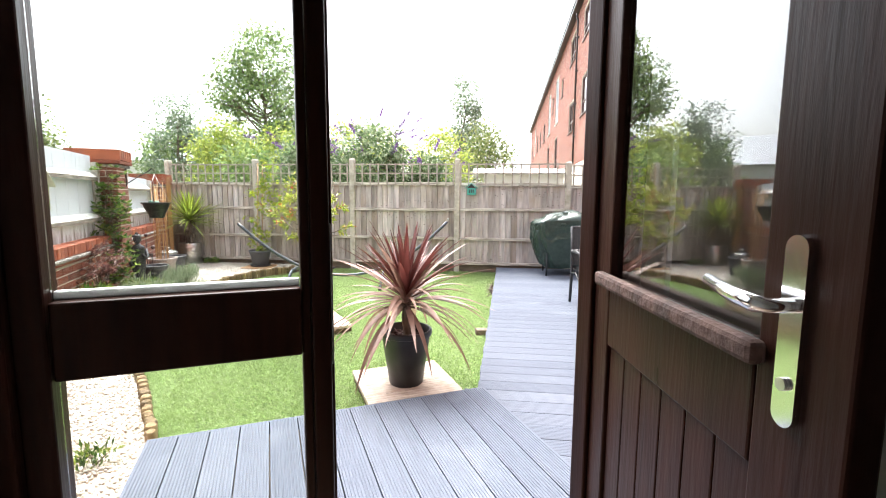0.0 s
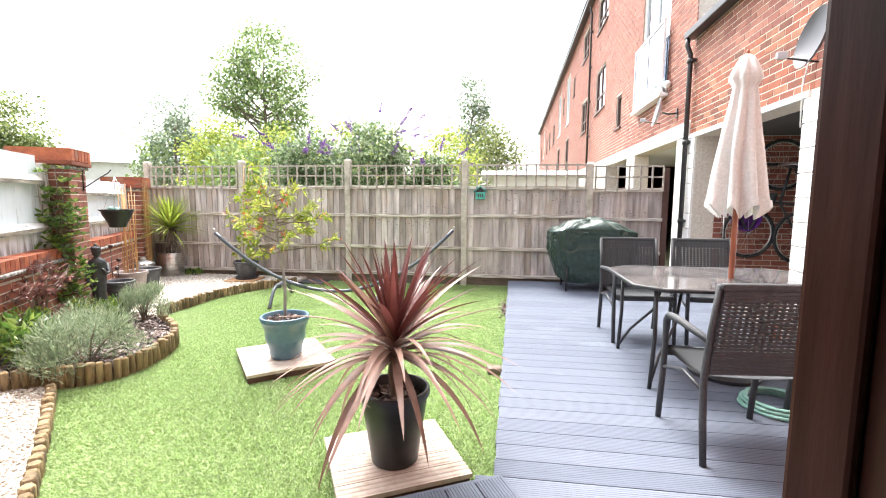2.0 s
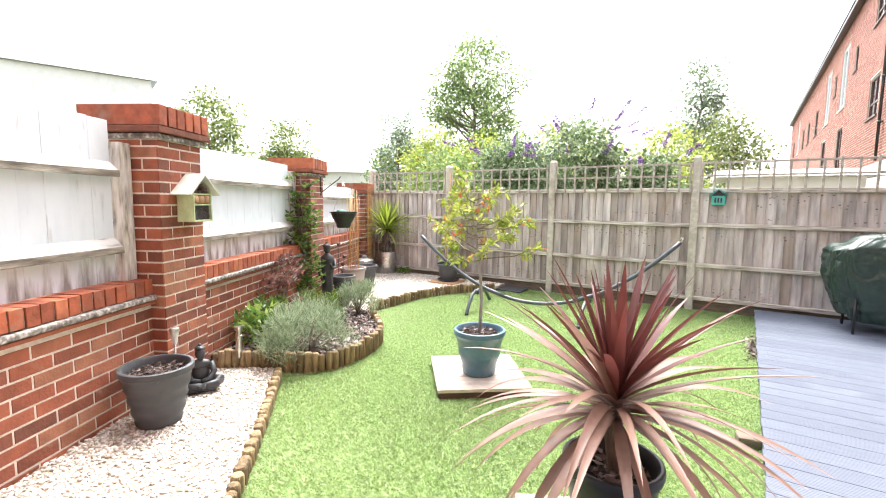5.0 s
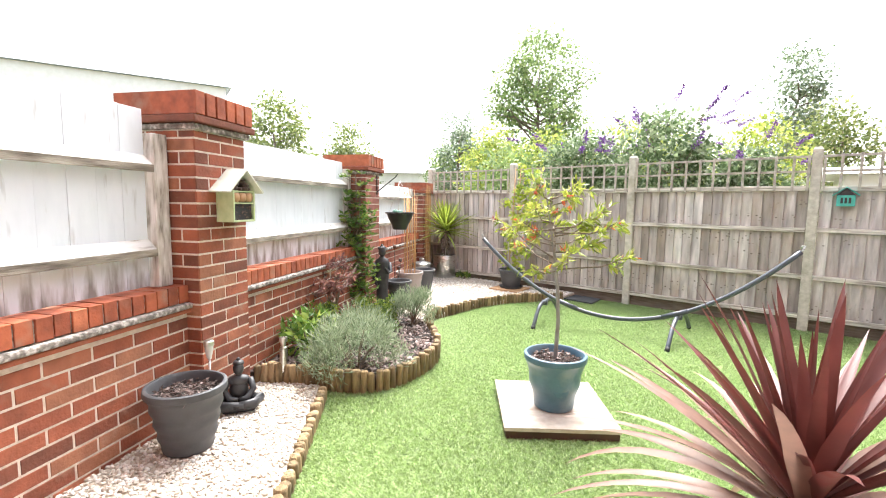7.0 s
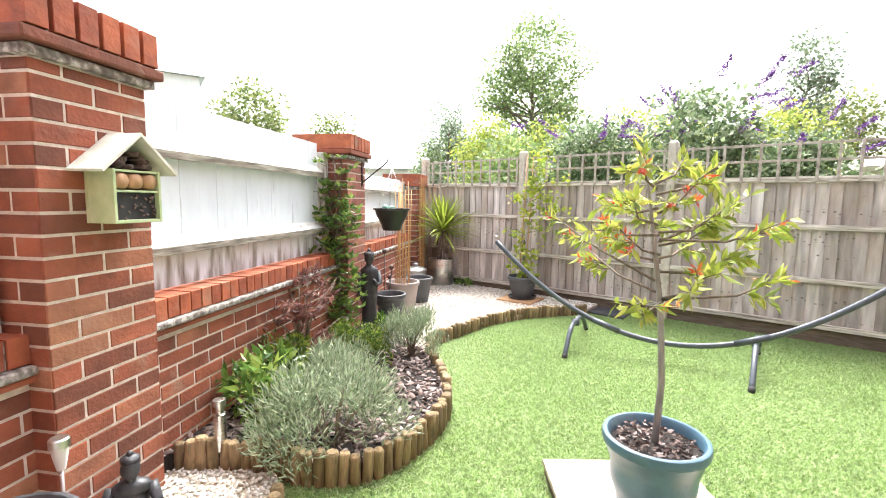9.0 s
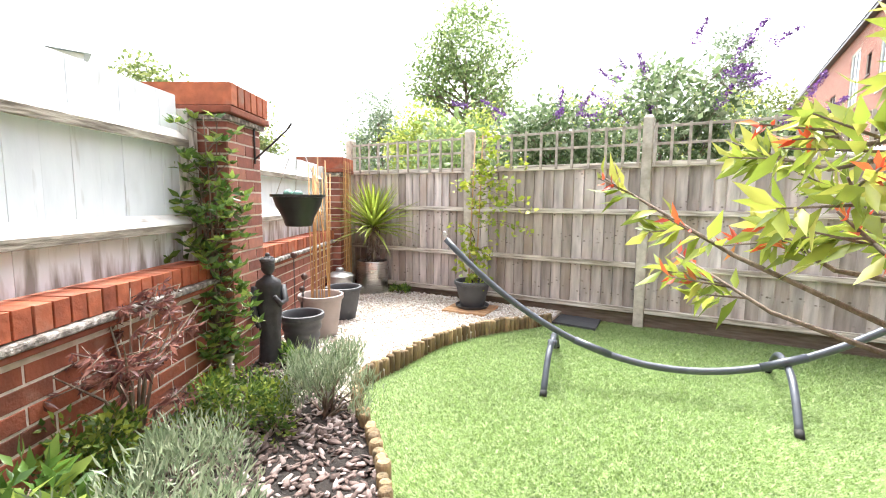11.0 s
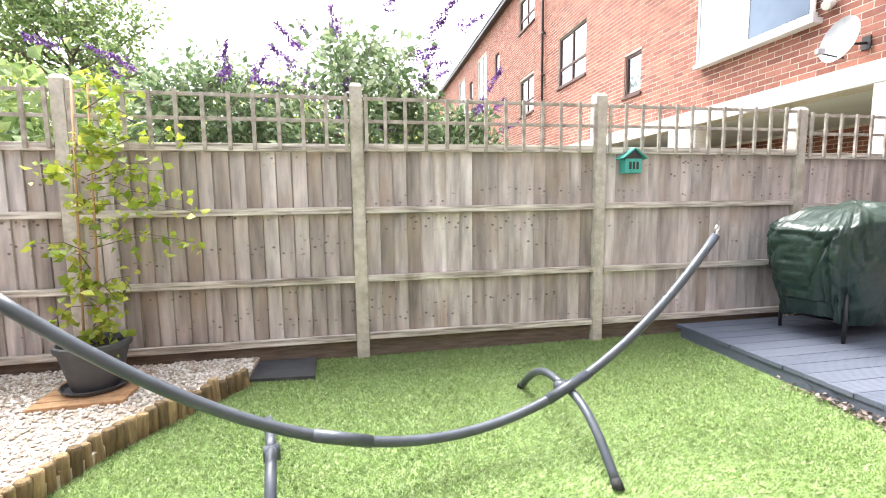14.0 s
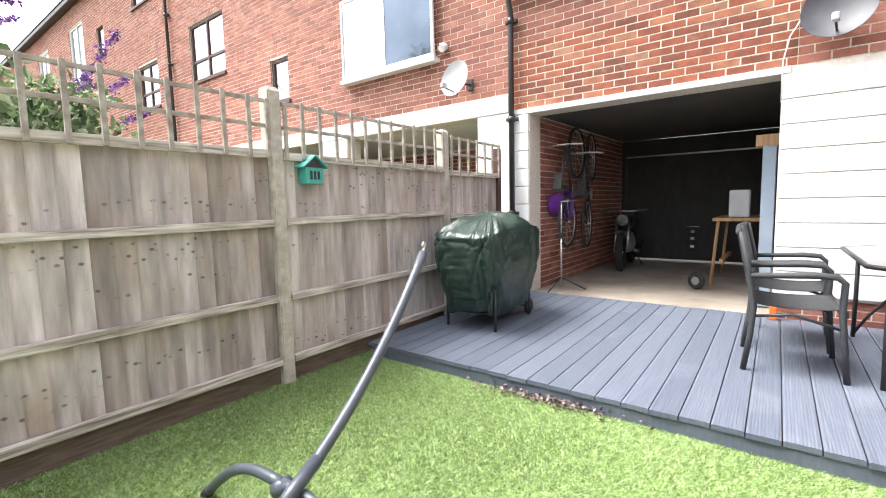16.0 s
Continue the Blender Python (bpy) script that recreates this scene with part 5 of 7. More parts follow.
def pot(name, at, prof, material, label, soil_z, soil_r, soil_mat=None, soil_label="", group=""):
    p = empty(name, at, label, "plant pot", group)
    turned("body", prof, material, p)
    if soil_mat is not None:
        bm = bmesh.new()
        rings = [(0, soil_z + 0.012), (soil_r * 0.5, soil_z + 0.008), (soil_r, soil_z)]
        lathe(bm, rings, 24)
        for v in bm.verts:
            v.co.z += random.uniform(-0.004, 0.006)
        bmesh.ops.reverse_faces(bm, faces=bm.faces)
        part("soil", bm, soil_mat, p, soil_label, smooth=True)
    return p


def ribbed(r0, r1, h, rim=0.012, ribs=0, wall=0.012):
    """Profile of a pot: floor, flared side (with ribs), rolled rim, inner side."""
    prof = [(0, 0.0), (r0 - 0.006, 0.0), (r0, 0.008)]
    n = max(ribs * 4, 4)
    for k in range(1, n + 1):
        t = k / n
        r = r0 + (r1 - r0) * t
        if ribs:
            r += 0.0055 * math.cos(k * math.pi / 2)
        prof.append((r, 0.008 + (h - 0.05) * t))
    prof += [(r1 + rim, h - 0.038), (r1 + rim + 0.003, h - 0.02), (r1 + rim, h - 0.004), (r1 + rim - 0.006, h), (r1 - 0.004, h - 0.001), (r1 - wall, h - 0.012), (r1 - wall - 0.004, h - 0.06), (r0 - wall, 0.03), (0, 0.028)]
    return prof


def sword_plant(name, at, crown_z, n, length, width, colours, seed, label, trunk_r=0.02, droop_from=0.5, up_bias=1.0, category="plant", trunk_from=0.0):
    """A cordyline or yucca: bare stem and a head of long arching blades; the lower ones hang."""
    rng = random.Random(seed)
    p = empty(name, at, label, category)
    bm = bmesh.new()
    pts = [(0.006 * math.sin(k * 1.7), 0.006 * math.cos(k * 2.3), trunk_from + (crown_z - trunk_from) * k / 6) for k in range(7)]
    tube(bm, pts, [trunk_r * (1.1 + 0.12 * math.sin(k * 5)) for k in range(7)], 9)
    part("stem", bm, BARK, p, smooth=True)
    for i in range(n):
        t = i / (n - 1)                       # 0: upright heart leaf, 1: oldest, hanging leaf
        az = i * 2.39996 + rng.uniform(-0.25, 0.25)
        el = radians(88 - 96 * t ** 0.9 * up_bias + rng.uniform(-7, 7))
        L = length * rng.uniform(0.82, 1.1) * (0.72 + 0.4 * math.sin(min(1, t * 1.3) * math.pi * 0.55))
        W = width * rng.uniform(0.8, 1.15)
        pos = Vector((0, 0, crown_z - 0.10 * t + 0.02))
        d = Vector((math.cos(az) * math.cos(el), math.sin(az) * math.cos(el), math.sin(el)))
        flat = Vector((-math.sin(az), math.cos(az), 0))
        seg = 9
        sag = (0.25 + 1.7 * t) * rng.uniform(0.6, 1.3) * droop_from
        tw = rng.uniform(-0.5, 0.5)
        verts, faces = [], []
        for k in range(seg + 1):
            s = k / seg
            w = W * (0.55 + 0.9 * s if s < 0.4 else 0.91 * (1 - (s - 0.4) / 0.6) ** 0.75) * 0.5
            side = (flat * math.cos(tw * s) + d.cross(flat) * math.sin(tw * s))
            nrm = d.cross(side).normalized()
            verts += [pos + side * w + nrm * w * 0.25, pos - nrm * w * 0.12, pos - side * w + nrm * w * 0.25]
            pos = pos + d * (L / seg)
            d = (d + Vector((0, 0, -sag / seg))).normalized()
        for k in range(seg):
            a = 3 * k
            faces += [(a, a + 1, a + 4, a + 3), (a + 1, a + 2, a + 5, a + 4)]
        mat = colours[0] if t < colours[2] + rng.uniform(-0.12, 0.12) else colours[1]
        raw("leaf", [tuple(v) for v in verts], faces, mat, p, smooth=True)
    return p


# red cordyline in a black pot on a small timber slab
def slab(at, w, d, boards, label):
    s = empty("timber_slab", at, label, "slab")
    box("base", (-w / 2 + 0.008, w / 2 - 0.008, -d / 2 + 0.008, d / 2 - 0.008, -0.02, 0.045), FRAME_BROWN, s, "dark brown underside frame", bevel=0.004)
    bw = d / boards
    for i in range(boards):
        deck_board(s, BOARDS, w, pose(-w / 2, -d / 2 + (i + 0.5) * bw, 0.047), DECK_PALE, width=round(bw - 0.005, 4), thick=0.026, grooves=3)
    return s


slab(GARDEN @ pose(2.615, -1.60, 0.0), 0.645, 0.585, 5, "worn pale grooved timber slab under the black pot")
slab(pose(-1.93, 4.27, 0.005, 0, 0, 38), 0.68, 0.72, 3, "worn white-grey timber slab on the lawn")
CORD = pose(-0.622, 2.895, 0.075)
cord_pot = pot("plant_pot", CORD, ribbed(0.118, 0.168, 0.385, 0.010), POT_BLACK, "shiny black plastic pot on a timber slab", 0.31, 0.152, SOIL, "dry soil and leaf litter")
sword_plant("cordyline", CORD @ pose(0, 0, 0.31), 0.30, 112, 0.60, 0.045, (LEAF_RED, LEAF_FADED, 0.42), 5, "burgundy cordyline with faded drooping lower leaves", 0.024, 0.75, trunk_from=0.0)

def litter_in(owner, r, z, n, size, seed, label):
    """Loose chips and dead leaves lying on a pot's soil."""
    g = np.random.default_rng(seed)
    a, q = g.uniform(0, 6.283, n), r * np.sqrt(g.random(n))
    c = np.stack([q * np.cos(a), q * np.sin(a), z + g.uniform(0.004, 0.022, n)], 1)
    leaf_cloud("litter", c, g.normal(size=(n, 3)) * [1, 1, 0.25], size, CHIP, owner, label, aspect=2.4, seed=seed)["kind"] = "stuff"


litter_in(cord_pot, 0.14, 0.318, 260, 0.045, 32, "pale dry leaf litter")

# bottlebrush tree in the blue pot
BLUE = pose(-1.895, 4.235, 0.079)
bp = pot("plant_pot", BLUE, ribbed(0.125, 0.185, 0.35, 0.012, 2), POT_BLUE, "blue glazed pot with a round emblem", 0.30, 0.168, SOIL, "dark soil")
litter_in(bp, 0.155, 0.305, 320, 0.030, 31, "pale and brown bark chips")
turned("emblem", [(0, 0.004), (0.042, 0.004), (0.050, 0.0), (0.042, -0.003), (0, -0.003)], POT_BLUE, bp, "raised round emblem", sides=20, at=pose(0.10, -0.112, 0.16, 80, 0, 42))


def bottlebrush(at, seed):
    t = empty("bottlebrush_tree", at, "young bottlebrush tree with yellow-green and scarlet leaves", "tree")
    rng = random.Random(seed)
    nr = np.random.default_rng(seed)
    bm = bmesh.new()
    lead = [(0, 0, 0), (0.008, 0.004, 0.25), (-0.004, 0.0, 0.46), (-0.02, -0.01, 0.62), (-0.05, -0.04, 0.87), (-0.085, -0.075, 1.14)]
    tube(bm, lead, [0.014, 0.013, 0.012, 0.010, 0.007, 0.004], 8)
    part("trunk", bm, PALE_BARK, t, "smooth grey trunk", smooth=True)
    wood = bmesh.new()
    C, D, R, RD = [], [], [], []
    tips = [(Vector(lead[-2]), Vector(lead[-1]) + Vector((-0.01, -0.01, 0.06)))] * 2
    arms = [(0.58, (0.36, 0.30, 0.68)), (0.64, (-0.50, 0.02, 0.90)), (0.60, (-0.36, 0.14, 0.74))]
    for i in range(19):
        k = rng.uniform(0.56, 1.04)
        a = i * 2.4 + rng.uniform(-0.4, 0.4)
        reach = rng.uniform(0.15, 0.33) * (1.2 - 0.5 * (k - 0.5))
        arms.append((k, (math.cos(a) * reach, math.sin(a) * reach, k + reach * rng.uniform(0.0, 0.6))))
    for k, far in arms:
        p = Vector((-0.09 * max(0, k - 0.5), -0.07 * max(0, k - 0.5), k))
        q = Vector(far)
        a = math.atan2(q.y - p.y, q.x - p.x)
        m = p.lerp(q, 0.55) + Vector((rng.uniform(-0.03, 0.03), rng.uniform(-0.03, 0.03), -0.03))
        tube(wood, [p, m, q], [0.006, 0.0045, 0.002], 5)
        tips.append((m, q))
        for j in range(3):
            a2 = a + rng.uniform(-1.1, 1.1)
            s = m.lerp(q, rng.uniform(0, 0.8))
            e = s + Vector((math.cos(a2), math.sin(a2), rng.uniform(-0.2, 0.6))) * rng.uniform(0.07, 0.15)
            tube(wood, [s, e], [0.003, 0.0015], 4)
            tips.append((s, e))
    for s, e in tips:
        ax = (e - s).normalized()
        red = rng.random() < 0.24
        for j in range(13):
            u = rng.uniform(0.15, 1.02)
            c = s.lerp(e, u)
            out = Vector(nr.normal(size=3))
            out = (out - ax * out.dot(ax)).normalized()
            d = out * 0.9 + ax * 0.7
            if red and u > 0.5:
                R.append(c), RD.append(d)
            else:
                C.append(c), D.append(d)
    part("branch", wood, BARK, t, "reddish brown branches", smooth=True)
    leaf_cloud("leaves", np.array(C), np.array(D), 0.060, LEAF_BOTTLE, t, aspect=3.4, seed=seed, droop=0.25)
    leaf_cloud("young_leaves", np.array(R), np.array(RD), 0.036, LEAF_SCARLET, t, "scarlet young leaves", aspect=3.4, seed=seed + 1)
    return t


bottlebrush(BLUE @ pose(0, 0, 0.31), 17)


# ---- hammock stand ----
def hammock_stand():
    A, B = Vector((-3.82, 6.15, 0.95)), Vector((-0.78, 6.74, 0.985))
    h = empty("hammock_stand", pose(-2.35, 6.43, 0), "dark grey curved steel hammock stand, without a hammock", "hammock stand")
    inv = h.matrix_basis.inverted()
    low = 0.170
    pts = []
    for k in range(41):
        s = k / 40
        p = A.lerp(B, s)
        q = abs(2 * s - 1)
        p.z = low + (A.lerp(B, s).z - low) * (q ** 2)
        pts.append(inv @ p)
    third = (pts[:14], pts[13:28], pts[27:])
    for seg in third:
        bar("beam", seg, 0.0225, GREY_STEEL, h, sides=14)
    for p, q in ((pts[12], pts[15]), (pts[26], pts[29])):
        bar("sleeve", [p, q], 0.0255, GREY_STEEL, h, sides=14)
    for e, f in ((pts[0], pts[1]), (pts[-1], pts[-2])):
        d = (e - f).normalized()
        u = Vector((0, 0, 1))
        loop = [e - d * 0.01, e + d * 0.02 + u * 0.005, e + d * 0.035 + u * 0.03, e + d * 0.015 + u * 0.045, e - d * 0.01 + u * 0.035]
        bar("hook", loop, 0.007, STEEL, h, "bright steel hook", sides=8)
    for c, f0, f1 in (((-3.06, 6.33, 0.252), (-3.01, 5.98, 0.0), (-3.20, 6.98, 0.0)), ((-1.71, 6.66, 0.257), (-1.69, 6.17, 0.0), (-1.72, 7.22, 0.0))):
        c = Vector(c)
        for f in (f0, f1):
            f = Vector((f[0], f[1], 0.012))
            arc = [inv @ (c.lerp(f, k / 10) + Vector((0, 0, 0.085 * math.sin(math.pi * k / 10)))) for k in range(11)]
            arm = bar("foot", arc, 0.021, GREY_STEEL, h, sides=12)
            cap = bar("foot_cap", [arc[-2].lerp(arc[-1], 0.5), arc[-1] + (arc[-1] - arc[-2]) * 0.15], 0.0235, RUBBER, arm, "black rubber foot cap", sides=12)
        bar("clamp", [inv @ (c + Vector((-0.03, -0.006, -0.012))), inv @ (c + Vector((0.03, 0.006, -0.012)))], 0.031, GREY_STEEL, h, sides=12)
    return h


hammock_stand()


# ---- covered barbecue ----
def covered_barbecue():
    b = empty("covered_barbecue", pose(1.13, 7.46, 0.113, 0, 0, 1), "barbecue under a crumpled dark green weather cover", "barbecue")
    bm = bmesh.new()
    rows, cols = 56, 180
    grid = []
    for i in range(rows + 1):
        t = i / rows
        z = 0.15 + 0.74 * t
        ring = []
        for j in range(cols):
            a = 2 * math.pi * j / cols
            c, s = math.cos(a), math.sin(a)
            e = 0.4
            x = 0.575 * math.copysign(abs(c) ** e, c)
            y = 0.31 * math.copysign(abs(s) ** e, s)
            k = 0.99 + 0.03 * t
            if t < 0.6:
                k *= 0.76 + 0.24 * (t / 0.6) ** 0.8
            fold = noise.noise((x * 3, y * 3, z * 0.8))
            wave = (0.06 * noise.noise((x * 4, y * 4, z * 1.4)) + 0.045 * math.sin(a * 8 + 5 * fold + z * 2) * (1.15 - t)
                    + 0.016 * math.sin(a * 23 + 7 * fold + z * 5) * (1.1 - 0.7 * t)
                    - 0.050 * (1 - min(1, 6 * abs(noise.noise((x * 5 + 9, y * 5 + z * 2.0, z * 1.6))))) ** 2
                    - 0.028 * (1 - min(1, 7 * abs(noise.noise((x * 11 + z * 4.0, y * 11 + 4, z * 3.5))))) ** 2
                    + 0.016 * noise.noise((x * 21, y * 21 + 3, z * 10)) + 0.008 * noise.noise((x * 45, y * 45 + 3, z * 40)))
            zz = z
            if t < 0.2:
                zz -= 0.07 * max(0, noise.noise((x * 3, y * 3, 9))) + 0.03 * math.sin(a * 3 + 1)
            zz -= 0.06 * max(0.0, (abs(x) - 0.34) / 0.24) * t
            ring.append(bm.verts.new((x * k * (1 + wave), y * k * (1 + wave), zz)))
        grid.append(ring)
    top = []
    for i in range(1, 8):
        t = i / 8
        ring = []
        for j in range(cols):
            p = grid[rows][j].co
            q = Vector((p.x * (1 - t), p.y * (1 - t), p.z + (0.92 - p.z) * min(1.0, t * 2.5)))
            q.z += 0.115 * math.sin(t * math.pi / 2) * (1 - 0.35 * abs(q.x) / 0.44) + 0.05 * noise.noise((q.x * 6, q.y * 6, 3)) - 0.03 * (1 - min(1, 5 * abs(noise.noise((q.x * 5, q.y * 5, 7))))) + (0.02 * noise.noise((q.x * 17, q.y * 17, 1)))
            ring.append(bm.verts.new(q))
        top.append(ring)
    tip = bm.verts.new((0, 0, 1.02))
    allr = grid + top
    for a, c in zip(allr, allr[1:]):
        for j in range(cols):
            bm.faces.new((a[j], a[(j + 1) % cols], c[(j + 1) % cols], c[j]))
    for j in range(cols):
        bm.faces.new((top[-1][j], top[-1][(j + 1) % cols], tip))
    cover = part("cover", bm, TARP, b, "crumpled dark green tarpaulin cover", smooth=True)
    box("handle_bump", (-0.17, -0.09, -0.325, -0.275, 0.80, 0.85), TARP, b, bevel=0.018)
    for x, y in ((-0.36, -0.24), (-0.36, 0.26), (0.36, -0.22)):
        bar("leg", [(x, y, 0.0), (x, y, 0.40)], 0.014, BLACK_METAL, b)
    for y in (-0.20, 0.24):
        w = turned("wheel", [(0, -0.025), (0.03, -0.025), (0.062, -0.022), (0.075, -0.012), (0.075, 0.012), (0.062, 0.022), (0, 0.025)], RUBBER, b, "black plastic wheel", at=pose(0.40, y, 0.076, 90, 0, 0))
    bar("axle", [(0.40, -0.2, 0.076), (0.40, 0.24, 0.076)], 0.009, BLACK_METAL, b)
    box("shelf", (-0.34, 0.36, -0.2, 0.22, 0.13, 0.15), BLACK_METAL, b, bevel=0.004)
    bar("gas_bottle", [(0.02, 0.0, 0.152), (0.02, 0.0, 0.18), (0.02, 0.0, 0.34)], [0.10, 0.12, 0.12], TARP, b, "dark green gas bottle")


covered_barbecue()


# ---- garden table, chairs, parasol ----
def garden_table(at):
    t = empty("garden_table", at, "smoky glass garden table with a dark metal frame", "table")
    W, D, H, c = 1.46, 1.05, 0.715, 0.16
    out = [(-W / 2 + c, -D / 2), (W / 2 - c, -D / 2), (W / 2, -D / 2 + c), (W / 2, D / 2 - c), (W / 2 - c, D / 2), (-W / 2 + c, D / 2), (-W / 2, D / 2 - c), (-W / 2, -D / 2 + c)]
    sheet("tabletop", [(x * 0.985, y * 0.98) for x, y in out], H - 0.006, H, SMOKED, t, "smoky speckled glass top")
    bm = bmesh.new()
    ring = [Vector((x, y, H - 0.012)) for x, y in out]
    tube(bm, ring + ring[:2], 0.014, 8, caps=False)
    part("rim", bm, BLACK_METAL, t, smooth=True)
    for sx in (-1, 1):
        for sy in (-1, 1):
            x, y = sx * (W / 2 - 0.13), sy * (D / 2 - 0.10)
            bar("leg", [(x, y, H - 0.02), (x - sx * 0.005, y, 0.35), (x + sx * 0.012, y, 0.0)], 0.0145, BLACK_METAL, t)
            bar("brace", [(x + sx * 0.01, y, 0.03), (x - sx * 0.06, y * 0.82, 0.20), (x - sx * 0.20, y * 0.55, 0.40), (x - sx * 0.26, y * 0.40, 0.66)], 0.011, BLACK_METAL, t)
    return t


def garden_chair():
    """Woven armchair; the sitter faces -y."""
    c = empty("garden_chair", pose(0, 0, 0), "dark grey woven rattan garden armchair by the glass table", "chair", "chairs round the garden table")
    w, sd = 0.53, 0.47
    for sx in (-1, 1):
        x = sx * w / 2
        bm = bmesh.new()
        tube(bm, [(x, 0.245, 0), (x, 0.215, 0.22), (x, 0.20, 0.42), (x, 0.235, 0.66), (x, 0.285, 0.90)], [0.017, 0.018, 0.018, 0.016, 0.015], 8)
        part("rear_leg", bm, RATTAN, c, smooth=True)
        bm = bmesh.new()
        tube(bm, [(x, -0.27, 0), (x, -0.245, 0.25), (x, -0.23, 0.44), (x, -0.235, 0.60), (x, -0.20, 0.635), (x, -0.10, 0.64), (x, 0.22, 0.62)], [0.017, 0.018, 0.018, 0.018, 0.020, 0.021, 0.018], 8)
        part("front_leg_and_arm", bm, RATTAN, c, smooth=True)
        bar("side_brace", [(x, -0.24, 0.32), (x, 0.0, 0.39), (x, 0.20, 0.36)], 0.010, BLACK_METAL, c)
    bm = bmesh.new()
    n, m = 10, 10
    g = [[bm.verts.new((-w / 2 + w * i / n, -0.25 + sd * j / m, 0.425 + 0.02 * (2 * j / m - 1) ** 2 - 0.012 * math.sin(math.pi * i / n))) for i in range(n + 1)] for j in range(m + 1)]
    for j in range(m):
        for i in range(n):
            bm.faces.new((g[j][i], g[j][i + 1], g[j + 1][i + 1], g[j + 1][i]))
    r = bmesh.ops.solidify(bm, geom=bm.faces[:], thickness=0.03)
    part("seat", bm, RATTAN, c, smooth=True)
    box("seat_rail", (-w / 2 + 0.015, w / 2 - 0.015, -0.262, -0.235, 0.385, 0.435), RATTAN, c, bevel=0.01)
    back = empty("backrest", pose(0, 0.212, 0.44, -11, 0, 0))
    back.parent = c
    # rows of woven bands with gaps in the middle field
    for j in range(24):
        z = 0.01 + j * 0.0188
        box("weave_band", (-w / 2 + 0.012, w / 2 - 0.012, -0.006, 0.006, z, z + (0.013 if 5 < j < 20 else 0.0188)), RATTAN, back, bevel=0.003)
    for i in range(17):
        x = -w / 2 + 0.02 + i * (w - 0.04) / 16
        box("weave_strand", (x - 0.0095, x + 0.0095, -0.0085, -0.0062, 0.01, 0.455), RATTAN, back, bevel=0.0)
    box("top_rail", (-w / 2 - 0.004, w / 2 + 0.004, -0.014, 0.014, 0.45, 0.48), RATTAN, back, bevel=0.009)
    return c


TX, TY, DK = 1.52, 4.33, 0.114
garden_table(pose(TX, TY, DK, 0, 0, 0.5))
chair = garden_chair()
chair.matrix_basis = pose(1.15, 5.19, DK, 0, 0, 3)
copy_thing(chair, pose(1.81, 5.20, DK, 0, 0, -2))
copy_thing(chair, pose(1.13, 3.25, DK, 0, 0, 185))
copy_thing(chair, pose(1.86, 3.32, DK, 0, 0, 182))


def parasol(at):
    p = empty("parasol", at, "closed pale grey canvas parasol on a red-brown pole", "parasol")
    bar("pole", [(0, 0, 0.03), (0, 0, 2.29)], 0.019, RED_WOOD, p, "red-brown varnished pole")
    turned("base", [(0, 0), (0.24, 0), (0.245, 0.025), (0.20, 0.04), (0.04, 0.055), (0.03, 0.10), (0, 0.10)], BLACK_METAL, p, "round dark base")
    bm = bmesh.new()
    rows, cols = 22, 56
    grid = []
    for i in range(rows + 1):
        t = i / rows
        z = 2.27 - 1.07 * t
        base = 0.028 + 0.135 * t ** 0.72
        if t < 0.16:
            base = 0.03 + 0.055 * math.sin(t / 0.16 * math.pi * 0.5) + 0.01
        ring = []
        for j in range(cols):
            a = 2 * math.pi * j / cols
            r = base * (1 + (0.10 + 0.22 * t) * math.sin(a * 8 + 0.5 * math.sin(z * 5)) + 0.12 * noise.noise((math.cos(a) * 2, math.sin(a) * 2, z * 3)))
            zz = z + (0.05 * math.sin(a * 8) * (t > 0.95)) + (0.03 * noise.noise((a, z, 1)) * t)
            ring.append(bm.verts.new((r * math.cos(a), r * math.sin(a), zz)))
        grid.append(ring)
    for a, b in zip(grid, grid[1:]):
        for j in range(cols):
            bm.faces.new((a[j], a[(j + 1) % cols], b[(j + 1) % cols], b[j]))
    tip = bm.verts.new((0, 0, 2.30))
    for j in range(cols):
        bm.faces.new((grid[0][(j + 1) % cols], grid[0][j], tip))
    part("canopy", bm, CANVAS, p, "folded pale grey canvas canopy", smooth=True)
    bar("finial", [(0, 0, 2.285), (0, 0, 2.32)], [0.014, 0.008], RED_WOOD, p)


parasol(pose(1.55, 4.27, DK))


def coiled_hose(at):
    h = empty("hose", at, "coiled pale green hose under the table", "hose")
    pts = []
    for k in range(200):
        a = k * 0.19
        pts.append(((0.20 - 0.012 * (k // 66)) * math.cos(a) + 0.01 * math.sin(k), (0.20 - 0.012 * (k // 66)) * math.sin(a), 0.012 + 0.02 * (k // 66)))
    bar("coil", pts, 0.011, HOSE, h, sides=7)


coiled_hose(pose(1.62, 3.72, DK))


# ---- beside the brick wall ----
grey_pot = pot("plant_pot", pose(-3.20, 2.52, 0.03), ribbed(0.125, 0.188, 0.36, 0.014, 4), POT_GREY, "ribbed grey plastic pot with dry soil on the gravel", 0.30, 0.172, SOIL, "dry dark soil")
litter = bmesh.new()
for i in range(60):
    a, r = random.uniform(0, 6.28), random.uniform(0, 0.15)
    b = random.uniform(0, 6.28)
    p0 = Vector((r * math.cos(a), r * math.sin(a), 0.312))
    tube(litter, [p0, p0 + Vector((math.cos(b), math.sin(b), random.uniform(0.0, 0.35))) * random.uniform(0.04, 0.10)], [0.002, 0.001], 3)
litter_in(grey_pot, 0.155, 0.308, 220, 0.034, 33, "brown bark and twigs")
part("dead_stalks", litter, CHIP, grey_pot, "dry twigs and stalks")["kind"] = "stuff"


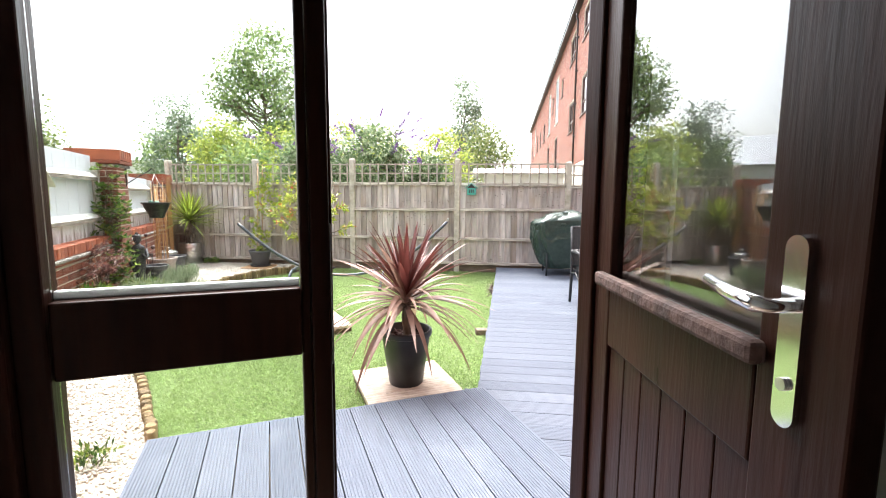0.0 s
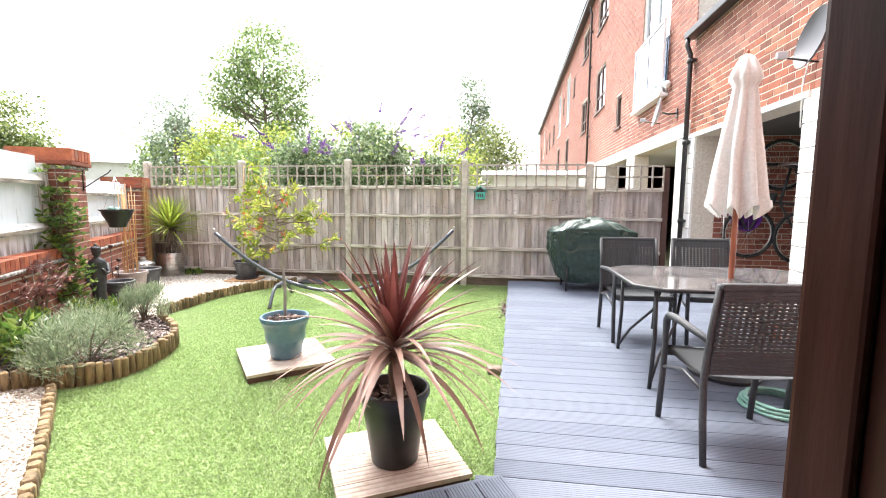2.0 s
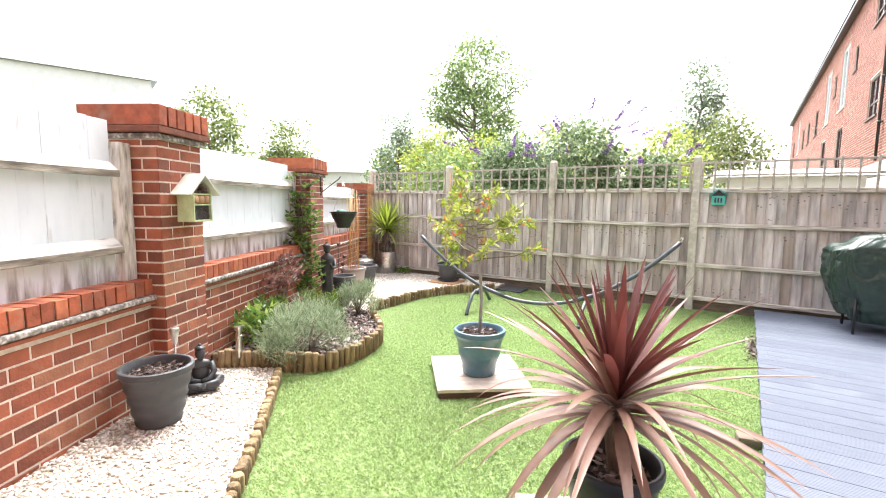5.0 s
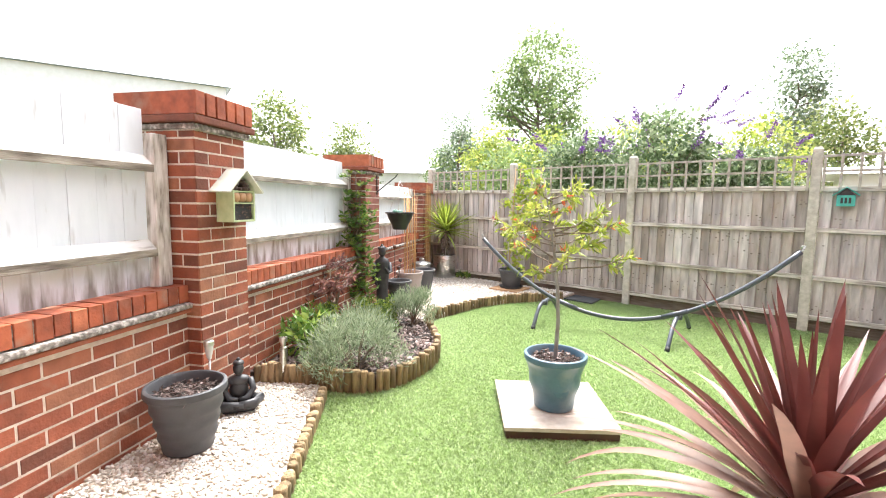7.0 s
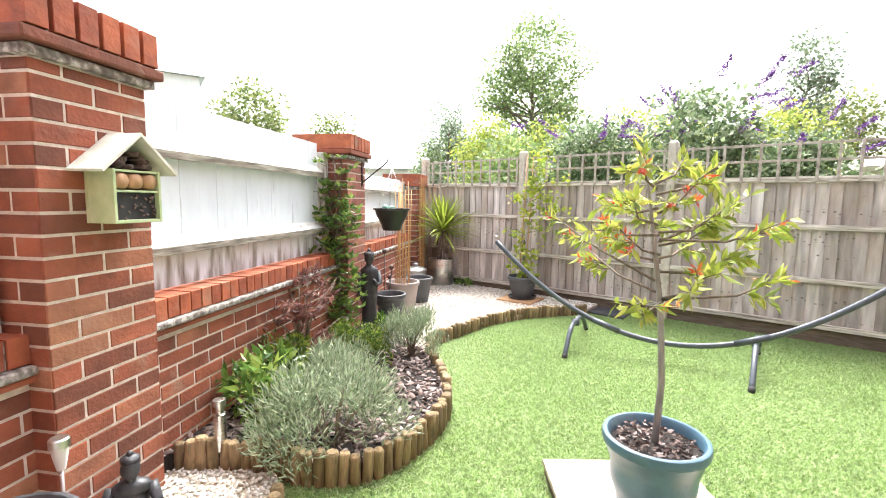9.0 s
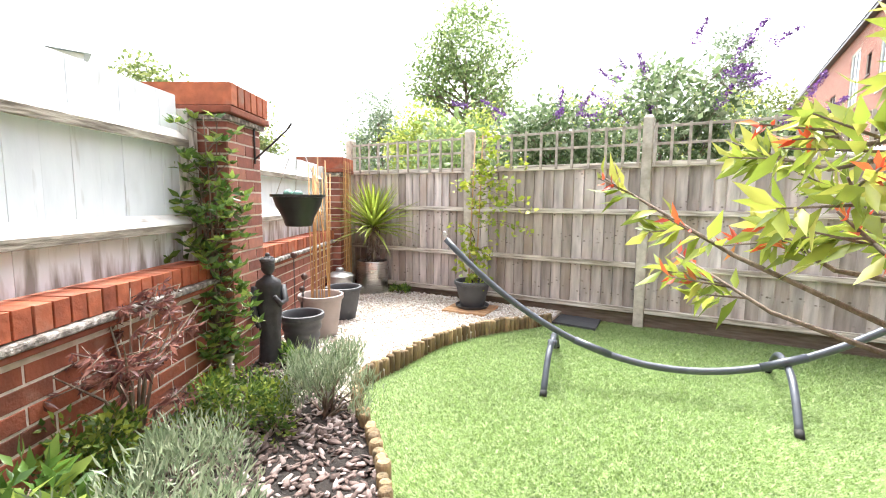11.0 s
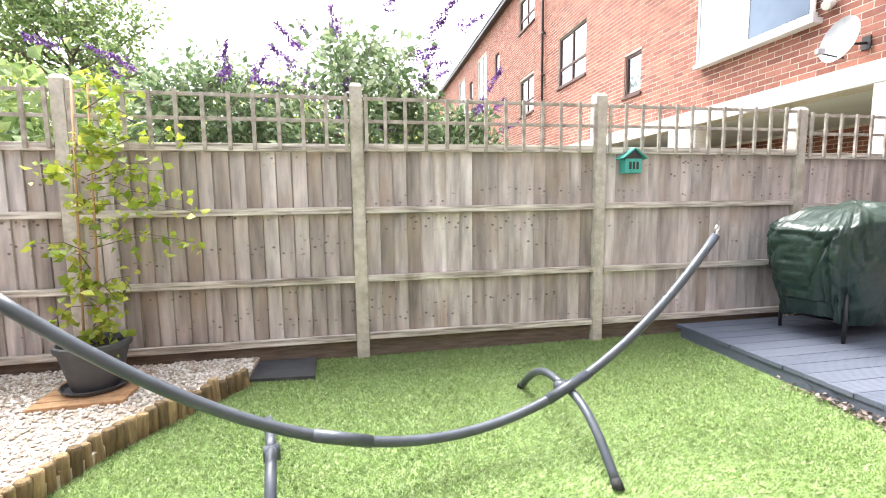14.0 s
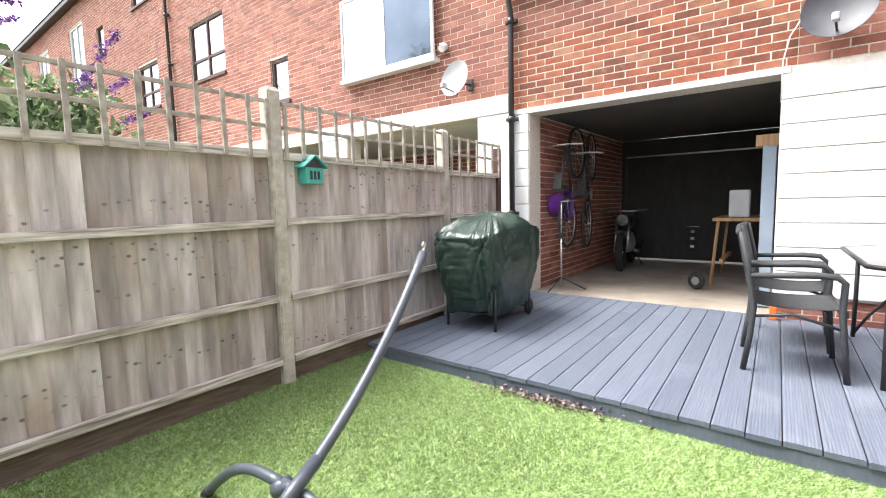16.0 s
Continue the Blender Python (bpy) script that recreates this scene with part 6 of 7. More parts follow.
def solar_light(at, h, label):
    s = empty("solar_light", at, label, "garden light")
    bar("stake", [(0, 0, 0), (0, 0, h - 0.10)], 0.006, STEEL, s)
    turned("lens", [(0.012, h - 0.11), (0.022, h - 0.06), (0.025, h - 0.03), (0, h - 0.03)], CONE, s, "frosted lens")
    turned("cap", [(0.0, h - 0.03), (0.029, h - 0.03), (0.029, h - 0.005), (0.024, h), (0, h)], STEEL, s, "steel cap")


solar_light(pose(-3.34, 2.70, 0.035), 0.52, "steel solar stake light by the brick pier")


def bollard(at, h, label):
    s = empty("bollard_light", at, label, "garden light")
    turned("tube", [(0, 0), (0.028, 0), (0.028, h * 0.72), (0.02, h * 0.74), (0.02, h * 0.86), (0.03, h * 0.88), (0.03, h), (0, h + 0.004)], STEEL, s)


bollard(pose(-3.66, 3.36, 0.10), 0.26, "small steel bollard light in the flower bed")
bollard(pose(-3.98, 5.10, 0.10), 0.12, "small dark solar light beside the gravel")
bollard(pose(-4.62, 4.93, 0.10), 0.20, "small dark lamp beside the brick pier")


def blob(bm, at, scale, seed=0, rough=0.0, seg=16):
    r = bmesh.ops.create_uvsphere(bm, u_segments=seg, v_segments=max(8, seg * 3 // 4), radius=1.0)
    for v in r["verts"]:
        k = 1 + rough * noise.noise(v.co * 3 + Vector((seed, 0, 0)))
        v.co = Vector((v.co.x * scale[0] * k, v.co.y * scale[1] * k, v.co.z * scale[2] * k)) + Vector(at)


def seated_figure(at, h):
    """A seated stone figure, plain, as one mesh."""
    bm = bmesh.new()
    u = h / 0.34
    add_box(bm, -0.095, 0.095, -0.08, 0.075, 0, 0.03, bevel=0.012)
    blob(bm, (0, 0.01, 0.115), (0.058, 0.045, 0.085), 1, 0.06)
    blob(bm, (0, 0.005, 0.185), (0.068, 0.04, 0.035), 2, 0.05)
    blob(bm, (0, 0.0, 0.262), (0.033, 0.036, 0.042), 3)
    blob(bm, (0, 0.006, 0.295), (0.033, 0.034, 0.022), 6, 0.2)
    blob(bm, (0, 0.004, 0.318), (0.012, 0.012, 0.014), 4)
    for s in (-1, 1):
        tube(bm, [(s * 0.064, 0.01, 0.19), (s * 0.085, -0.01, 0.125), (s * 0.05, -0.055, 0.085), (s * 0.005, -0.062, 0.08)], [0.022, 0.021, 0.019, 0.014], 8)
        tube(bm, [(s * 0.03, 0.0, 0.06), (s * 0.12, -0.02, 0.055), (s * 0.09, -0.075, 0.05), (-s * 0.03, -0.085, 0.048)], [0.042, 0.040, 0.032, 0.022], 8)
    blob(bm, (0, 0, 0.225), (0.018, 0.018, 0.03), 5)
    bmesh.ops.scale(bm, verts=bm.verts, vec=(u, u, u))
    ob = part("statue", bm, STATUE, None, "", at, smooth=True)
    return tagged(ob, "small dark grey seated stone figure on the gravel", "statue")


seated_figure(pose(-3.45, 2.92, 0.032, 0, 0, 62), 0.345)


def standing_figure(at, h):
    bm = bmesh.new()
    prof = [(0, 0), (0.085, 0), (0.095, 0.02), (0.085, 0.05), (0.074, 0.10), (0.070, 0.25), (0.078, 0.38), (0.086, 0.46), (0.082, 0.53), (0.088, 0.58), (0.080, 0.615), (0.040, 0.64), (0.028, 0.655), (0, 0.66)]
    lathe(bm, prof, 28)
    for v in bm.verts:
        a = math.atan2(v.co.y, v.co.x)
        fold = 0.05 * math.sin(a * 7 + v.co.z * 9) if 0.06 < v.co.z < 0.5 else 0
        v.co.x *= 1 + fold
        v.co.y *= 0.72 * (1 + fold)
    blob(bm, (0, 0, 0.715), (0.046, 0.050, 0.062), 1)
    blob(bm, (0, 0.008, 0.748), (0.048, 0.050, 0.036), 8, 0.12, 24)
    blob(bm, (0, 0.008, 0.792), (0.018, 0.018, 0.018), 2)
    rng = random.Random(4)
    for i in range(70):
        a, e = rng.uniform(0, 6.28), rng.uniform(0.1, 1.5)
        if math.sin(a) < -0.3 and e < 0.7:
            continue
        blob(bm, (0.048 * math.cos(a) * math.cos(e), 0.008 + 0.05 * math.sin(a) * math.cos(e), 0.748 + 0.036 * math.sin(e)), (0.007, 0.007, 0.006), 0, 0, 6)
    tube(bm, [(0.088, 0, 0.58), (0.105, -0.02, 0.47), (0.06, -0.075, 0.46), (0.02, -0.09, 0.52)], [0.026, 0.025, 0.021, 0.015], 8)
    tube(bm, [(-0.088, 0, 0.58), (-0.108, 0.0, 0.45), (-0.095, -0.05, 0.36), (-0.08, -0.07, 0.31)], [0.026, 0.025, 0.02, 0.014], 8)
    for s in (-1, 1):
        blob(bm, (s * 0.035, -0.075, 0.025), (0.025, 0.045, 0.02), 3)
    u = h / 0.81
    bmesh.ops.scale(bm, verts=bm.verts, vec=(u, u, u))
    ob = part("statue", bm, STATUE, None, "", at, smooth=True)
    return tagged(ob, "tall dark grey standing stone figure in robes", "statue")


standing_figure(pose(-4.78, 5.36, 0.056, 0, 0, 60), 0.81)


def insect_house(at):
    b = empty("insect_house", at, "pale green insect house on the brick pier", "insect house")
    w, d, h = 0.215, 0.125, 0.20
    box("back", (-w / 2, w / 2, -0.012, 0, 0, h + 0.05), SAGE, b, bevel=0.002)
    for x in (-w / 2, w / 2 - 0.012):
        box("side", (x, x + 0.012, -d, -0.013, 0, h), SAGE, b, bevel=0.002)
    box("floor", (-w / 2 + 0.0125, w / 2 - 0.0125, -d, -0.013, 0, 0.012), SAGE, b, bevel=0.002)
    box("shelf", (-w / 2 + 0.0125, w / 2 - 0.0125, -d + 0.004, -0.013, 0.115, 0.123), SAGE, b, bevel=0.001)
    box("shelf", (-w / 2 + 0.0125, w / 2 - 0.0125, -d + 0.004, -0.013, 0.19, 0.198), SAGE, b, bevel=0.001)
    box("mesh_front", (-w / 2 + 0.013, w / 2 - 0.013, -d + 0.02, -d + 0.024, 0.013, 0.114), BLACK_METAL, b, "dark wire mesh", bevel=0)
    rng = random.Random(2)
    for i in range(26):
        x, z = rng.uniform(-0.09, 0.09), rng.uniform(0.018, 0.105)
        bar("twig", [(x, -d + 0.012, z), (x + rng.uniform(-0.02, 0.02), -d + 0.016, z + rng.uniform(-0.008, 0.008))], 0.004, CHIP, b, sides=5)
    for i in range(3):
        bar("log_slice", [(-0.065 + i * 0.065, -d + 0.006, 0.157), (-0.065 + i * 0.065, -0.02, 0.157)], 0.029, CANE_WOOD, b, sides=12)
    for i in range(14):
        x = rng.uniform(-0.07, 0.07)
        z = 0.208 + rng.uniform(0, 1) * (0.085 - abs(x) * 0.95)
        bar("cone_scale", [(x, -d + 0.01, z), (x, -0.03, z)], 0.010, CHIP, b, sides=6)
    for s in (-1, 1):
        raw("roof_slope", [(0, -d - 0.025, 0.325), (s * 0.165, -d - 0.025, 0.185), (s * 0.165, 0.0, 0.185), (0, 0.0, 0.325), (0, -d - 0.025, 0.338), (s * 0.174, -d - 0.025, 0.193), (s * 0.174, 0.0, 0.193), (0, 0.0, 0.338)], BOXF, PALE_ROOF, b, "pale weathered roof board")
    return b


insect_house(GARDEN @ pose(0.005, -0.185, 1.235, 0, 0, 90))


def bird_house(at):
    b = empty("bird_house", at, "turquoise bird house hung on the fence", "bird house")
    w, d, h = 0.15, 0.09, 0.115
    box("body", (-w / 2, w / 2, -d, 0, 0, h), TEAL, b, bevel=0.004)
    raw("gable", [(-w / 2, -d, h), (w / 2, -d, h), (0, -d, h + 0.075), (-w / 2, 0, h), (w / 2, 0, h), (0, 0, h + 0.075)], [(0, 1, 2), (5, 4, 3), (0, 3, 4, 1), (1, 4, 5, 2), (2, 5, 3, 0)], BLACK_METAL, b)
    for i in range(3):
        box("slot", (-0.042 + i * 0.032, -0.022 + i * 0.032, -d - 0.003, -d - 0.0005, 0.03, 0.09), BLACK_METAL, b, "dark slot", bevel=0)
    for s in (-1, 1):
        raw("roof_slope", [(0, -d - 0.02, h + 0.078), (s * 0.105, -d - 0.02, h - 0.005), (s * 0.105, 0.0, h - 0.005), (0, 0.0, h + 0.078), (0, -d - 0.02, h + 0.088), (s * 0.112, -d - 0.02, h + 0.002), (s * 0.112, 0.0, h + 0.002), (0, 0.0, h + 0.088)], BOXF, TEAL, b, "pale turquoise roof board")


bird_house(pose(-0.49, 8.038, 1.40))


# ---- shrubs in the bed ----
def shrub(name, at, rx, ry, h, n, leaf, aspect, material, seed, label, stems=14, droop=0.0, upright=0.6, hollow=0.35, clumps=26):
    """A bush: stems from the root and leaves in uneven clumps over a lumpy dome."""
    rng = np.random.default_rng(seed)
    s = empty(name, pose(*at), label, "shrub")
    bm = bmesh.new()
    K = []
    for i in range(clumps):
        a, e = rng.uniform(0, 6.28), rng.uniform(0.05, 1.0)
        q = Vector((math.cos(a) * rx * (1 - 0.45 * e) * rng.uniform(0.55, 1.0), math.sin(a) * ry * (1 - 0.45 * e) * rng.uniform(0.55, 1.0), h * (0.18 + 0.72 * e * rng.uniform(0.75, 1.05))))
        K.append(q)
        if i < stems:
            tube(bm, [(rng.normal(0, 0.02), rng.normal(0, 0.02), -0.01), (q.x * 0.4, q.y * 0.4, q.z * 0.55), q], [0.007, 0.005, 0.002], 5)
    part("stem", bm, BARK, s, smooth=True)["kind"] = "stuff"
    K = np.array(K)
    pick = rng.integers(0, len(K), n)
    d = rng.normal(size=(n, 3))
    d /= np.linalg.norm(d, axis=1, keepdims=True)
    rad = min(rx, ry, h) * 0.34 * rng.uniform(0.7, 1.3, len(K))[pick][:, None]
    c = K[pick] + d * rad * rng.random((n, 1)) ** hollow
    c[:, 2] = np.maximum(c[:, 2], 0.02)
    way = d * (1 - upright) + np.array([0, 0, upright]) + rng.normal(0, 0.25, (n, 3)) + np.stack([c[:, 0] * 0.5, c[:, 1] * 0.5, 0 * c[:, 0]], 1)
    ob = leaf_cloud("foliage", c, way, leaf, material, s, aspect=aspect, seed=seed, droop=droop)
    ob["kind"] = "stuff"
    return s


shrub("rhododendron", (-3.80, 3.66, 0.10), 0.25, 0.27, 0.36, 520, 0.085, 2.6, LEAF_GLOSS, 101, "glossy green broad-leaved shrub in the bed", upright=0.35, clumps=18)
shrub("lavender", (-3.28, 3.74, 0.08), 0.36, 0.40, 0.45, 6500, 0.050, 7.0, LEAF_LAV, 102, "grey-green lavender bush spilling over log edging", upright=0.55, clumps=44)
shrub("lavender", (-3.86, 4.96, 0.10), 0.26, 0.27, 0.40, 3400, 0.052, 8.0, LEAF_LAV, 103, "fine grey-green lavender beside the gravel", upright=0.85, clumps=34)
shrub("box_shrub", (-4.12, 4.62, 0.10), 0.30, 0.24, 0.30, 3200, 0.026, 1.6, LEAF_BOX, 104, "low small-leaved green and yellow shrub", upright=0.35, clumps=34)
shrub("lavender", (-3.80, 4.20, 0.10), 0.24, 0.26, 0.28, 2000, 0.05, 7.0, LEAF_LAV, 105, "wispy grey-green lavender in the bed", upright=0.65, clumps=28)
shrub("box_shrub", (-4.12, 4.02, 0.10), 0.22, 0.22, 0.36, 1500, 0.034, 1.7, LEAF_BOX, 106, "small green shrub below the brick wall", upright=0.3)
shrub("weeds", (-6.02, 7.35, 0.055), 0.22, 0.16, 0.10, 260, 0.05, 2.2, LEAF_GLOSS, 107, "low green weeds by the fence", stems=4)
shrub("weeds", (-5.42, 7.86, 0.055), 0.16, 0.08, 0.14, 240, 0.05, 2.2, LEAF_GLOSS, 108, "green weeds at the foot of the fence", stems=4)
shrub("weeds", (-1.97, 1.80, 0.02), 0.09, 0.09, 0.10, 120, 0.045, 3.5, LEAF_BOX, 109, "small dark tuft growing in the gravel", stems=4)
shrub("weeds", (-4.62, 5.42, 0.055), 0.10, 0.10, 0.16, 120, 0.06, 2.0, LEAF_GLOSS, 110, "leafy green weeds beside the statue", stems=4)


def maple(at, seed):
    t = empty("japanese_maple", pose(*at), "small dark red Japanese maple against the wall", "shrub")
    rng = random.Random(seed)
    nr = np.random.default_rng(seed)
    bm = bmesh.new()
    C, D = [], []
    for i in range(13):
        a = rng.uniform(0, 6.28)
        r, h = rng.uniform(0.12, 0.42), rng.uniform(0.36, 0.76)
        q = Vector((math.cos(a) * r, math.sin(a) * r, h))
        m = Vector((q.x * 0.3, q.y * 0.3, h * 0.6))
        tube(bm, [(0, 0, -0.01), m, q], [0.009, 0.006, 0.002], 6)
        for j in range(5):
            s = m.lerp(q, rng.uniform(0.2, 1))
            e = s + Vector((rng.uniform(-1, 1), rng.uniform(-1, 1), rng.uniform(-0.2, 0.5))).normalized() * rng.uniform(0.06, 0.15)
            tube(bm, [s, e], [0.003, 0.0015], 4)
            for f in range(3):
                c = s.lerp(e, rng.uniform(0.4, 1.05))
                ax = Vector((rng.uniform(-1, 1), rng.uniform(-1, 1), rng.uniform(-0.5, 0.1))).normalized()
                sd = ax.orthogonal()
                for k in (-2, -1, 0, 1, 2):           # five-lobed leaf
                    C.append(c)
                    D.append(ax * math.cos(k * 0.6) + sd * math.sin(k * 0.6))
    part("branch", bm, BARK, t, smooth=True)["kind"] = "stuff"
    leaf_cloud("foliage", np.array(C), np.array(D), 0.058, LEAF_MAPLE, t, aspect=4.5, seed=seed, droop=0.2)["kind"] = "stuff"


maple((-4.25, 4.22, 0.10), 120)


def laurel(at, seed, h=1.62):
    t = empty("laurel", pose(*at), "tall glossy evergreen climbing up the brick pier", "shrub")
    rng = random.Random(seed)
    bm = bmesh.new()
    C, D = [], []
    heads = []
    for i in range(5):
        x, y = rng.uniform(-0.12, 0.12), rng.uniform(-0.14, 0.04)
        top = h * rng.uniform(0.7, 1.0)
        pts = [Vector((x * 0.4 * k / 5 + 0.02 * math.sin(k + i), y * k / 5, top * k / 5)) for k in range(6)]
        tube(bm, pts, [0.011, 0.010, 0.008, 0.006, 0.004, 0.003], 6)
        for k in range(46):
            u = rng.uniform(0.06, 1.0)
            p = pts[0].lerp(pts[-1], u)
            a = rng.uniform(0, 6.28)
            q = p + Vector((math.cos(a), math.sin(a), rng.uniform(0.2, 1.0))) * rng.uniform(0.06, 0.21) * (1.15 - 0.45 * u)
            tube(bm, [p, q], [0.003, 0.002], 4)
            heads.append(q)
    side = [Vector((0, 0, 0.35)), Vector((-0.12, -0.30, 0.75)), Vector((-0.12, -0.38, 1.15))]
    tube(bm, side, [0.006, 0.005, 0.003], 5)
    for k in range(13):
        s = side[0].lerp(side[1], rng.uniform(0.5, 1)) if k < 4 else side[1].lerp(side[2], rng.uniform(0, 1))
        heads.append(s + Vector((rng.uniform(-0.06, 0.06), rng.uniform(-0.06, 0.06), 0.03)))
    for q in heads:
        for j in range(8):
            a = rng.uniform(0, 6.28)
            C.append(q)
            D.append(Vector((math.cos(a), math.sin(a), rng.uniform(0.1, 0.9))))
    part("stem", bm, BARK, t, smooth=True)["kind"] = "stuff"
    leaf_cloud("foliage", np.array(C), np.array(D), 0.068, LEAF_GLOSS, t, aspect=2.5, seed=seed)["kind"] = "stuff"


laurel((-4.73, 4.95, 0.10), 121)

# ---- gravel corner ----
pot("plant_pot", pose(-4.79, 5.66, 0.06), ribbed(0.105, 0.152, 0.32, 0.013, 4), POT_GREY, "empty ribbed dark grey pot on the gravel", 0.24, 0.132, SOIL, "", "pots on the gravel corner")
cane_pot = pot("plant_pot", pose(-5.03, 6.10, 0.06), ribbed(0.135, 0.180, 0.36, 0.013, 0), POT_TAUPE, "taupe pot holding bamboo canes", 0.28, 0.165, POT_TAUPE, "", "pots on the gravel corner")
pot("plant_pot", pose(-5.24, 6.62, 0.06), ribbed(0.115, 0.162, 0.32, 0.014, 0), POT_GREY, "dark blue-grey pot with a rolled rim", 0.22, 0.14, SOIL, "", "pots on the gravel corner")
canes = empty("bamboo_canes", pose(-5.03, 6.10, 0.34), "bundle of thin bamboo canes in a pot", "canes")
for i in range(13):
    a = i * 2.4
    r = 0.05 + 0.06 * random.random()
    lx, ly = random.uniform(-0.16, 0.02), random.uniform(-0.05, 0.22)
    bar("cane", [(r * math.cos(a), r * math.sin(a), 0), (r * math.cos(a) + lx * 0.5, r * math.sin(a) + ly * 0.5, 0.6), (r * math.cos(a) + lx, r * math.sin(a) + ly, random.uniform(1.0, 1.28))], 0.0048, BAMBOO, canes, sides=6)
orn = empty("garden_stake", pose(-5.06, 5.84, 0.06), "thin dark stakes topped with brown balls", "garden ornament")
for dx, dy, hh in ((0.0, 0.0, 0.70), (0.05, 0.06, 0.52), (-0.02, 0.10, 0.40)):
    bar("rod", [(dx * 0.4, dy * 0.4, -0.03), (dx, dy, hh)], 0.004, BLACK_METAL, orn, sides=6)
    bm = bmesh.new()
    blob(bm, (dx, dy, hh + 0.02), (0.027, 0.027, 0.027), 1, 0.08, 14)
    part("ball", bm, FRAME_BROWN, orn, "dark brown ball", smooth=True)
trell = empty("fan_trellis", GARDEN @ pose(0.03, 4.96, 0.06, 0, 0, 90), "orange-brown wooden trellis leaning on the brick pier", "trellis")
for i in range(5):
    box("lath", (-0.16 + i * 0.08, -0.145 + i * 0.08, -0.03, -0.018, 0.25, 1.62), BAMBOO, trell, bevel=0.002)
for i in range(8):
    box("lath", (-0.18, 0.20, -0.017, -0.006, 0.40 + i * 0.16, 0.415 + i * 0.16), BAMBOO, trell, bevel=0.002)
zinc = empty("zinc_bin", pose(-5.80, 7.18, 0.055), "galvanised metal bin with a domed lid", "bin")
turned("body", [(0, 0), (0.125, 0), (0.145, 0.27), (0.15, 0.275), (0.15, 0.285), (0, 0.285)], ZINC, zinc)
turned("lid", [(0.158, 0.287), (0.160, 0.305), (0.13, 0.325), (0.05, 0.345), (0, 0.348)], ZINC, zinc)
turned("knob", [(0, 0.349), (0.04, 0.349), (0.045, 0.385), (0.03, 0.395), (0, 0.396)], ZINC, zinc)
pot("plant_pot", pose(-5.82, 7.80, 0.055), [(0, 0), (0.195, 0), (0.198, 0.004), (0.198, 0.40), (0.195, 0.405), (0.180, 0.405), (0.178, 0.35), (0.178, 0.05), (0, 0.05)], STEEL, "tall round brushed steel planter", 0.37, 0.177, SOIL)
sword_plant("yucca", pose(-5.80, 7.80, 0.43), 0.50, 130, 0.64, 0.042, (LEAF_YUCCA, LEAF_YUCCA, 0.5), 9, "yellow-green sword-leaved cordyline on a shaggy stem", 0.035, 0.28, up_bias=0.98)
shag = bmesh.new()
for i in range(70):
    a, z = random.uniform(0, 6.28), random.uniform(0.45, 0.93)
    p0 = Vector((-5.80 + 0.035 * math.cos(a), 7.80 + 0.035 * math.sin(a), z))
    tube(shag, [p0, p0 + Vector((0.05 * math.cos(a), 0.05 * math.sin(a), -0.05)), p0 + Vector((0.045 * math.cos(a), 0.045 * math.sin(a), -0.13))], [0.006, 0.005, 0.002], 4)
tagged(part("dead_leaf_skirt", shag, CHIP, None), "brown dead leaf bases round a cordyline stem", "dead leaves", kind="stuff")

tile_base = empty("timber_slab", pose(-4.31, 7.58, 0.056, 0, 0, 4), "brown grooved timber tile under a grey pot", "slab")
for i in range(5):
    box("slat", (-0.24, 0.24, -0.22 + i * 0.09, -0.14 + i * 0.09, 0, 0.028), CANE_WOOD, tile_base, bevel=0.004)
clp = pot("plant_pot", pose(-4.31, 7.62, 0.086), ribbed(0.125, 0.182, 0.29, 0.014, 0), POT_GREY, "blue-grey pot with a climbing plant on a saucer", 0.25, 0.165, SOIL)
turned("saucer", [(0, 0), (0.165, 0), (0.185, 0.028), (0.178, 0.03), (0.16, 0.008), (0, 0.008)], POT_GREY, clp)


def climber(at, seed):
    t = empty("climbing_plant", pose(*at), "yellow-green climber tied to stakes by the fence post", "climbing plant")
    rng = random.Random(seed)
    for x in (-0.06, 0.03):
        bar("stake", [(x, 0.02, 0), (x - 0.03, 0.20, 1.62)], 0.007, CANE_WOOD, t, sides=6)
    bm = bmesh.new()
    C, D = [], []
    for i in range(34):
        z = rng.uniform(0.0, 1.62)
        side = rng.uniform(-0.34, 0.62) * (1.0 if 0.5 < z < 1.2 else 0.45)
        if z < 0.3:
            side = rng.uniform(-0.45, 0.2)
        p = Vector((-0.02, 0.04 + 0.10 * z, z))
        q = Vector((side + (0.18 if z > 1.2 else 0), 0.02 + 0.08 * z + rng.uniform(-0.10, 0.06), max(-0.12, z + rng.uniform(-0.1, 0.12))))
        tube(bm, [p, p.lerp(q, 0.5) + Vector((0, 0, 0.04)), q], [0.004, 0.003, 0.0015], 4)
        for k in range(18):
            c = p.lerp(q, rng.uniform(0.25, 1.05)) + Vector((rng.gauss(0, 0.045), rng.gauss(0, 0.035), rng.gauss(0, 0.04)))
            C.append(c)
            D.append(Vector((rng.gauss(0, 1), rng.gauss(-0.5, 0.6), rng.gauss(-0.1, 0.5))))
    part("stem", bm, BARK, t, smooth=True)["kind"] = "stuff"
    leaf_cloud("foliage", np.array(C), np.array(D), 0.062, LEAF_CLIMB, t, aspect=1.25, seed=seed, droop=0.2)["kind"] = "stuff"


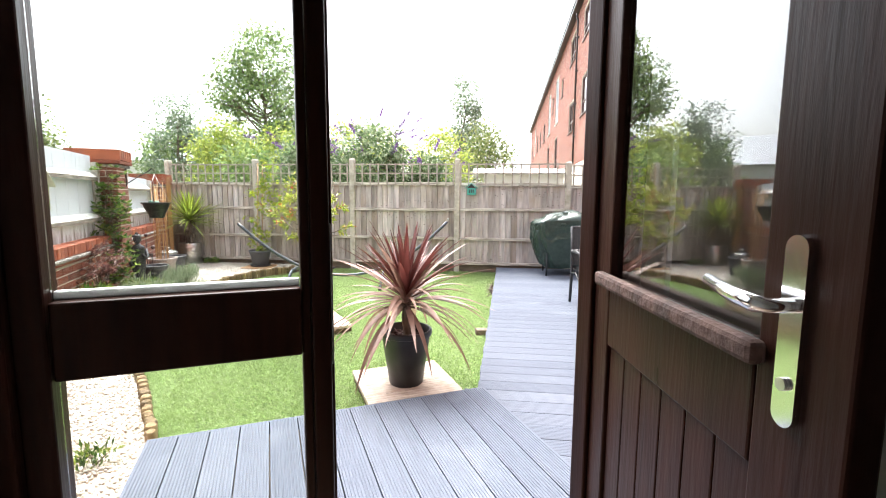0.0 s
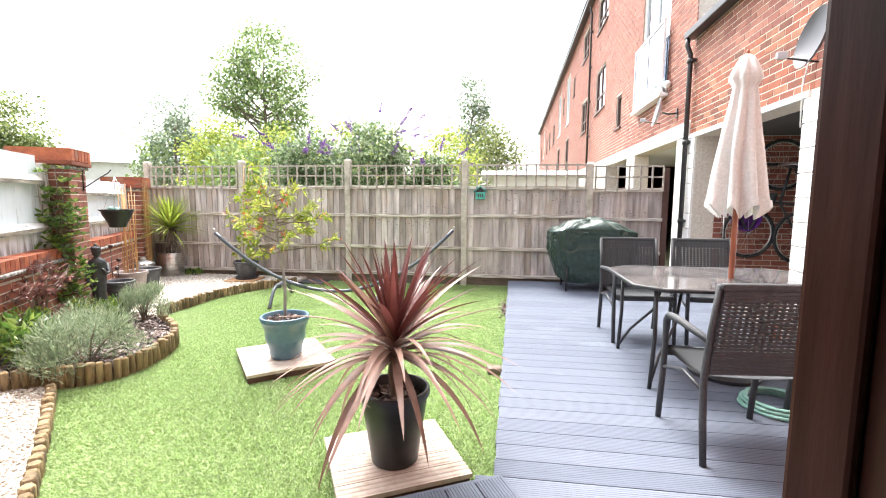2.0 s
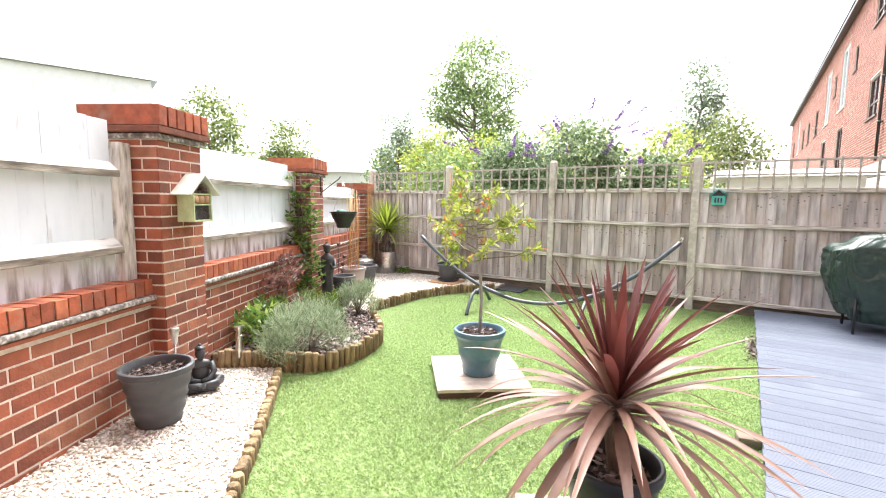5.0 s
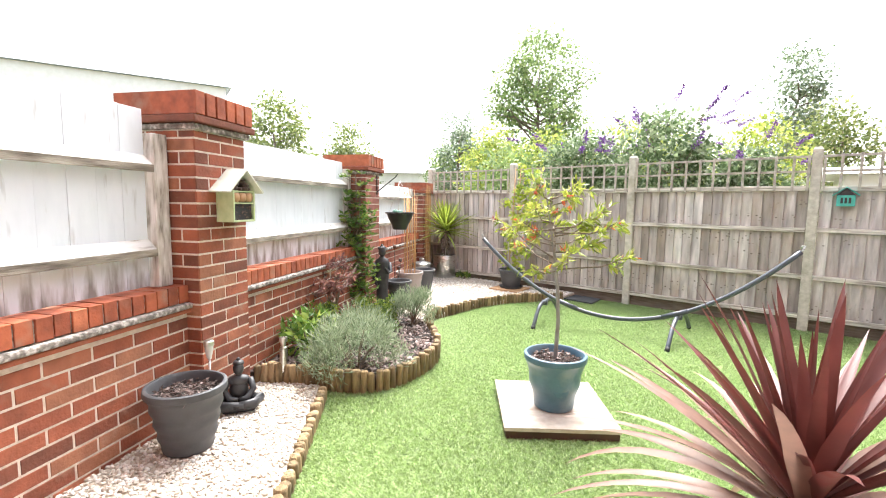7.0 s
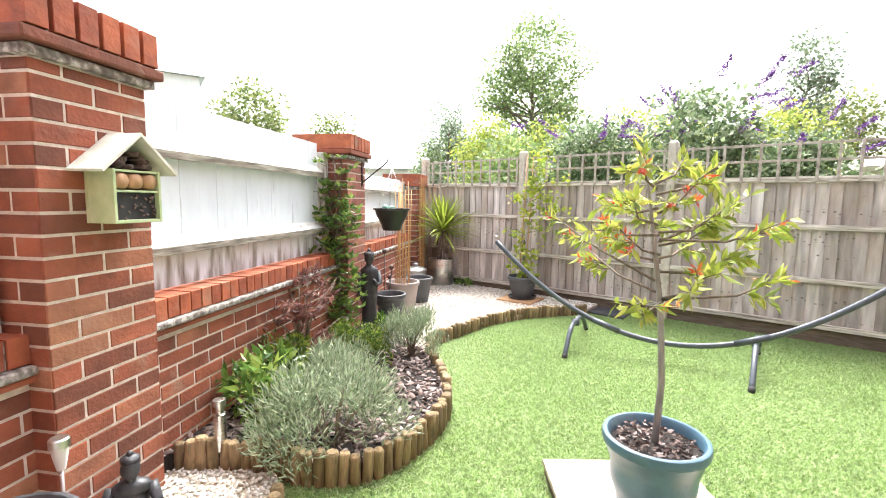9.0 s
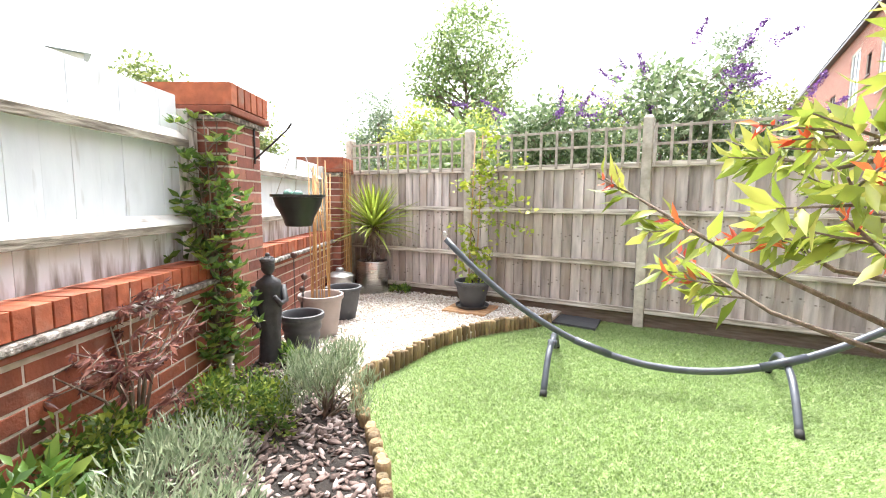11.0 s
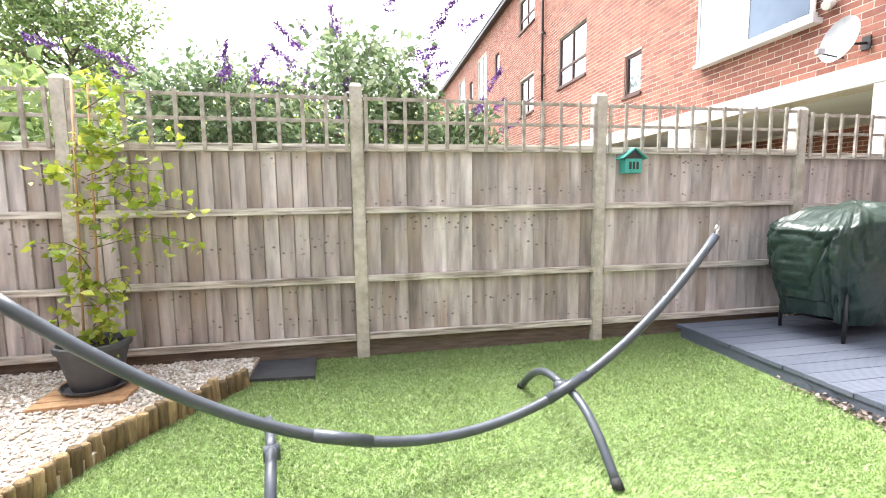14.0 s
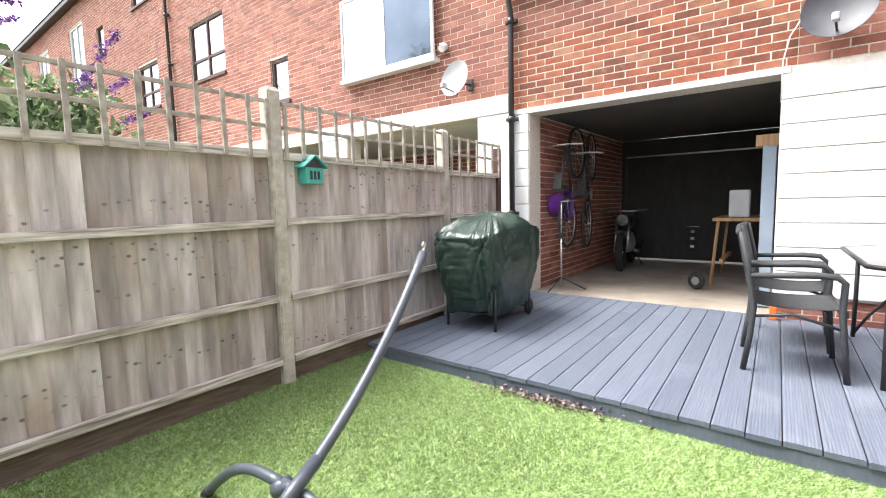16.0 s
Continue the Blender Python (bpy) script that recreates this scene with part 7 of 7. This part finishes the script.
climber((-4.31, 7.62, 0.33), 130)
slate = sheet("slate", [(-3.45, 7.68), (-3.02, 7.65), (-3.04, 8.02), (-3.50, 8.03)], 0.0, 0.03, SLATE)
tagged(slate, "dark grey rectangular slate lying by the fence", "slate")
lump = box("stone_block", (-0.06, 0.06, -0.05, 0.05, 0, 0.06), GRAVEL_BOARD, None, bevel=0.012, at=pose(-0.15, 4.30, 0.0, 0, 0, 12))
tagged(lump, "dark brown wooden block beside the deck edge", "block")

# hanging basket on its bracket
brk = empty("basket_bracket", GARDEN @ pose(0.004, PITCH - 0.10, 1.47), "black iron wall bracket on the brick pier", "bracket")
bar("back_bar", [(0.006, 0, 0), (0.006, 0, 0.26)], 0.007, BLACK_METAL, brk, sides=8)
bar("arm", [(0.006, 0, 0.03), (0.15, -0.07, 0.12), (0.31, -0.20, 0.20), (0.345, -0.225, 0.235)], 0.0065, BLACK_METAL, brk, sides=8)
BASKET = pose(-4.47, 5.36, 1.06) @ Matrix.Diagonal((0.84, 0.84, 0.86, 1))
bsk = empty("hanging_basket", BASKET, "black plastic hanging basket on chains", "hanging basket")
turned("bowl", [(0, 0), (0.095, 0), (0.105, 0.02), (0.115, 0.06), (0.165, 0.15), (0.185, 0.215), (0.205, 0.218), (0.205, 0.235), (0.18, 0.235), (0.165, 0.19), (0.11, 0.07), (0, 0.04)], POT_BLACK, bsk)
for i in range(3):
    a = i * 2.094 + 0.4
    bar("chain", [(0.19 * math.cos(a), 0.19 * math.sin(a), 0.23), (0.0, 0.0, 0.66)], 0.003, STEEL, bsk, sides=5)
bm = bmesh.new()
blob(bm, (0.05, -0.05, 0.235), (0.045, 0.03, 0.025), 1, 0.5)
blob(bm, (-0.03, -0.07, 0.24), (0.035, 0.03, 0.03), 2, 0.5)
part("cloth", bm, HOSE, bsk, "crumpled turquoise netting", smooth=True)

# ---- on the street front and in the carport ----
def dish(at, size, label, mat=None, off=0.24):
    d = empty("satellite_dish", at, label, "satellite dish")
    turned("reflector", [(0, 0.0), (size * 0.25, 0.012), (size * 0.42, 0.04), (size * 0.5, 0.065), (size * 0.5, 0.071), (size * 0.42, 0.047), (size * 0.25, 0.02), (0, 0.008)], mat or DISH, d, at=pose(-off, 0, 0, 0, -78, 0))
    bar("arm", [(0.0, 0, -0.02), (-off * 0.5, 0, -0.03), (-off + 0.02, 0, 0)], 0.014, BLACK_METAL, d)
    bar("feed_arm", [(-off, 0, -size * 0.38), (-off - 0.24, 0, -size * 0.28)], 0.009, BLACK_METAL, d)
    box("feed_horn", (-off - 0.30, -off - 0.22, -0.025, 0.025, -size * 0.30, -size * 0.30 + 0.06), DISH, d, bevel=0.01)
    box("wall_plate", (-0.012, 0.0, -0.05, 0.05, -0.09, 0.05), BLACK_METAL, d, bevel=0.003)


dish(STREET @ pose(-0.005, 0.60, 2.80, 0, 0, -8), 0.46, "grey satellite dish on the terrace front")
dish(STREET @ pose(-0.005, -3.06, 2.70, 0, 0, -6), 0.48, "dark grey satellite dish above the white blockwork", DISH_DARK, 0.13)
cable = empty("cable", STREET @ pose(-0.035, -2.72, 2.3), "white cable down the carport corner", "cable")
bar("run", [(0.02, -0.1, 0.45), (0, -0.02, 0.30), (-0.01, 0.02, 0.1), (0, 0.02, -0.25)], 0.006, FRAME_WHITE, cable, sides=6)
floodlight = empty("wall_lamp", STREET @ pose(-0.005, 1.02, 3.32), "small white security lamp beside the window", "lamp")
bar("arm", [(0, 0, 0), (-0.10, -0.03, 0.0)], 0.02, FRAME_WHITE, floodlight)
turned("head", [(0, 0), (0.05, 0.0), (0.06, 0.04), (0.05, 0.09), (0, 0.1)], FRAME_WHITE, floodlight, at=pose(-0.10, -0.03, -0.02, 0, 60, 0))
flood2 = empty("wall_lamp", STREET @ pose(-0.005, -3.9, 3.42), "black floodlight on a bracket over the carport", "lamp")
bar("arm", [(0, 0, 0), (-0.12, 0, 0.02), (-0.20, 0.03, 0.02)], 0.014, BLACK_METAL, flood2)
box("head", (-0.30, -0.18, -0.03, 0.09, -0.05, 0.06), BLACK_METAL, flood2, bevel=0.012)


def wheel(parent, at, r, spokes=True, tyre=0.022):
    bm = bmesh.new()
    ring = [Vector((r * math.cos(a), 0, r * math.sin(a))) for a in (k * 2 * math.pi / 28 for k in range(28))]
    tube(bm, ring + ring[:2], tyre, 8, caps=False)
    w = part("wheel", bm, RUBBER, parent, "", at, smooth=True)
    bm = bmesh.new()
    rim = [v * 0.91 for v in ring]
    tube(bm, rim + rim[:2], 0.011, 6, caps=False)
    if spokes:
        for k in range(14):
            tube(bm, [(0, 0.02 * (-1) ** k, 0), rim[k * 2]], 0.0022, 4)
        tube(bm, [(0, -0.04, 0), (0, 0.04, 0)], 0.018, 8)
    part("rim", bm, STEEL, w, "steel rim and spokes", smooth=True)
    return w


def bicycle(at, frame_mat, label):
    b = empty("bicycle", at, label, "bicycle", "bicycles in the carport")
    wheel(b, pose(-0.5, 0, 0), 0.33)
    wheel(b, pose(0.5, 0, 0), 0.33)
    for pts in (((-0.5, 0, 0), (-0.05, 0, -0.02)), ((-0.5, 0, 0), (-0.15, 0, 0.42)), ((-0.05, 0, -0.02), (-0.17, 0, 0.52)), ((-0.05, 0, -0.02), (0.34, 0, 0.40)), ((-0.14, 0, 0.42), (0.33, 0, 0.46)), ((0.33, 0, 0.5), (0.5, 0, 0))):
        bar("frame_tube", pts, 0.017, frame_mat, b, sides=8)
    bar("handlebar", [(0.33, -0.26, 0.56), (0.34, -0.08, 0.56), (0.34, 0.08, 0.56), (0.33, 0.26, 0.56)], 0.013, STEEL, b, sides=8)
    box("saddle", (-0.28, -0.05, -0.06, 0.06, 0.52, 0.57), RUBBER, b, bevel=0.02)
    turned("chainring", [(0, -0.006), (0.085, -0.006), (0.085, 0.006), (0, 0.006)], STEEL, b, at=pose(-0.05, -0.03, -0.02, 90, 0, 0))


bicycle(STREET @ pose(0.85, -0.45, 1.42, 0, -68, 4), BLACK_METAL, "black bicycle hung upright on the carport wall")
bicycle(STREET @ pose(1.42, -0.48, 1.38, 0, -72, 10), BLACK_METAL, "dark bicycle with bright rims hung on the carport wall")
tub = turned("tub_trug", [(0, 0), (0.13, 0), (0.19, 0.22), (0.20, 0.22), (0.14, -0.006), (0, -0.006)], PURPLE, None, at=STREET @ pose(0.62, -0.27, 1.18, 90, 0, 0))
tagged(tub, "purple plastic tub hung on the brick wall", "tub")
stand = empty("music_stand", STREET @ pose(0.32, -0.52, 0.107), "chrome tripod stand at the carport mouth", "stand")
bar("pole", [(0, 0, 0.05), (0, 0, 0.72)], 0.014, STEEL, stand)
bar("upper_pole", [(0, 0, 0.70), (0, 0, 1.12)], 0.009, STEEL, stand)
bar("collar", [(0, 0, 0.66), (0, 0, 0.74)], 0.022, BLACK_METAL, stand)
for i in range(3):
    a = -1.2 + i * 2.094
    bar("leg", [(0, 0, 0.16), (0.30 * math.cos(a), 0.30 * math.sin(a), 0.012)], 0.009, BLACK_METAL, stand)
bar("crossbar", [(-0.02, 0.0, 1.12), (0.10, -0.14, 1.13)], 0.008, STEEL, stand)


def motorbike(at):
    m = empty("motorbike", at, "black motorbike parked in the carport", "motorbike")
    wheel(m, pose(-0.62, 0, 0.30), 0.26, tyre=0.055)
    wheel(m, pose(0.66, 0, 0.30), 0.26, tyre=0.06)
    for y in (-0.09, 0.09):
        bar("fork", [(-0.62, y, 0.30), (-0.40, y, 0.86)], 0.022, STEEL, m)
    bm = bmesh.new()
    blob(bm, (-0.12, 0, 0.74), (0.27, 0.14, 0.13), 1, 0.1)
    part("fuel_tank", bm, BLACK_METAL, m, smooth=True)
    bm = bmesh.new()
    blob(bm, (-0.02, 0, 0.42), (0.24, 0.15, 0.19), 2, 0.25)
    part("engine", bm, ZINC, m, "dull metal engine", smooth=True)
    box("seat", (0.10, 0.72, -0.12, 0.12, 0.70, 0.79), RUBBER, m, bevel=0.03)
    turned("headlamp", [(0, 0), (0.085, 0.0), (0.09, 0.03), (0.06, 0.11), (0, 0.12)], CHROME, m, at=pose(-0.54, 0, 0.80, 0, 90, 0))
    bar("handlebar", [(-0.30, -0.36, 0.96), (-0.40, -0.15, 0.94), (-0.40, 0.15, 0.94), (-0.30, 0.36, 0.96)], 0.013, STEEL, m)
    bar("exhaust", [(-0.1, -0.14, 0.28), (0.3, -0.16, 0.24), (0.85, -0.17, 0.34)], 0.035, CHROME, m)
    box("mudguard", (-0.80, -0.44, -0.06, 0.06, 0.60, 0.625), BLACK_METAL, m, bevel=0.01)
    bar("stand", [(0.1, -0.1, 0.3), (0.16, -0.25, 0.0)], 0.012, BLACK_METAL, m)


motorbike(STREET @ pose(2.85, -0.62, 0.106, 0, 0, 8))
cab = empty("tall_cabinet", STREET @ pose(0.42, -2.62, 0.106), "tall narrow grey-blue cabinet just inside the carport", "cabinet")
box("carcass", (0, 0.45, -0.06, 0.055, 0, 1.62), BLUE_DOOR, cab, bevel=0.005)
box("door", (-0.02, -0.001, -0.055, 0.05, 0.02, 1.60), BLUE_DOOR, cab, bevel=0.004)
bench = empty("workbench", STREET @ pose(1.75, -2.36, 0.106), "wooden workbench with odds and ends in the carport", "workbench")
box("top", (-0.35, 0.9, -0.30, 0.32, 0.83, 0.87), CANE_WOOD, bench, bevel=0.005)
for x in (-0.28, 0.83):
    for y in (-0.24, 0.26):
        bar("leg", [(x * 1.05, y * 1.25, 0), (x, y, 0.83)], 0.024, CANE_WOOD, bench, sides=4)
box("stretcher", (-0.25, 0.8, 0.20, 0.24, 0.30, 0.35), CANE_WOOD, bench, bevel=0.003)
sheet_of = tagged(box("paper_bag", (-0.08, 0.08, -0.11, 0.11, 0, 0.34), PAPER, None, bevel=0.02, at=STREET @ pose(1.7, -2.3, 0.978)), "white paper bag on the workbench", "bag")
lamp_box = tagged(box("tool_box", (-0.10, 0.12, -0.10, 0.10, 0, 0.12), CANE_WOOD, None, bevel=0.012, at=STREET @ pose(0.62, -2.60, 1.729)), "yellow-brown box on top of the cabinet", "box")
tyre = empty("spare_wheel", STREET @ pose(1.15, -1.92, 0.215, 0, 0, 65), "black trolley wheel on the carport floor", "wheel")
wheel(tyre, pose(0, 0, 0), 0.075, False, 0.032)
turned("hub", [(0, -0.02), (0.05, -0.02), (0.05, 0.02), (0, 0.02)], STEEL, tyre, at=pose(0, 0, 0, 90, 0, 0))
orange = tagged(box("crate", (-0.04, 0.04, -0.03, 0.03, 0, 0.13), ORANGE, None, bevel=0.010, at=STREET @ pose(-0.10, -2.72, 0.113)), "small orange plastic box by the carport corner", "box")

# fallen leaves along the deck's edge
rngd = np.random.default_rng(9)
nd = 420
cd = np.stack([rngd.normal(-0.075, 0.03, nd), rngd.normal(6.4, 0.22, nd), rngd.uniform(0.0, 0.05, nd)], 1)
deb = leaf_cloud("fallen_leaves", cd, rngd.normal(size=(nd, 3)) * [1, 1, 0.3], 0.028, CHIP, None, aspect=1.8, seed=3)
tagged(deb, "dry brown leaves caught at the deck edge", "leaves", kind="stuff")


# ---- houses beyond the garden ----
def far_house(name, at, w, d, wall_h, ridge, wall_mat, roof_mat, label, windows):
    h = empty(name, at, label, "house", kind="structure")
    box("wall", (-w / 2, w / 2, -d / 2, d / 2, -0.3, wall_h), wall_mat, h, bevel=0.02)
    raw("roof", [(-w / 2 - 0.3, -d / 2 - 0.3, wall_h), (w / 2 + 0.3, -d / 2 - 0.3, wall_h), (w / 2 + 0.3, d / 2 + 0.3, wall_h), (-w / 2 - 0.3, d / 2 + 0.3, wall_h), (-w / 2 - 0.3, 0, wall_h + ridge), (w / 2 + 0.3, 0, wall_h + ridge)], [(0, 1, 5, 4), (2, 3, 4, 5), (0, 4, 3), (1, 2, 5), (3, 2, 1, 0)], roof_mat, h)
    for x, z, ww, hh in windows:
        win = empty("window", pose(x, -d / 2, z))
        win.parent = h
        box("frame", (-ww / 2 - 0.06, ww / 2 + 0.06, -0.05, -0.021, -0.06, hh + 0.06), FRAME_BROWN, win, bevel=0.006)
        n = max(1, round(ww / 0.9))
        for i in range(n):
            raw("pane", box_verts(-ww / 2 + i * ww / n + 0.03, -ww / 2 + (i + 1) * ww / n - 0.03, -0.058, -0.0505, 0.0, hh), BOXF, PANE_DARK, win)
    return h


far_house("white_house", pose(-33.2, 7.4, 0, 0, 0, 72), 16.0, 6.0, 7.9, 0.4, WHITE_BLOCK, ROOF_BLUE, "white rendered house beyond the wall", [(-1.5, 5.6, 2.4, 1.0)])
far_house("metal_roof_house", pose(-23.0, 25.5, 0, 0, 0, 42), 12.0, 6.0, 3.3, 2.0, WHITE_BLOCK, ROOF_BLUE, "white house with a pale blue metal roof far off", [(-3, 1.2, 1.6, 1.1), (2, 1.2, 1.6, 1.1)])
far_house("white_shed", pose(0.6, 14.0, 0, 0, 0, 3), 2.2, 2.4, 2.0, 0.22, WHITE_BLOCK, WHITE_BLOCK, "low white shed behind the fence", [])
